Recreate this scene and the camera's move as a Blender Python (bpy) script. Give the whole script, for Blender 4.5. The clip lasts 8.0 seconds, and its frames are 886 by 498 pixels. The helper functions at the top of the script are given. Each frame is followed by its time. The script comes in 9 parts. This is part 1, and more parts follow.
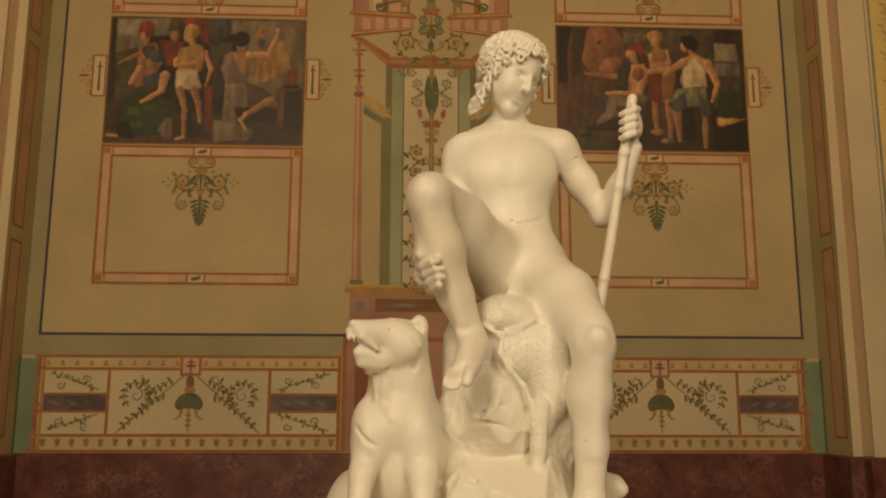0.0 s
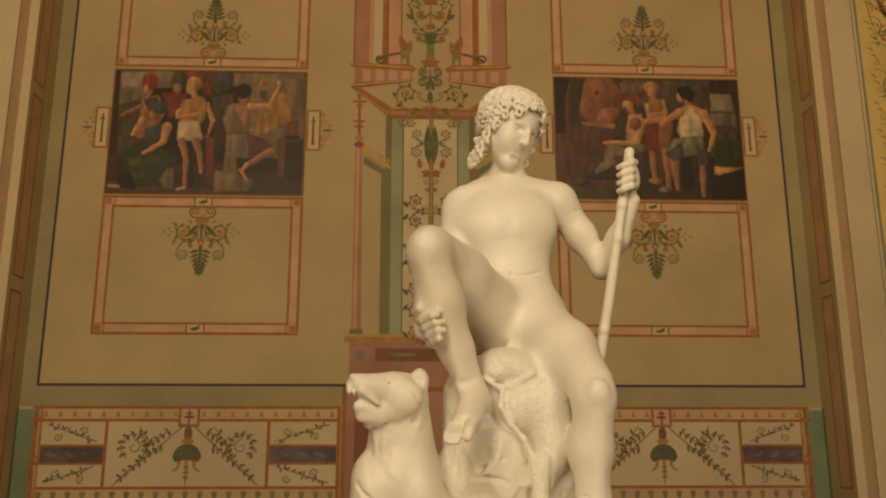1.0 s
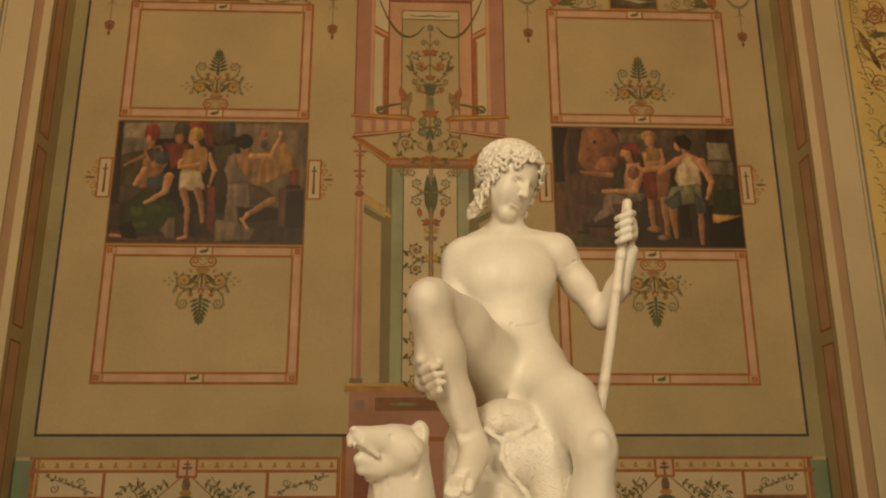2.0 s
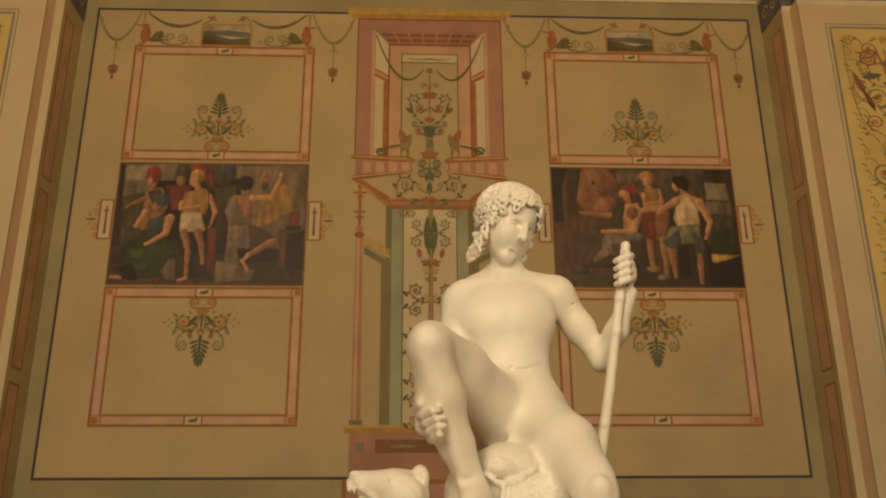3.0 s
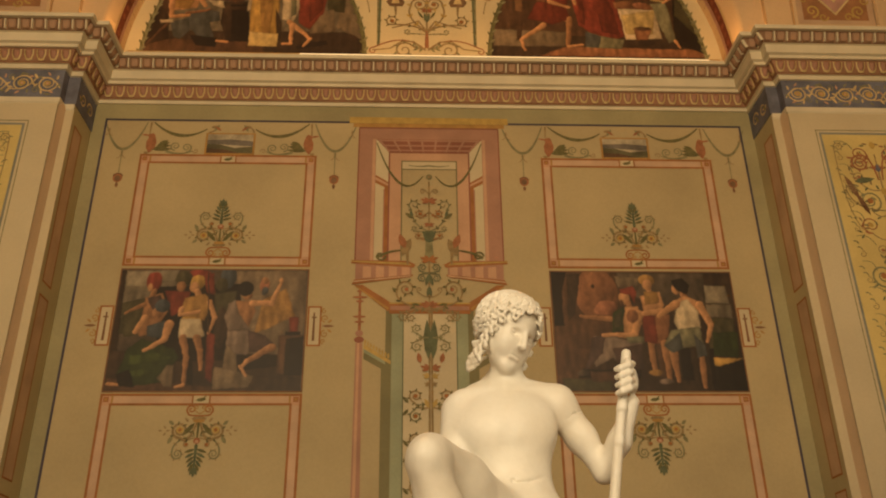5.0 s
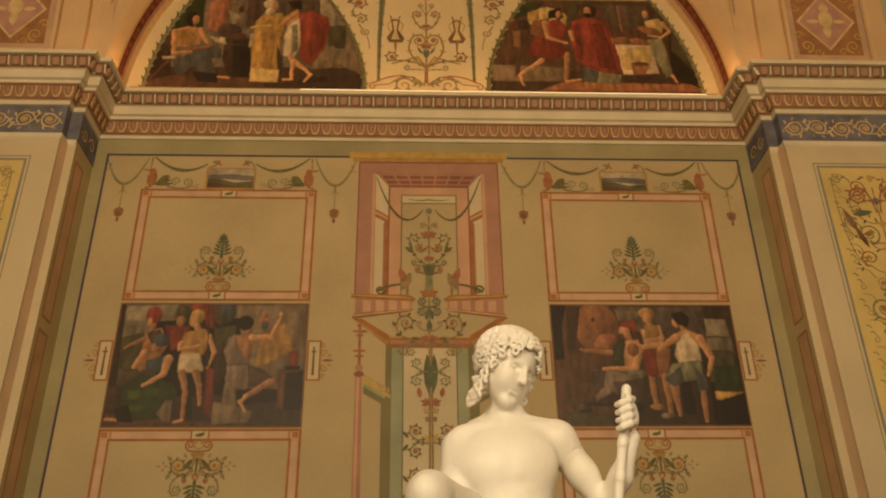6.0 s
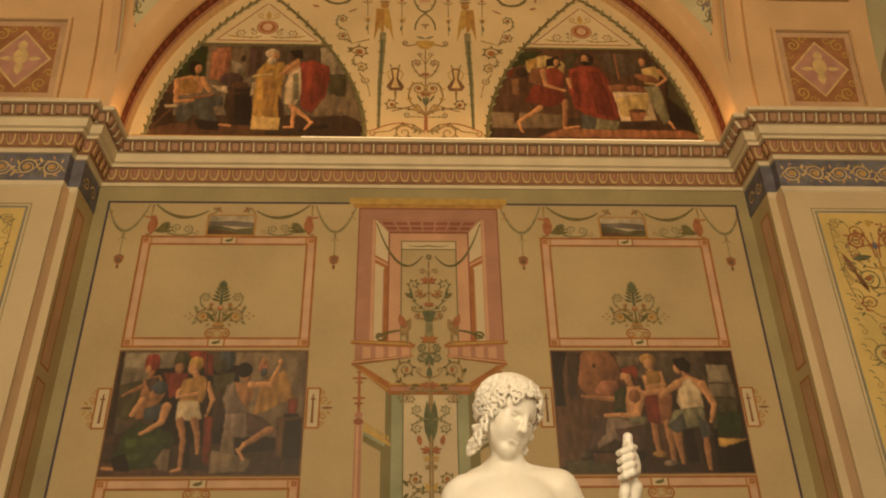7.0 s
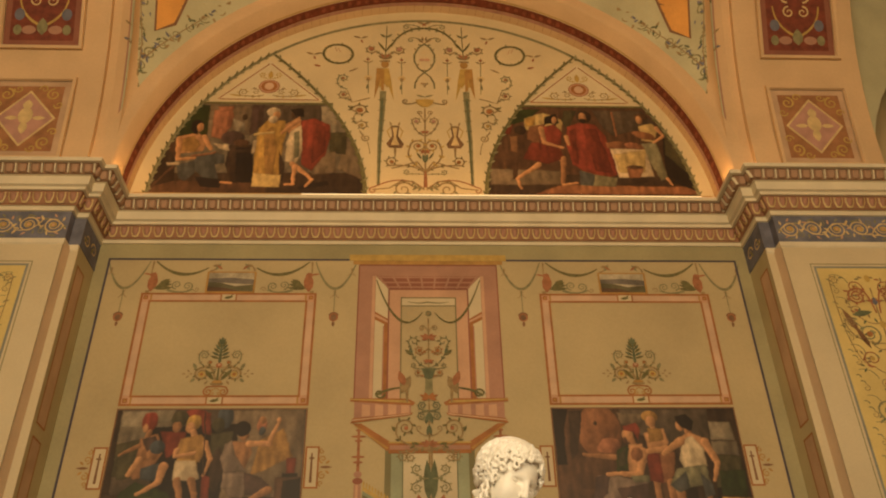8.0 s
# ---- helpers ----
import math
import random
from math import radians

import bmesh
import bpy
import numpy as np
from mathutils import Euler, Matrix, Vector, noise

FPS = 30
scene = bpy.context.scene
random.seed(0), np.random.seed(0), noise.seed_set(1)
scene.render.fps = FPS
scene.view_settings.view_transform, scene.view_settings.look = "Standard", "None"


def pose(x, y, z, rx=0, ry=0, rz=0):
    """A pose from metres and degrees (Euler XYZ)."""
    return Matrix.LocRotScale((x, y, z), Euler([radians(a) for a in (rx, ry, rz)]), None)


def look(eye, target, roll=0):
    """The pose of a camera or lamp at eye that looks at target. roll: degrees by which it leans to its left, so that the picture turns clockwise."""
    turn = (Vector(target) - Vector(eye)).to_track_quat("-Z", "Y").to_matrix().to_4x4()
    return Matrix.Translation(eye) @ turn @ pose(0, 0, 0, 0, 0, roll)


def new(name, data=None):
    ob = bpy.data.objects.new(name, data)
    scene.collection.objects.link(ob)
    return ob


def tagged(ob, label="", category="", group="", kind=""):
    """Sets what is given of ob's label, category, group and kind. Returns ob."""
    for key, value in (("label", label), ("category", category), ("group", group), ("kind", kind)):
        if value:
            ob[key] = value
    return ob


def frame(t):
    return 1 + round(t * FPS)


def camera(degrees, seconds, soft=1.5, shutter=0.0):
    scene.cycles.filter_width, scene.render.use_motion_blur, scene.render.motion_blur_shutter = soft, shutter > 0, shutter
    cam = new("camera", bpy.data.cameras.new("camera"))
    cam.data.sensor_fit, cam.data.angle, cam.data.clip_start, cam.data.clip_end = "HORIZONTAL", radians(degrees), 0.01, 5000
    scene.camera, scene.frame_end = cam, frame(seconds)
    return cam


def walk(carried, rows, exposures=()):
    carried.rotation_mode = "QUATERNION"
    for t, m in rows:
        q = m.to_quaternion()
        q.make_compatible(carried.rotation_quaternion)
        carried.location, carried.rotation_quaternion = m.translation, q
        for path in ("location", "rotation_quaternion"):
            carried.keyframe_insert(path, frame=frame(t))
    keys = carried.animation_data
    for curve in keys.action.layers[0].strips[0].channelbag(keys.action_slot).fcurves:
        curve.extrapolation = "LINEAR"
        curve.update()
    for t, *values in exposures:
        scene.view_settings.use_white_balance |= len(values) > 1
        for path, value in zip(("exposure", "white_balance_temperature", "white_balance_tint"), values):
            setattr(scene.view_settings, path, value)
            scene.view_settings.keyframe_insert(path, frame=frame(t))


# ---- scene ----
# ---------------------------------------------------------------- camera
cam = camera(54.0, 8.0, soft=2.0)
PATH = [
    (0.0, look((-0.185, -0.817, 1.549), (-0.1021, 1.1493, 1.9049), 0.16)),
    (0.5, look((-0.186, -0.823, 1.555), (-0.1033, 1.1332, 1.9632), 0.06)),
    (1.0, look((-0.186, -0.830, 1.560), (-0.1035, 1.1140, 2.0226), -0.04)),
    (1.5, look((-0.187, -0.839, 1.564), (-0.1050, 1.0899, 2.0861), -0.11)),
    (3.0, look((-0.187, -0.863, 1.571), (-0.1057, 1.0253, 2.2251), -0.39)),
    (3.5, look((-0.188, -0.869, 1.576), (-0.1071, 0.9968, 2.2917), -0.46)),
    (4.0, look((-0.187, -0.870, 1.580), (-0.1062, 0.9745, 2.3490), -0.59)),
    (4.5, look((-0.185, -0.868, 1.584), (-0.1052, 0.9504, 2.4128), -0.66)),
    (6.0, look((-0.184, -0.881, 1.588), (-0.1050, 0.8829, 2.5273), -0.88)),
    (6.5, look((-0.184, -0.885, 1.590), (-0.1052, 0.8527, 2.5770), -0.99)),
    (7.0, look((-0.182, -0.886, 1.592), (-0.1037, 0.8266, 2.6220), -1.08)),
    (7.5, look((-0.182, -0.893, 1.596), (-0.1036, 0.7861, 2.6798), -1.20)),
    (8.0, look((-0.182, -0.908, 1.610), (-0.1036, 0.7378, 2.7437), -1.29)),
]
walk(cam, PATH, [(0.0, -0.22), (1.5, -0.21), (3.5, -0.09), (4.5, -0.01), (6.5, 0.12), (8.0, 0.23)])

# ---------------------------------------------------------------- plan, metres
YW = 6.5            # face of the end wall of the bay
XP, Y1 = 3.335, 6.045   # inner faces of the piers and where they end
X2, YP = 3.445, 5.935   # the step at their corners and their front faces
X_OUT = 4.85        # far side of the piers
XT = 3.33           # inner edge of the transverse arches
Z_DADO = 1.17
Z_SPRING = 7.2
R_ARCH = 3.17       # arch round the lunette
Y_BACK = -5.6       # unseen wall on the other side of the gallery, windows assumed
YC, R_T = 0.6, 5.37  # transverse arches: centre and radius
Z_TOP = 13.0

# ---------------------------------------------------------------- world and lights
world = bpy.data.worlds.new("world")
scene.world = world
world.use_nodes = True
wn = world.node_tree.nodes
sky = wn.new("ShaderNodeTexSky")
sky.sky_type = "NISHITA"
sky.sun_disc = False
sky.sun_elevation, sky.sun_rotation = radians(25), radians(200)
wn["Background"].inputs[1].default_value = 0.08
world.node_tree.links.new(sky.outputs[0], wn["Background"].inputs[0])


def area_lamp(name, m, sx, sy, watts, colour):
    data = bpy.data.lights.new(name, "AREA")
    data.shape, data.size, data.size_y = "RECTANGLE", sx, sy
    data.energy, data.color = watts, colour
    ob = new(name, data)
    ob.matrix_world = m
    return ob


WARM = (1.0, 0.785, 0.47)
AMBER = (1.0, 0.485, 0.145)
# main light: two unseen lamps added behind, set in assumed window openings
for wx, watts in ((-2.6, 365), (2.6, 232)):
    area_lamp("window_light", look((wx, Y_BACK + 0.1, 4.9), (wx * 0.6, 6.5, 3.4)), 2.0, 4.6, watts, WARM)
# light strips hidden on the cornices
area_lamp("cornice_light", look((0, 6.25, 7.27), (0, 6.28, 9.5)), 6.0, 0.06, 9, AMBER)
# assumed strip on the unseen back wall, strong so that it fills the vault
area_lamp("cornice_light", look((0, Y_BACK + 0.35, 7.30), (0, -3.0, 10.0)), 8.0, 0.10, 305, AMBER)
for sx in (-1, 1):
    area_lamp("cornice_light", look((sx * 3.22, 5.99, 7.23), (sx * 3.12, 5.99, 9.0)), 0.14, 0.5, 3.0, AMBER)

# ---------------------------------------------------------------- materials


def material(name, colour, rough=0.75, vary=0.10, scale=3.0, fine=60.0, bump=0.05, metal=0.0, tint=None):
    """A painted or stone surface: broad stains and fine grain in the colour, fine relief."""
    mat = bpy.data.materials.new(name)
    mat.use_nodes = True
    nt = mat.node_tree
    n, l = nt.nodes, nt.links
    bsdf = n["Principled BSDF"]
    bsdf.inputs["Roughness"].default_value = rough
    bsdf.inputs["Metallic"].default_value = metal
    tc = n.new("ShaderNodeTexCoord")
    big = n.new("ShaderNodeTexNoise")
    big.inputs["Scale"].default_value = scale
    big.inputs["Detail"].default_value = 6
    small = n.new("ShaderNodeTexNoise")
    small.inputs["Scale"].default_value = fine
    small.inputs["Detail"].default_value = 3
    l.new(tc.outputs["Object"], big.inputs["Vector"])
    l.new(tc.outputs["Object"], small.inputs["Vector"])
    other = tint or [c * (1 - 2.2 * vary) for c in colour]
    mix = n.new("ShaderNodeMix")
    mix.data_type = "RGBA"
    mix.inputs["A"].default_value = (*other, 1)
    mix.inputs["B"].default_value = (*[min(1, c * (1 + vary * 0.6)) for c in colour], 1)
    ramp = n.new("ShaderNodeMapRange")
    ramp.inputs["From Min"].default_value, ramp.inputs["From Max"].default_value = 0.28, 0.66
    l.new(big.outputs["Fac"], ramp.inputs["Value"])
    l.new(ramp.outputs[0], mix.inputs["Factor"])
    grain = n.new("ShaderNodeMix")
    grain.data_type, grain.blend_type = "RGBA", "MULTIPLY"
    grain.inputs["Factor"].default_value = min(1.0, vary * 2.5)
    l.new(mix.outputs["Result"], grain.inputs["A"])
    l.new(small.outputs["Color"], grain.inputs["B"])
    gray = n.new("ShaderNodeMapRange")
    gray.inputs["From Min"].default_value, gray.inputs["From Max"].default_value = 0.3, 0.7
    gray.inputs["To Min"].default_value, gray.inputs["To Max"].default_value = 0.75, 1.1
    l.new(small.outputs["Fac"], gray.inputs["Value"])
    l.new(gray.outputs[0], grain.inputs["B"])
    l.new(grain.outputs["Result"], bsdf.inputs["Base Color"])
    if bump:
        b = n.new("ShaderNodeBump")
        b.inputs["Strength"].default_value = bump
        b.inputs["Distance"].default_value = 0.01
        l.new(small.outputs["Fac"], b.inputs["Height"])
        l.new(b.outputs[0], bsdf.inputs["Normal"])
    return mat


def marble_material(name, colour, dark, vein, scale, rough):
    """Veined stone: clouded colour, thin broken veins."""
    mat = material(name, colour, rough, 0.18, scale, 25.0, 0.02, tint=dark)
    n, l = mat.node_tree.nodes, mat.node_tree.links
    bsdf = n["Principled BSDF"]
    base = bsdf.inputs["Base Color"].links[0].from_socket
    tc = n.new("ShaderNodeTexCoord")
    warp = n.new("ShaderNodeTexNoise")
    warp.inputs["Scale"].default_value = scale * 1.4
    warp.inputs["Detail"].default_value = 8
    warp.inputs["Roughness"].default_value = 0.7
    l.new(tc.outputs["Object"], warp.inputs["Vector"])
    line = n.new("ShaderNodeMath")
    line.operation = "SUBTRACT"
    line.inputs[1].default_value = 0.5
    l.new(warp.outputs["Fac"], line.inputs[0])
    ab = n.new("ShaderNodeMath")
    ab.operation = "ABSOLUTE"
    l.new(line.outputs[0], ab.inputs[0])
    rg = n.new("ShaderNodeMapRange")
    rg.inputs["From Min"].default_value, rg.inputs["From Max"].default_value = 0.0, 0.022
    rg.inputs["To Min"].default_value, rg.inputs["To Max"].default_value = 0.50, 0.0
    l.new(ab.outputs[0], rg.inputs["Value"])
    patch = n.new("ShaderNodeTexNoise")
    patch.inputs["Scale"].default_value = scale * 0.7
    l.new(tc.outputs["Object"], patch.inputs["Vector"])
    pr = n.new("ShaderNodeMapRange")
    pr.inputs["From Min"].default_value, pr.inputs["From Max"].default_value = 0.48, 0.62
    l.new(patch.outputs["Fac"], pr.inputs["Value"])
    mul = n.new("ShaderNodeMath")
    mul.operation = "MULTIPLY"
    l.new(rg.outputs[0], mul.inputs[0])
    l.new(pr.outputs[0], mul.inputs[1])
    mix = n.new("ShaderNodeMix")
    mix.data_type = "RGBA"
    mix.inputs["B"].default_value = (*vein, 1)
    l.new(mul.outputs[0], mix.inputs["Factor"])
    l.new(base, mix.inputs["A"])
    l.new(mix.outputs["Result"], bsdf.inputs["Base Color"])
    return mat


M = {
    "cream": material("cream_wall_paint", (0.495, 0.405, 0.228), 0.8, 0.07, 1.1, 45, 0.06),
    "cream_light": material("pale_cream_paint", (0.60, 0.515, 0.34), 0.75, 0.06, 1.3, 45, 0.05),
    "sage": material("sage_green_paint", (0.36, 0.325, 0.18), 0.8, 0.09, 1.5, 45, 0.05),
    "verdigris": material("dull_green_paint", (0.20, 0.27, 0.17), 0.8, 0.10, 2, 50, 0.05),
    "grey_green": material("grey_green_paint", (0.34, 0.37, 0.24), 0.8, 0.10, 2, 50, 0.05),
    "olive": material("olive_shadow_paint", (0.22, 0.20, 0.10), 0.8, 0.10, 2, 50, 0.05),
    "pink": material("salmon_pink_paint", (0.56, 0.34, 0.215), 0.8, 0.09, 3, 50, 0.05),
    "pink_pale": material("pale_pink_paint", (0.60, 0.41, 0.275), 0.8, 0.09, 4, 60, 0.05),
    "rose": material("old_rose_paint", (0.41, 0.225, 0.155), 0.8, 0.10, 3, 50, 0.05),
    "rose_dark": material("dark_rose_paint", (0.28, 0.11, 0.07), 0.8, 0.10, 3, 50, 0.05),
    # lit copy of the wall sage: brightness put into the colour
    "sage_lit": material("sage_paint_lit", (0.50, 0.435, 0.25), 0.8, 0.08, 1.5, 45, 0.05),
    "row_tan": material("tan_cream_paint", (0.57, 0.43, 0.25), 0.8, 0.08, 3, 60, 0.04),
    "red_soft": material("faded_red_paint", (0.31, 0.09, 0.045), 0.7, 0.2, 12, 90, 0.05),
    "terracotta": material("terracotta_line_paint", (0.37, 0.155, 0.050), 0.75, 0.12, 8, 80, 0.05),
    "ochre": material("ochre_line_paint", (0.44, 0.25, 0.07), 0.75, 0.12, 8, 80, 0.05),
    "brown": material("brown_paint", (0.23, 0.12, 0.06), 0.8, 0.12, 6, 70, 0.05),
    "panel_brown": material("tan_panel_paint", (0.56, 0.385, 0.245), 0.8, 0.10, 3, 60, 0.05),
    "navy": material("dark_blue_line_paint", (0.070, 0.060, 0.085), 0.8, 0.12, 6, 70, 0.03),
    "blue": material("slate_blue_paint", (0.165, 0.172, 0.225), 0.8, 0.20, 5, 60, 0.05),
    "blue_line": material("light_blue_line_paint", (0.26, 0.265, 0.225), 0.8, 0.10, 4, 60, 0.03),
    "leaf": material("leaf_green_paint", (0.165, 0.150, 0.060), 0.8, 0.18, 20, 120, 0.03),
    "leaf_pale": material("grey_leaf_paint", (0.255, 0.24, 0.125), 0.8, 0.15, 18, 120, 0.03),
    "teal": material("blue_green_paint", (0.130, 0.150, 0.082), 0.8, 0.15, 15, 120, 0.03),
    "scroll": material("olive_brown_scroll_paint", (0.33, 0.235, 0.11), 0.8, 0.15, 18, 120, 0.03),
    "scroll_red": material("red_brown_scroll_paint", (0.38, 0.16, 0.075), 0.8, 0.15, 18, 120, 0.03),
    "gold": material("gilded_paint", (0.50, 0.34, 0.09), 0.6, 0.12, 10, 90, 0.04),
    "gold_pale": material("pale_gold_paint", (0.66, 0.50, 0.24), 0.6, 0.12, 10, 90, 0.04),
    "yellow": material("primrose_yellow_paint", (0.66, 0.52, 0.20), 0.8, 0.07, 2, 50, 0.04),
    "vault": material("apricot_vault_paint", (0.66, 0.47, 0.27), 0.8, 0.07, 1.4, 45, 0.05),
    "pendentive": material("pale_green_vault_paint", (0.52, 0.51, 0.33), 0.8, 0.08, 2, 50, 0.05),
    "orange": material("orange_ground_paint", (0.72, 0.36, 0.09), 0.8, 0.10, 3, 60, 0.04),
    "coffer_red": material("brick_red_coffer_paint", (0.36, 0.17, 0.075), 0.8, 0.14, 8, 70, 0.05),
    "mauve_pink": material("mauve_pink_paint", (0.48, 0.27, 0.21), 0.8, 0.10, 8, 70, 0.05),
    "red": material("pompeian_red_paint", (0.20, 0.045, 0.022), 0.7, 0.20, 12, 90, 0.05),
    "white": material("off_white_moulding_paint", (0.72, 0.65, 0.48), 0.7, 0.06, 3, 60, 0.04),
    "dado": marble_material("dark_red_marble", (0.165, 0.062, 0.048), (0.070, 0.024, 0.022), (0.42, 0.30, 0.25), 6.5, 0.30),
    "marble": material("white_carved_marble", (0.85, 0.825, 0.755), 0.42, 0.045, 4.0, 70, 0.06, tint=(0.77, 0.71, 0.60)),
    "pedestal": marble_material("grey_pedestal_marble", (0.5, 0.47, 0.42), (0.38, 0.35, 0.31), (0.7, 0.68, 0.62), 3.0, 0.35),
    "floor": material("inlaid_wood_floor", (0.22, 0.12, 0.055), 0.35, 0.15, 1.5, 30, 0.05),
    "glass_frame": material("window_paint", (0.7, 0.65, 0.52), 0.5, 0.05, 3, 60, 0.03),
}


def glow_material(name, colour, power):
    mat = bpy.data.materials.new(name)
    mat.use_nodes = True
    n = mat.node_tree.nodes
    n["Principled BSDF"].inputs["Base Color"].default_value = (0.8, 0.7, 0.5, 1)
    n["Principled BSDF"].inputs["Emission Color"].default_value = (*colour, 1)
    n["Principled BSDF"].inputs["Emission Strength"].default_value = power
    return mat


def add_pits(mat):
    """Small drilled pits where the mesh says the stone is carved as a hide."""
    n, l = mat.node_tree.nodes, mat.node_tree.links
    at = n.new("ShaderNodeAttribute")
    at.attribute_name = "hide"
    tc = n.new("ShaderNodeTexCoord")
    vor = n.new("ShaderNodeTexVoronoi")
    vor.inputs["Scale"].default_value = 150
    l.new(tc.outputs["Object"], vor.inputs["Vector"])
    r = n.new("ShaderNodeMapRange")
    r.inputs["From Min"].default_value, r.inputs["From Max"].default_value = 0.17, 0.45
    l.new(vor.outputs["Distance"], r.inputs["Value"])
    inv = n.new("ShaderNodeMath")
    inv.operation = "SUBTRACT"
    inv.inputs[0].default_value = 1.0
    l.new(r.outputs[0], inv.inputs[1])
    mul = n.new("ShaderNodeMath")
    mul.operation = "MULTIPLY"
    l.new(inv.outputs[0], mul.inputs[0])
    l.new(at.outputs["Fac"], mul.inputs[1])
    bump = n.new("ShaderNodeBump")
    bump.invert = True
    bump.inputs["Strength"].default_value = 0.45
    bump.inputs["Distance"].default_value = 0.006
    l.new(mul.outputs[0], bump.inputs["Height"])
    bsdf = n["Principled BSDF"]
    if bsdf.inputs["Normal"].links:
        l.new(bsdf.inputs["Normal"].links[0].from_socket, bump.inputs["Normal"])
    l.new(bump.outputs[0], bsdf.inputs["Normal"])


add_pits(M["marble"])
def oil_material():
    """Oil paint on a wall: the picture's own colours, fine canvas grain, a little gloss."""
    mat = material("oil_painting", (0.5, 0.5, 0.5), 0.5, 0.10, 9.0, 120.0, 0.10)
    n, l = mat.node_tree.nodes, mat.node_tree.links
    at = n.new("ShaderNodeAttribute")
    at.attribute_name = "paint"
    mul = n.new("ShaderNodeMix")
    mul.data_type, mul.blend_type = "RGBA", "MULTIPLY"
    mul.inputs["Factor"].default_value = 1.0
    bsdf = n["Principled BSDF"]
    grain = n.new("ShaderNodeMix")
    grain.data_type, grain.blend_type = "RGBA", "ADD"
    grain.inputs["Factor"].default_value = 1.0
    l.new(bsdf.inputs["Base Color"].links[0].from_socket, grain.inputs["A"])
    l.new(bsdf.inputs["Base Color"].links[0].from_socket, grain.inputs["B"])
    l.new(at.outputs["Color"], mul.inputs["A"])
    l.new(grain.outputs["Result"], mul.inputs["B"])
    l.new(mul.outputs["Result"], bsdf.inputs["Base Color"])
    return mat


M["oil"] = oil_material()
M["glow"] = glow_material("lit_light_strip", (1.0, 0.74, 0.38), 0.85)

# ---------------------------------------------------------------- builders


def mesh_object(name, verts, faces, mat, parent=None, label="", smooth=False):
    me = bpy.data.meshes.new(name)
    me.from_pydata(verts, [], faces)
    me.materials.append(mat)
    if smooth:
        me.polygons.foreach_set("use_smooth", [True] * len(me.polygons))
    me.update()
    ob = new(name, me)
    if parent:
        ob.parent = parent
    if label:
        ob["label"] = label
    return ob


def part(name, bm, mat, parent=None, label="", smooth=False):
    me = bpy.data.meshes.new(name)
    bm.to_mesh(me)
    bm.free()
    me.materials.append(mat)
    if smooth:
        me.polygons.foreach_set("use_smooth", [True] * len(me.polygons))
    ob = new(name, me)
    if parent:
        ob.parent = parent
    if label:
        ob["label"] = label
    return ob


def box(bm, x0, x1, y0, y1, z0, z1, bevel=0.0):
    made = bmesh.ops.create_cube(bm, size=1.0)["verts"]
    for v in made:
        v.co = Vector(((x0 + x1) / 2 + v.co.x * (x1 - x0), (y0 + y1) / 2 + v.co.y * (y1 - y0), (z0 + z1) / 2 + v.co.z * (z1 - z0)))
    if bevel:
        edges = list({e for v in made for e in v.link_edges})
        bmesh.ops.bevel(bm, geom=edges, offset=bevel, segments=2, affect="EDGES")
    return made


def box_part(name, mat, parent, dims, bevel=0.0, label=""):
    bm = bmesh.new()
    box(bm, *dims, bevel=bevel)
    return part(name, bm, mat, parent, label)


def thing(name, label, category, group="", kind="", at=(0, 0, 0)):
    ob = new(name)
    ob.location = at
    ob.empty_display_size = 0.1
    return tagged(ob, label, category, group, kind)


def sweep(name, profile, path, mat, parent=None, label=""):
    """Sweeps a (out, up) profile along a plan path of (x, y); out points to the right of the way, mitred at corners."""
    n = len(path)
    verts, faces = [], []
    for i, (px, py) in enumerate(path):
        p = Vector((px, py))
        d0 = (p - Vector(path[i - 1])).normalized() if i else None
        d1 = (Vector(path[i + 1]) - p).normalized() if i < n - 1 else None
        d0, d1 = d0 or d1, d1 or d0
        n0, n1 = Vector((d0.y, -d0.x)), Vector((d1.y, -d1.x))
        mit = (n0 + n1).normalized()
        mit = mit / max(0.3, mit.dot(n0))
        for o, u in profile:
            verts.append((px + mit.x * o, py + mit.y * o, u))
    k = len(profile)
    for i in range(n - 1):
        for j in range(k - 1):
            a = i * k + j
            faces.append((a, a + 1, a + k + 1, a + k))
    return mesh_object(name, verts, faces, mat, parent, label)


# painted bits too small or too many to pick apart
JOINED = {"leaf", "motif", "dot", "edge_line", "red_band", "field", "edge", "ground", "vine", "knob", "centre_mark", "tendril", "spindle", "bow",
          "corner_block", "centre_block_line", "crest", "palmette", "bloom", "chain", "ceiling_rib", "panel_mark", "tablet_mark", "brush_stroke"}


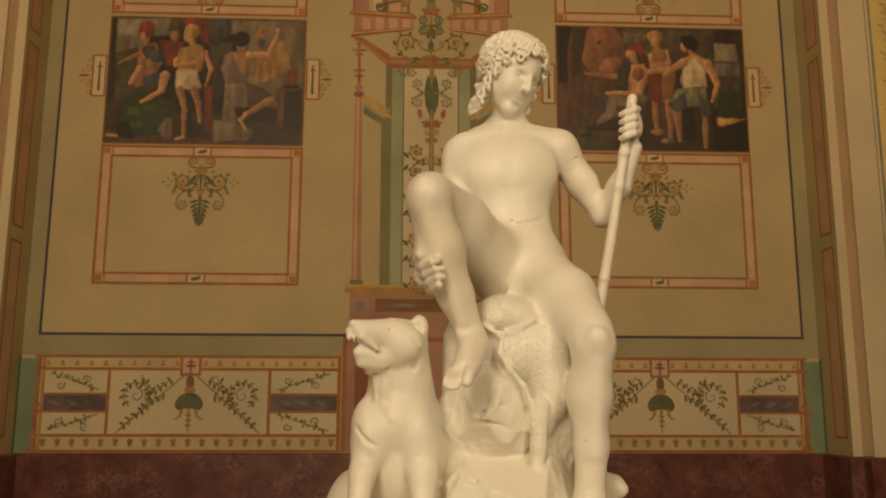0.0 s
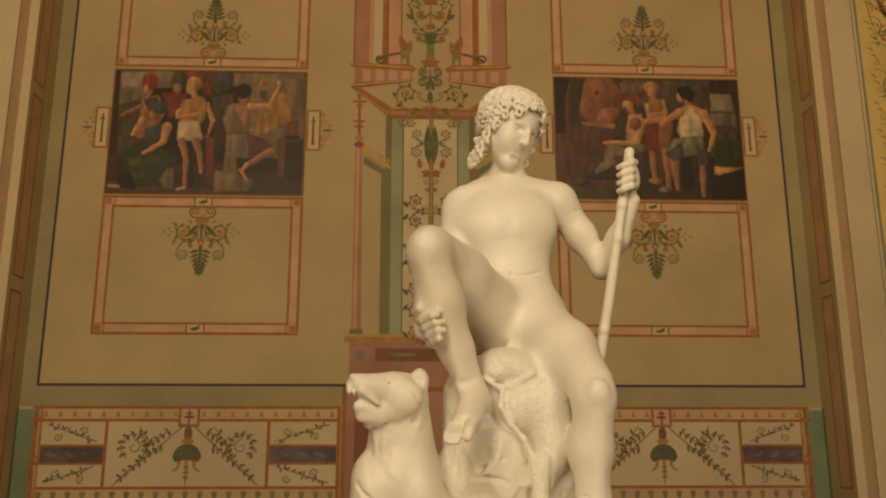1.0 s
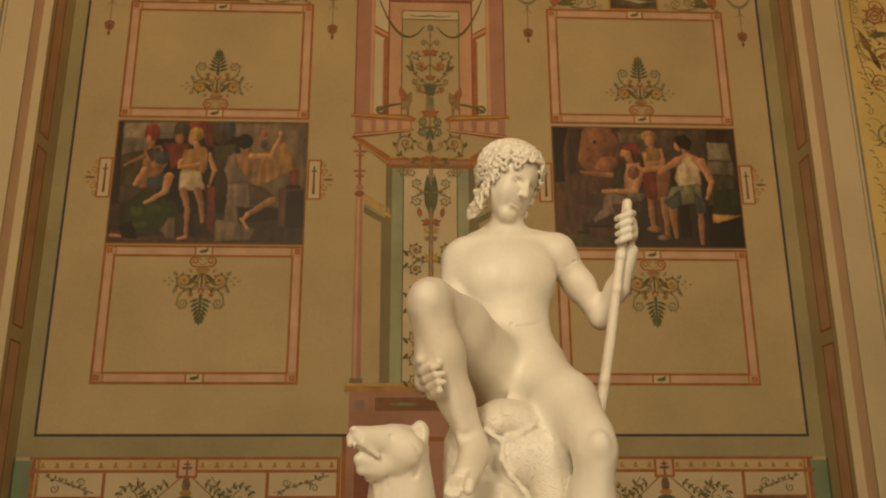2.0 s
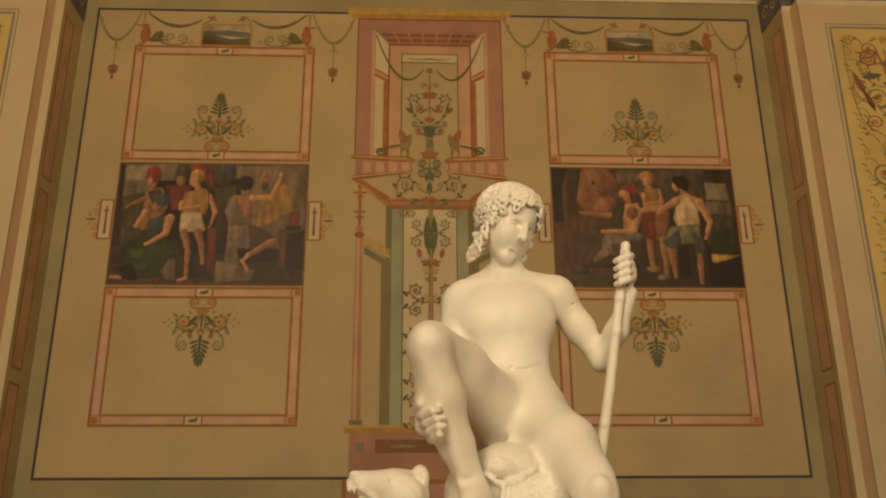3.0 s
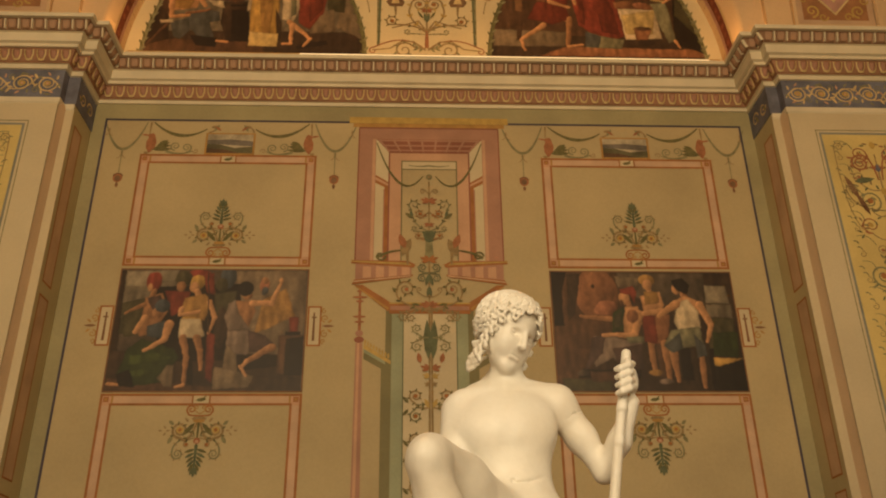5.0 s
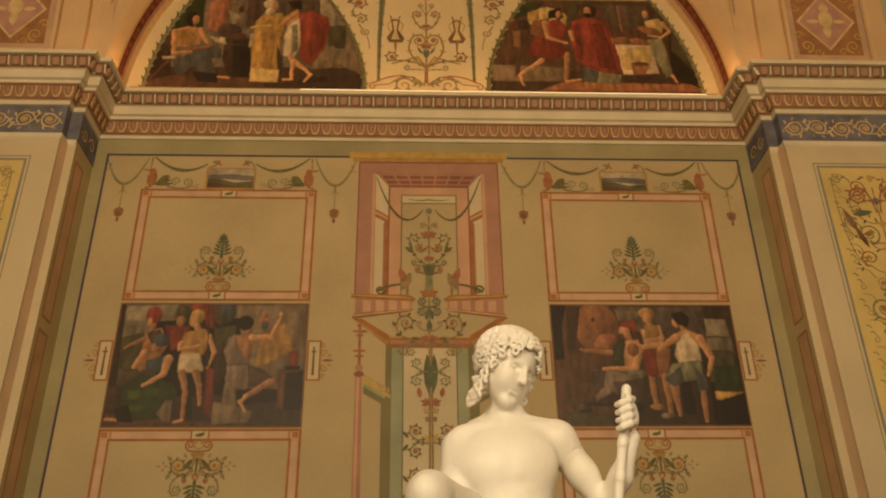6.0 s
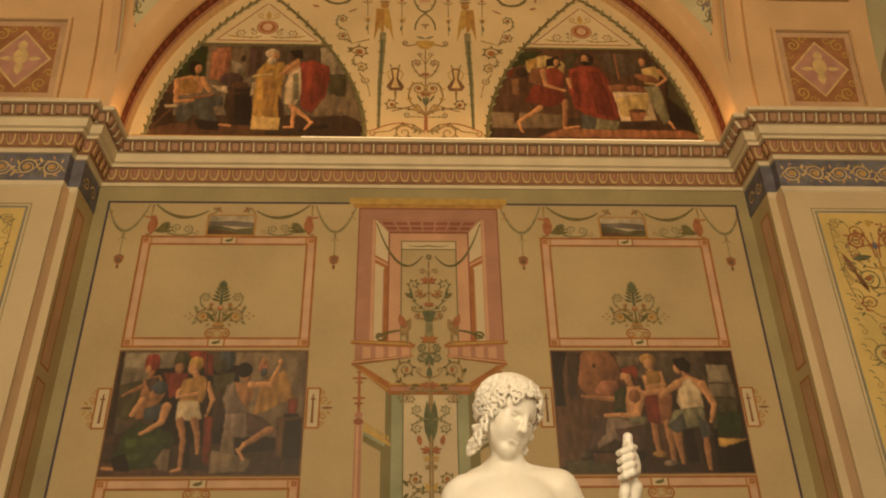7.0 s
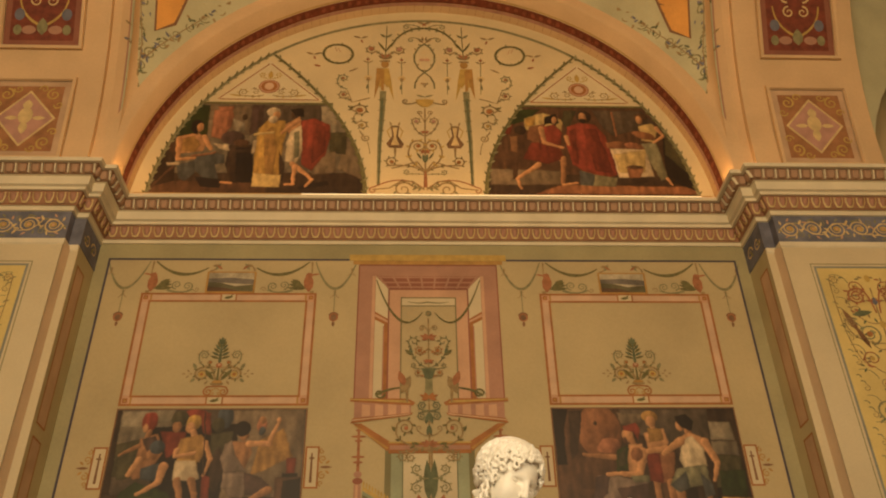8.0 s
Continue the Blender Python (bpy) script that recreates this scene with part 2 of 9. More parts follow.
class Brush:
    """Painted ornament: flat shapes in (u, v) laid on a surface by the map to(u, v, lift)."""

    def __init__(self, to, step=0.0012):
        self.to, self.step, self.sets, self.count = to, step, {}, 0

    def piece(self, name, mat, lvl):
        """A new shape, a hair above the last one of its level."""
        self.count += 1
        verts, faces = [], []
        self.sets.setdefault((name, mat), []).append((verts, faces))
        return verts, faces, lvl * self.step + (self.count % 48) * 0.000022

    def poly(self, name, mat, pts, lvl=1):
        verts, faces, lift = self.piece(name, mat, lvl)
        verts.extend(self.to(u, v, lift) for u, v in pts)
        faces.append(tuple(range(len(pts))))

    def rect(self, name, mat, u0, u1, v0, v1, lvl=1):
        self.poly(name, mat, [(u0, v0), (u1, v0), (u1, v1), (u0, v1)], lvl)

    def outline(self, name, mat, u0, u1, v0, v1, w, lvl=1):
        self.rect(name, mat, u0, u1, v0, v0 + w, lvl)
        self.rect(name, mat, u0, u1, v1 - w, v1, lvl)
        self.rect(name, mat, u0, u0 + w, v0 + w, v1 - w, lvl)
        self.rect(name, mat, u1 - w, u1, v0 + w, v1 - w, lvl)

    def ribbon(self, name, mat, pts, w0, w1=None, lvl=1):
        w1 = w0 if w1 is None else w1
        verts, faces, lift = self.piece(name, mat, lvl)
        a, n = 0, len(pts)
        for i, p in enumerate(pts):
            q0, q1 = pts[max(0, i - 1)], pts[min(n - 1, i + 1)]
            dx, dy = q1[0] - q0[0], q1[1] - q0[1]
            d = math.hypot(dx, dy) or 1
            w = (w0 + (w1 - w0) * i / (n - 1)) / 2
            for s in (1, -1):
                verts.append(self.to(p[0] - s * dy / d * w, p[1] + s * dx / d * w, lift))
        for i in range(n - 1):
            b = a + 2 * i
            faces.append((b, b + 1, b + 3, b + 2))

    def spiral(self, name, mat, cu, cv, r, start, turns, w, lvl=1, r1=0.15):
        """A scroll that winds in from radius r to r1 * r; start in degrees, turns signed."""
        n = max(8, int(14 * abs(turns)))
        pts = []
        for i in range(n + 1):
            t = i / n
            a = radians(start) + turns * 2 * math.pi * t
            rr = r * (1 - (1 - r1) * t)
            pts.append((cu + rr * math.cos(a), cv + rr * math.sin(a)))
        self.ribbon(name, mat, pts, w, w * 0.55, lvl)
        return pts

    def leaf(self, name, mat, u, v, angle, length, width, lvl=1):
        a = radians(angle)
        c, s = math.cos(a), math.sin(a)
        shape = [(0, 0), (0.25, 0.42), (0.55, 0.5), (0.8, 0.3), (1, 0), (0.8, -0.3), (0.55, -0.5), (0.25, -0.42)]
        self.poly(name, mat, [(u + c * x * length - s * y * width, v + s * x * length + c * y * width) for x, y in shape], lvl)

    def disc(self, name, mat, u, v, ru, rv=None, lvl=1, n=14, turn=0.0):
        rv = ru if rv is None else rv
        c, s = math.cos(radians(turn)), math.sin(radians(turn))
        pts = []
        for i in range(n):
            a = 2 * math.pi * i / n
            x, y = ru * math.cos(a), rv * math.sin(a)
            pts.append((u + c * x - s * y, v + s * x + c * y))
        self.poly(name, mat, pts, lvl)

    def ring(self, name, mat, u, v, r, w, lvl=1, a0=0, a1=360, n=24):
        self.ribbon(name, mat, [(u + r * math.cos(radians(a0 + (a1 - a0) * i / n)), v + r * math.sin(radians(a0 + (a1 - a0) * i / n))) for i in range(n + 1)], w, w, lvl)

    def arc(self, name, mat, p, q, sag, w0, w1=None, lvl=1, n=12):
        """A bow from p to q that hangs by sag to its right."""
        du, dv = q[0] - p[0], q[1] - p[1]
        d = math.hypot(du, dv)
        nu, nv = dv / d, -du / d
        pts = [(p[0] + du * t + nu * sag * 4 * t * (1 - t), p[1] + dv * t + nv * sag * 4 * t * (1 - t)) for t in (i / n for i in range(n + 1))]
        self.ribbon(name, mat, pts, w0, w1, lvl)
        return pts

    def swag(self, name, mat, p, q, sag, w, lvl=1, n=14):
        """A hanging garland, thick in the middle."""
        pts = [(p[0] + (q[0] - p[0]) * t, p[1] + (q[1] - p[1]) * t - sag * 4 * t * (1 - t)) for t in (i / n for i in range(n + 1))]
        h = n // 2
        self.ribbon(name, mat, pts[: h + 1], w * 0.35, w, lvl)
        self.ribbon(name, mat, pts[h:], w, w * 0.35, lvl)

    def finish(self, parent):
        for (name, mat), pieces in self.sets.items():
            if name in JOINED:
                verts, faces = [], []
                for pv, pf in pieces:
                    k = len(verts)
                    verts.extend(pv)
                    faces.extend(tuple(i + k for i in f) for f in pf)
                ob = mesh_object(name, verts, faces, M[mat], parent)
                if len(pieces) > 1:
                    ob["kind"] = "stuff"
            else:
                for pv, pf in pieces:
                    mesh_object(name, pv, pf, M[mat], parent)


class Twin:
    """Draws each shape and its mirror image on both sides of an upright axis; u is measured from the axis."""

    def __init__(self, b, axis):
        self.b, self.c = b, axis

    def ribbon(self, name, mat, pts, w0, w1, lvl):
        for s in (1, -1):
            self.b.ribbon(name, mat, [(self.c + s * u, v) for u, v in pts], w0, w1, lvl)

    def poly(self, name, mat, pts, lvl):
        for s in (1, -1):
            self.b.poly(name, mat, [(self.c + s * u, v) for u, v in pts], lvl)

    def disc(self, name, mat, p, ru, rv, lvl):
        for s in (1, -1) if abs(p[0]) > 0.012 else (1,):
            self.b.disc(name, mat, self.c + s * p[0], p[1], ru, rv, lvl)

    def leaf(self, name, mat, p, angle, length, width, lvl):
        self.b.leaf(name, mat, self.c + p[0], p[1], angle, length, width, lvl)
        self.b.leaf(name, mat, self.c - p[0], p[1], 180 - angle, length, width, lvl)

    def volute(self, mat, p0, p1, p, r, start, turns, w, lvl, leaf=""):
        """A stem from p0, bent towards p1, that winds up round p; with small leaves on its outer turn."""
        a = radians(start)
        e = (p[0] + r * math.cos(a), p[1] + r * math.sin(a))
        stem = [((1 - t) ** 2 * p0[0] + 2 * t * (1 - t) * p1[0] + t * t * e[0], (1 - t) ** 2 * p0[1] + 2 * t * (1 - t) * p1[1] + t * t * e[1]) for t in (i / 9 for i in range(10))]
        self.ribbon("scroll", mat, stem, w * 0.8, w, lvl)
        self.b.spiral("scroll", mat, self.c + p[0], p[1], r, start, turns, w, lvl)
        self.b.spiral("scroll", mat, self.c - p[0], p[1], r, 180 - start, -turns, w, lvl)
        if leaf:
            for k in range(6):
                g = start + k * 55 * (1 if turns > 0 else -1)
                rr = r * (1 - 0.10 * k)
                self.leaf("leaf", leaf, (p[0] + rr * math.cos(radians(g)), p[1] + rr * math.sin(radians(g))), g + (35 if turns > 0 else -35), r * 0.55, r * 0.24, lvl)
            for q in (2, 5):
                d = math.degrees(math.atan2(stem[q + 1][1] - stem[q][1], stem[q + 1][0] - stem[q][0]))
                self.leaf("leaf", leaf, stem[q], d + 40, r * 0.6, r * 0.22, lvl)
                self.leaf("leaf", leaf, stem[q], d - 40, r * 0.6, r * 0.22, lvl)


def wall_map(u, v, lift):
    return (u, YW - lift, v)


def pick(rng, *items):
    return items[rng.randrange(len(items))]

# ---------------------------------------------------------------- structure: floor, walls, vault
PIER_PATH = [(X_OUT, YP), (X2, YP), (X2, Y1), (XP, Y1), (XP, YW)]
BACK_PATH = [(-x, y) for x, y in PIER_PATH] + PIER_PATH[::-1]


def build_shell():
    floor = tagged(box_part("floor", M["floor"], None, (-9, 9, Y_BACK - 0.4, 7.2, -0.2, 0)), "brown polished wooden gallery floor", "floor", kind="structure")
    # end wall of the bay, up to the lunette
    wall = tagged(box_part("wall_north", M["cream"], None, (-XP - 0.1, XP + 0.1, YW, YW + 0.5, 0, 12.8)),
                  "cream plastered gallery wall covered with painted ornament", "wall", kind="structure")
    # dado round wall and piers
    dado = tagged(sweep("dado", [(0.055, 0.20), (0.055, Z_DADO - 0.012), (0.045, Z_DADO), (-0.05, Z_DADO)], BACK_PATH, M["dado"]), "dark red veined marble dado below the painted wall", "dado", kind="structure")
    sweep("base", [(0.09, 0.0), (0.09, 0.17), (0.07, 0.20), (0.05, 0.20)], BACK_PATH, M["dado"], dado)
    for sx, name in ((-1, "west"), (1, "east")):
        plan = [(XP, 7.0), (XP, Y1), (X2, Y1), (X2, YP), (X_OUT, YP), (X_OUT, 7.0)]
        bm = bmesh.new()
        lo = [bm.verts.new((sx * x, y, 0.0)) for x, y in plan]
        hi = [bm.verts.new((sx * x, y, Z_SPRING - 0.04)) for x, y in plan]
        for i in range(6):
            bm.faces.new((lo[i], lo[(i + 1) % 6], hi[(i + 1) % 6], hi[i]))
        bm.faces.new(hi)
        pier = tagged(part("pier_" + name, bm, M["cream_light"]), "pale cream pier with painted panels and a stepped corner", "pier", kind="structure")
        # rounded pinkish moulding in the step
        verts, faces = [], []
        arc = [(X2 - 0.036, Y1 - 0.004)] + [(X2 - 0.004 - 0.03 * math.sin(a), Y1 - 0.004 - 0.095 * (1 - math.sin(a))) for a in (math.pi / 2 * (1 - i / 6) for i in range(7))]
        for z in (Z_DADO + 0.003, 6.40):
            verts += [(sx * x, y, z) for x, y in arc]
        k = len(arc)
        faces = [(i, i + 1, k + i + 1, k + i) for i in range(k - 1)]
        mesh_object("corner_moulding", verts, faces, M["rose_moulding"], pier, "brownish pink rounded corner moulding", smooth=True)
        # wall of the neighbouring bay and the end of the gallery
        a, b = sorted((sx * X_OUT, sx * 9))
        tagged(box_part("wall_far_" + name, M["cream"], None, (a, b, YW, YW + 0.5, 0, Z_TOP)), "cream plaster wall of the next bay", "wall", kind="structure")
        a, b = sorted((sx * 9, sx * 9.4))
        tagged(box_part("wall_end_" + name, M["cream"], None, (a, b, Y_BACK - 0.4, 7.0, 0, Z_TOP)), "cream end wall of the gallery", "wall", kind="structure")
    # unseen wall behind, its two windows made up to hold the main lamps
    bm = bmesh.new()
    xs = (-9, -3.7, -1.5, 1.5, 3.7, 9)
    for i in range(5):
        if i in (1, 3):
            box(bm, xs[i], xs[i + 1], Y_BACK - 0.4, Y_BACK, 0, 2.4)
            box(bm, xs[i], xs[i + 1], Y_BACK - 0.4, Y_BACK, 7.4, Z_TOP)
        else:
            box(bm, xs[i], xs[i + 1], Y_BACK - 0.4, Y_BACK, 0, Z_TOP)
    tagged(part("wall_south", bm, M["cream"]), "unseen cream back wall with two assumed tall window openings", "wall", kind="structure")
    for k, wx in enumerate((-2.6, 2.6)):
        bm = bmesh.new()
        for a, b, c, d in ((-1.1, -1.0, 2.4, 7.4), (1.0, 1.1, 2.4, 7.4), (-1.0, 1.0, 2.4, 2.5), (-1.0, 1.0, 7.3, 7.4), (-0.04, 0.04, 2.5, 7.3), (-1.0, -0.04, 5.2, 5.3), (0.04, 1.0, 5.2, 5.3)):
            box(bm, wx + a, wx + b, Y_BACK - 0.3, Y_BACK - 0.2, c, d)
        tagged(part("window_%d" % (k + 1), bm, M["glass_frame"]), "assumed tall white window frame in the unseen back wall", "window", kind="structure")
    # flat roof above the vault
    tagged(box_part("ceiling", M["vault"], None, (-9.4, 9.4, Y_BACK - 0.4, 7.2, Z_TOP + 2.4, Z_TOP + 2.6)), "plain plaster ceiling above the vault", "ceiling", kind="structure")


M["rose_moulding"] = material("pinkish_moulding_paint", (0.58, 0.43, 0.28), 0.75, 0.06, 2, 50, 0.04)


def transverse(angle, r=R_T):
    """Point (y, z) on a transverse arch; angle in degrees from the springing by the wall."""
    a = radians(angle)
    return YC + r * math.cos(a), Z_SPRING + r * math.sin(a)


def vault_map(u, v, lift):
    """u: degrees on the cross arch (0 at +x), v: degrees on the transverse arch."""
    r = R_ARCH + 0.03 - lift
    x, dz = r * math.cos(radians(u)), r * math.sin(radians(u))
    y, z = transverse(v, R_T - lift)
    return (x, y, z + dz)


def build_vault():
    nu, nv = 64, 64
    verts = [vault_map(180 * i / nu, 180 * j / nv, 0) for j in range(nv + 1) for i in range(nu + 1)]
    faces = [(j * (nu + 1) + i, j * (nu + 1) + i + 1, (j + 1) * (nu + 1) + i + 1, (j + 1) * (nu + 1) + i) for j in range(nv) for i in range(nu)]
    tagged(mesh_object("vault", verts, faces, M["vault"], smooth=True), "apricot painted sail vault over the bay", "ceiling", kind="structure")
    # arch soffit round the lunette, between wall and vault
    n = 64
    ring = [(R_ARCH * math.cos(math.pi * i / n), Z_SPRING + R_ARCH * math.sin(math.pi * i / n)) for i in range(n + 1)]
    verts, faces = [], []
    out = [((R_ARCH + 0.9) * math.cos(math.pi * i / n), Z_SPRING + (R_ARCH + 0.9) * math.sin(math.pi * i / n)) for i in range(n + 1)]
    for (x, z), (ox, oz) in zip(ring, out):
        verts += [(x, YW, z), (x, 5.955, z), (x * 1.012, 5.94, Z_SPRING + (z - Z_SPRING) * 1.012), (ox, 5.98, oz)]
    for i in range(n):
        for j in range(3):
            a = 4 * i + j
            faces.append((a, a + 1, a + 5, a + 4))
    arch = tagged(mesh_object("wall_arch", verts, faces, M["vault"], smooth=True), "apricot painted arch soffit round the lunette", "arch", kind="structure")
    # red band on the soffit with small ornaments
    b = Brush(lambda u, v, lift: ((R_ARCH - lift) * math.cos(radians(u)), v, Z_SPRING + (R_ARCH - lift) * math.sin(radians(u))))
    for i in range(90):
        b.rect("red_band", "red", 2 * i, 2 * i + 2, 6.215, 6.34)
        b.rect("edge_line", "mauve_pink", 2 * i, 2 * i + 2, 6.345, 6.39)
        b.rect("edge_line", "gold", 2 * i, 2 * i + 2, 6.185, 6.198)
        b.disc("dot", "red_soft", 2 * i + 1, 6.278, 0.55, 0.036, lvl=2, n=8)
        b.leaf("dot", "red_soft", 2 * i, 6.25, 40, 0.5, 0.03, lvl=2)
    b.finish(arch)
    # transverse arches on the piers
    for sx, name in ((-1, "west"), (1, "east")):
        n = 72
        verts, faces = [], []
        xs = (XT, XT, XT + 0.09, XT + 0.09, X_OUT - 0.07, X_OUT - 0.07)
        rr = (R_T + 0.06, R_T, R_T, R_T - 0.07, R_T - 0.07, R_T + 0.6)
        for i in range(n + 1):
            for x, r in zip(xs, rr):
                y, z = transverse(180 * i / n, r)
                verts.append((sx * x, y, z))
        for i in range(n):
            for j in range(5):
                a = 6 * i + j
                faces.append((a, a + 1, a + 7, a + 6))
        arch = tagged(mesh_object("arch_" + name, verts, faces, M["vault"]), "apricot painted transverse arch with ornamented coffers", "arch", kind="structure")
        build_coffers(arch, sx)
        # vault of the neighbouring bay
        verts = []
        for j in range(33):
            for i in range(17):
                y, z = transverse(180 * j / 32, R_T)
                a = math.pi / 2 * i / 16
                verts.append((sx * (X_OUT - 0.1 + 4.5 * (1 - math.cos(a))), y, z + 3.2 * math.sin(a)))
        faces = [(j * 17 + i, j * 17 + i + 1, (j + 1) * 17 + i + 1, (j + 1) * 17 + i) for j in range(32) for i in range(16)]
        tagged(mesh_object("vault_" + name, verts, faces, M["pendentive"], smooth=True), "pale green painted vault of the next bay", "ceiling", kind="structure")


def coffer_map(sx):
    def to(u, v, lift):
        # u metres along x from the arch's middle, v metres along the curve from the springing
        y, z = transverse(math.degrees(v / R_T), R_T - 0.07 - lift)
        return (sx * (4.13 + u), y, z)
    return to


def coffer_plane(sx, c):
    """The flat field of a coffer whose middle is c metres up the curve."""
    a = radians(math.degrees(c / R_T))

    def to(u, v, lift):
        y, z = transverse(math.degrees(a), R_T - 0.07 - 0.028 - lift)
        d = v - c
        return (sx * (4.13 + u), y - math.sin(a) * d, z + math.cos(a) * d)
    return to


def build_coffers(arch, sx):
    for k in range(7):
        v0 = 0.15 + k * 1.40
        red = k % 2 == 1
        h = 1.05 if not red else 1.20
        c = v0 + h / 2
        coffer = thing("coffer", "square coffer with a rose diamond and gilded scrolls" if not red else "red coffer with gilded scrolls and blue blooms", "coffer", "coffers of the transverse arches")
        b = Brush(coffer_plane(sx, c))
        # raised frame
        bm = bmesh.new()
        to = coffer_map(sx)
        w, f = 0.45, 0.035
        outer = [(-w, -h / 2), (w, -h / 2), (w, h / 2), (-w, h / 2)]
        vs = []
        for ring_w, lift in ((0, 0.0), (0, 0.045), (f, 0.045), (f + 0.012, 0.02)):
            vs.append([bm.verts.new(to(u - math.copysign(ring_w, u), c + v - math.copysign(ring_w, v), lift)) for u, v in outer])
        for r in range(3):
            for i in range(4):
                bm.faces.new((vs[r][i], vs[r][(i + 1) % 4], vs[r + 1][(i + 1) % 4], vs[r + 1][i]))
        part("frame", bm, M["vault"], coffer)
        a = w - 0.05
        for i in range(4):
            u0, u1 = -a + 2 * a * i / 4, -a + 2 * a * (i + 1) / 4
            b.rect("ground", "panel_brown" if not red else "rose_dark", u0, u1, c - h / 2 + 0.05, c + h / 2 - 0.05, 1)
            q = 0.84
            b.rect("coffer_field", "coffer_red" if not red else "red", u0 * q, u1 * q, c - (h / 2 - 0.12), c + (h / 2 - 0.12), 2)
        if not red:
            b.poly("diamond_edge", "gold_pale", [(0, c - 0.35), (0.31, c), (0, c + 0.35), (-0.31, c)], 3)
            b.poly("diamond", "mauve_pink", [(0, c - 0.32), (0.28, c), (0, c + 0.32), (-0.28, c)], 4)
            b.disc("cartouche", "gold_pale", 0, c + 0.03, 0.075, 0.10, 5)
            b.leaf("cartouche", "gold_pale", 0, c - 0.04, -90, 0.16, 0.09, 5)
            b.leaf("cartouche", "gold_pale", 0, c + 0.1, 90, 0.13, 0.10, 5)
            for s in (-1, 1):
                b.leaf("cartouche", "gold_pale", s * 0.07, c, 90 - s * 90, 0.14, 0.05, 5)
                for t in (-1, 1):
                    b.spiral("gilt_scroll", "gold", s * 0.24, c + t * 0.30, 0.075, 90 * t, s * t * 1.4, 0.022, 3)
                    b.spiral("gilt_scroll", "gold", s * 0.13, c + t * 0.37, 0.05, 0, -s * t * 1.2, 0.018, 3)
                    b.spiral("gilt_scroll", "gold", s * 0.31, c + t * 0.17, 0.05, 0, s * t * 1.2, 0.018, 3)
        else:
            for s in (-1, 1):
                b.spiral("gilt_scroll", "gold_pale", s * 0.09, c + 0.18, 0.085, -90, s * 1.5, 0.024, 3)
                b.spiral("gilt_scroll", "gold_pale", s * 0.08, c - 0.02, 0.07, 90, -s * 1.3, 0.02, 3)
                b.arc("gilt_scroll", "gold", (s * 0.04, c - 0.30), (s * 0.26, c + 0.05), s * 0.06, 0.03, 0.015, 3)
                b.disc("bloom", "blue", s * 0.25, c - 0.18, 0.055, 0.07, 3)
                b.disc("bloom", "rose", s * 0.14, c - 0.36, 0.075, 0.05, 3)
                b.disc("bloom", "leaf_pale", s * 0.26, c - 0.36, 0.045, 0.06, 3)
                b.spiral("gilt_scroll", "gold_pale", s * 0.27, c + 0.36, 0.06, 0, s * 1.2, 0.02, 3)
            b.leaf("bloom", "leaf_pale", 0, c - 0.42, 90, 0.2, 0.12, 4)
        b.finish(coffer)


def pendentive_map(sx):
    """a: 0 at the transverse arch to 1 at the wall arch; dz: height over the springing."""
    def to(a, dz, lift):
        ax, ay = -math.sqrt(max(0.0, (R_ARCH + 0.03) ** 2 - dz * dz)), YC + R_T
        tx, ty = -XT, YC + math.sqrt(R_T ** 2 - dz * dz)
        x, y = tx + (ax - tx) * a, ty + (ay - ty) * a
        d = math.hypot(ax - tx, ay - ty) + 1e-6
        nx, ny = (ay - ty) / d, -(ax - tx) / d
        swell = -0.10 * d * 4 * a * (1 - a) + lift
        return (-sx * (x + nx * swell), y + ny * swell, Z_SPRING + dz)
    return to


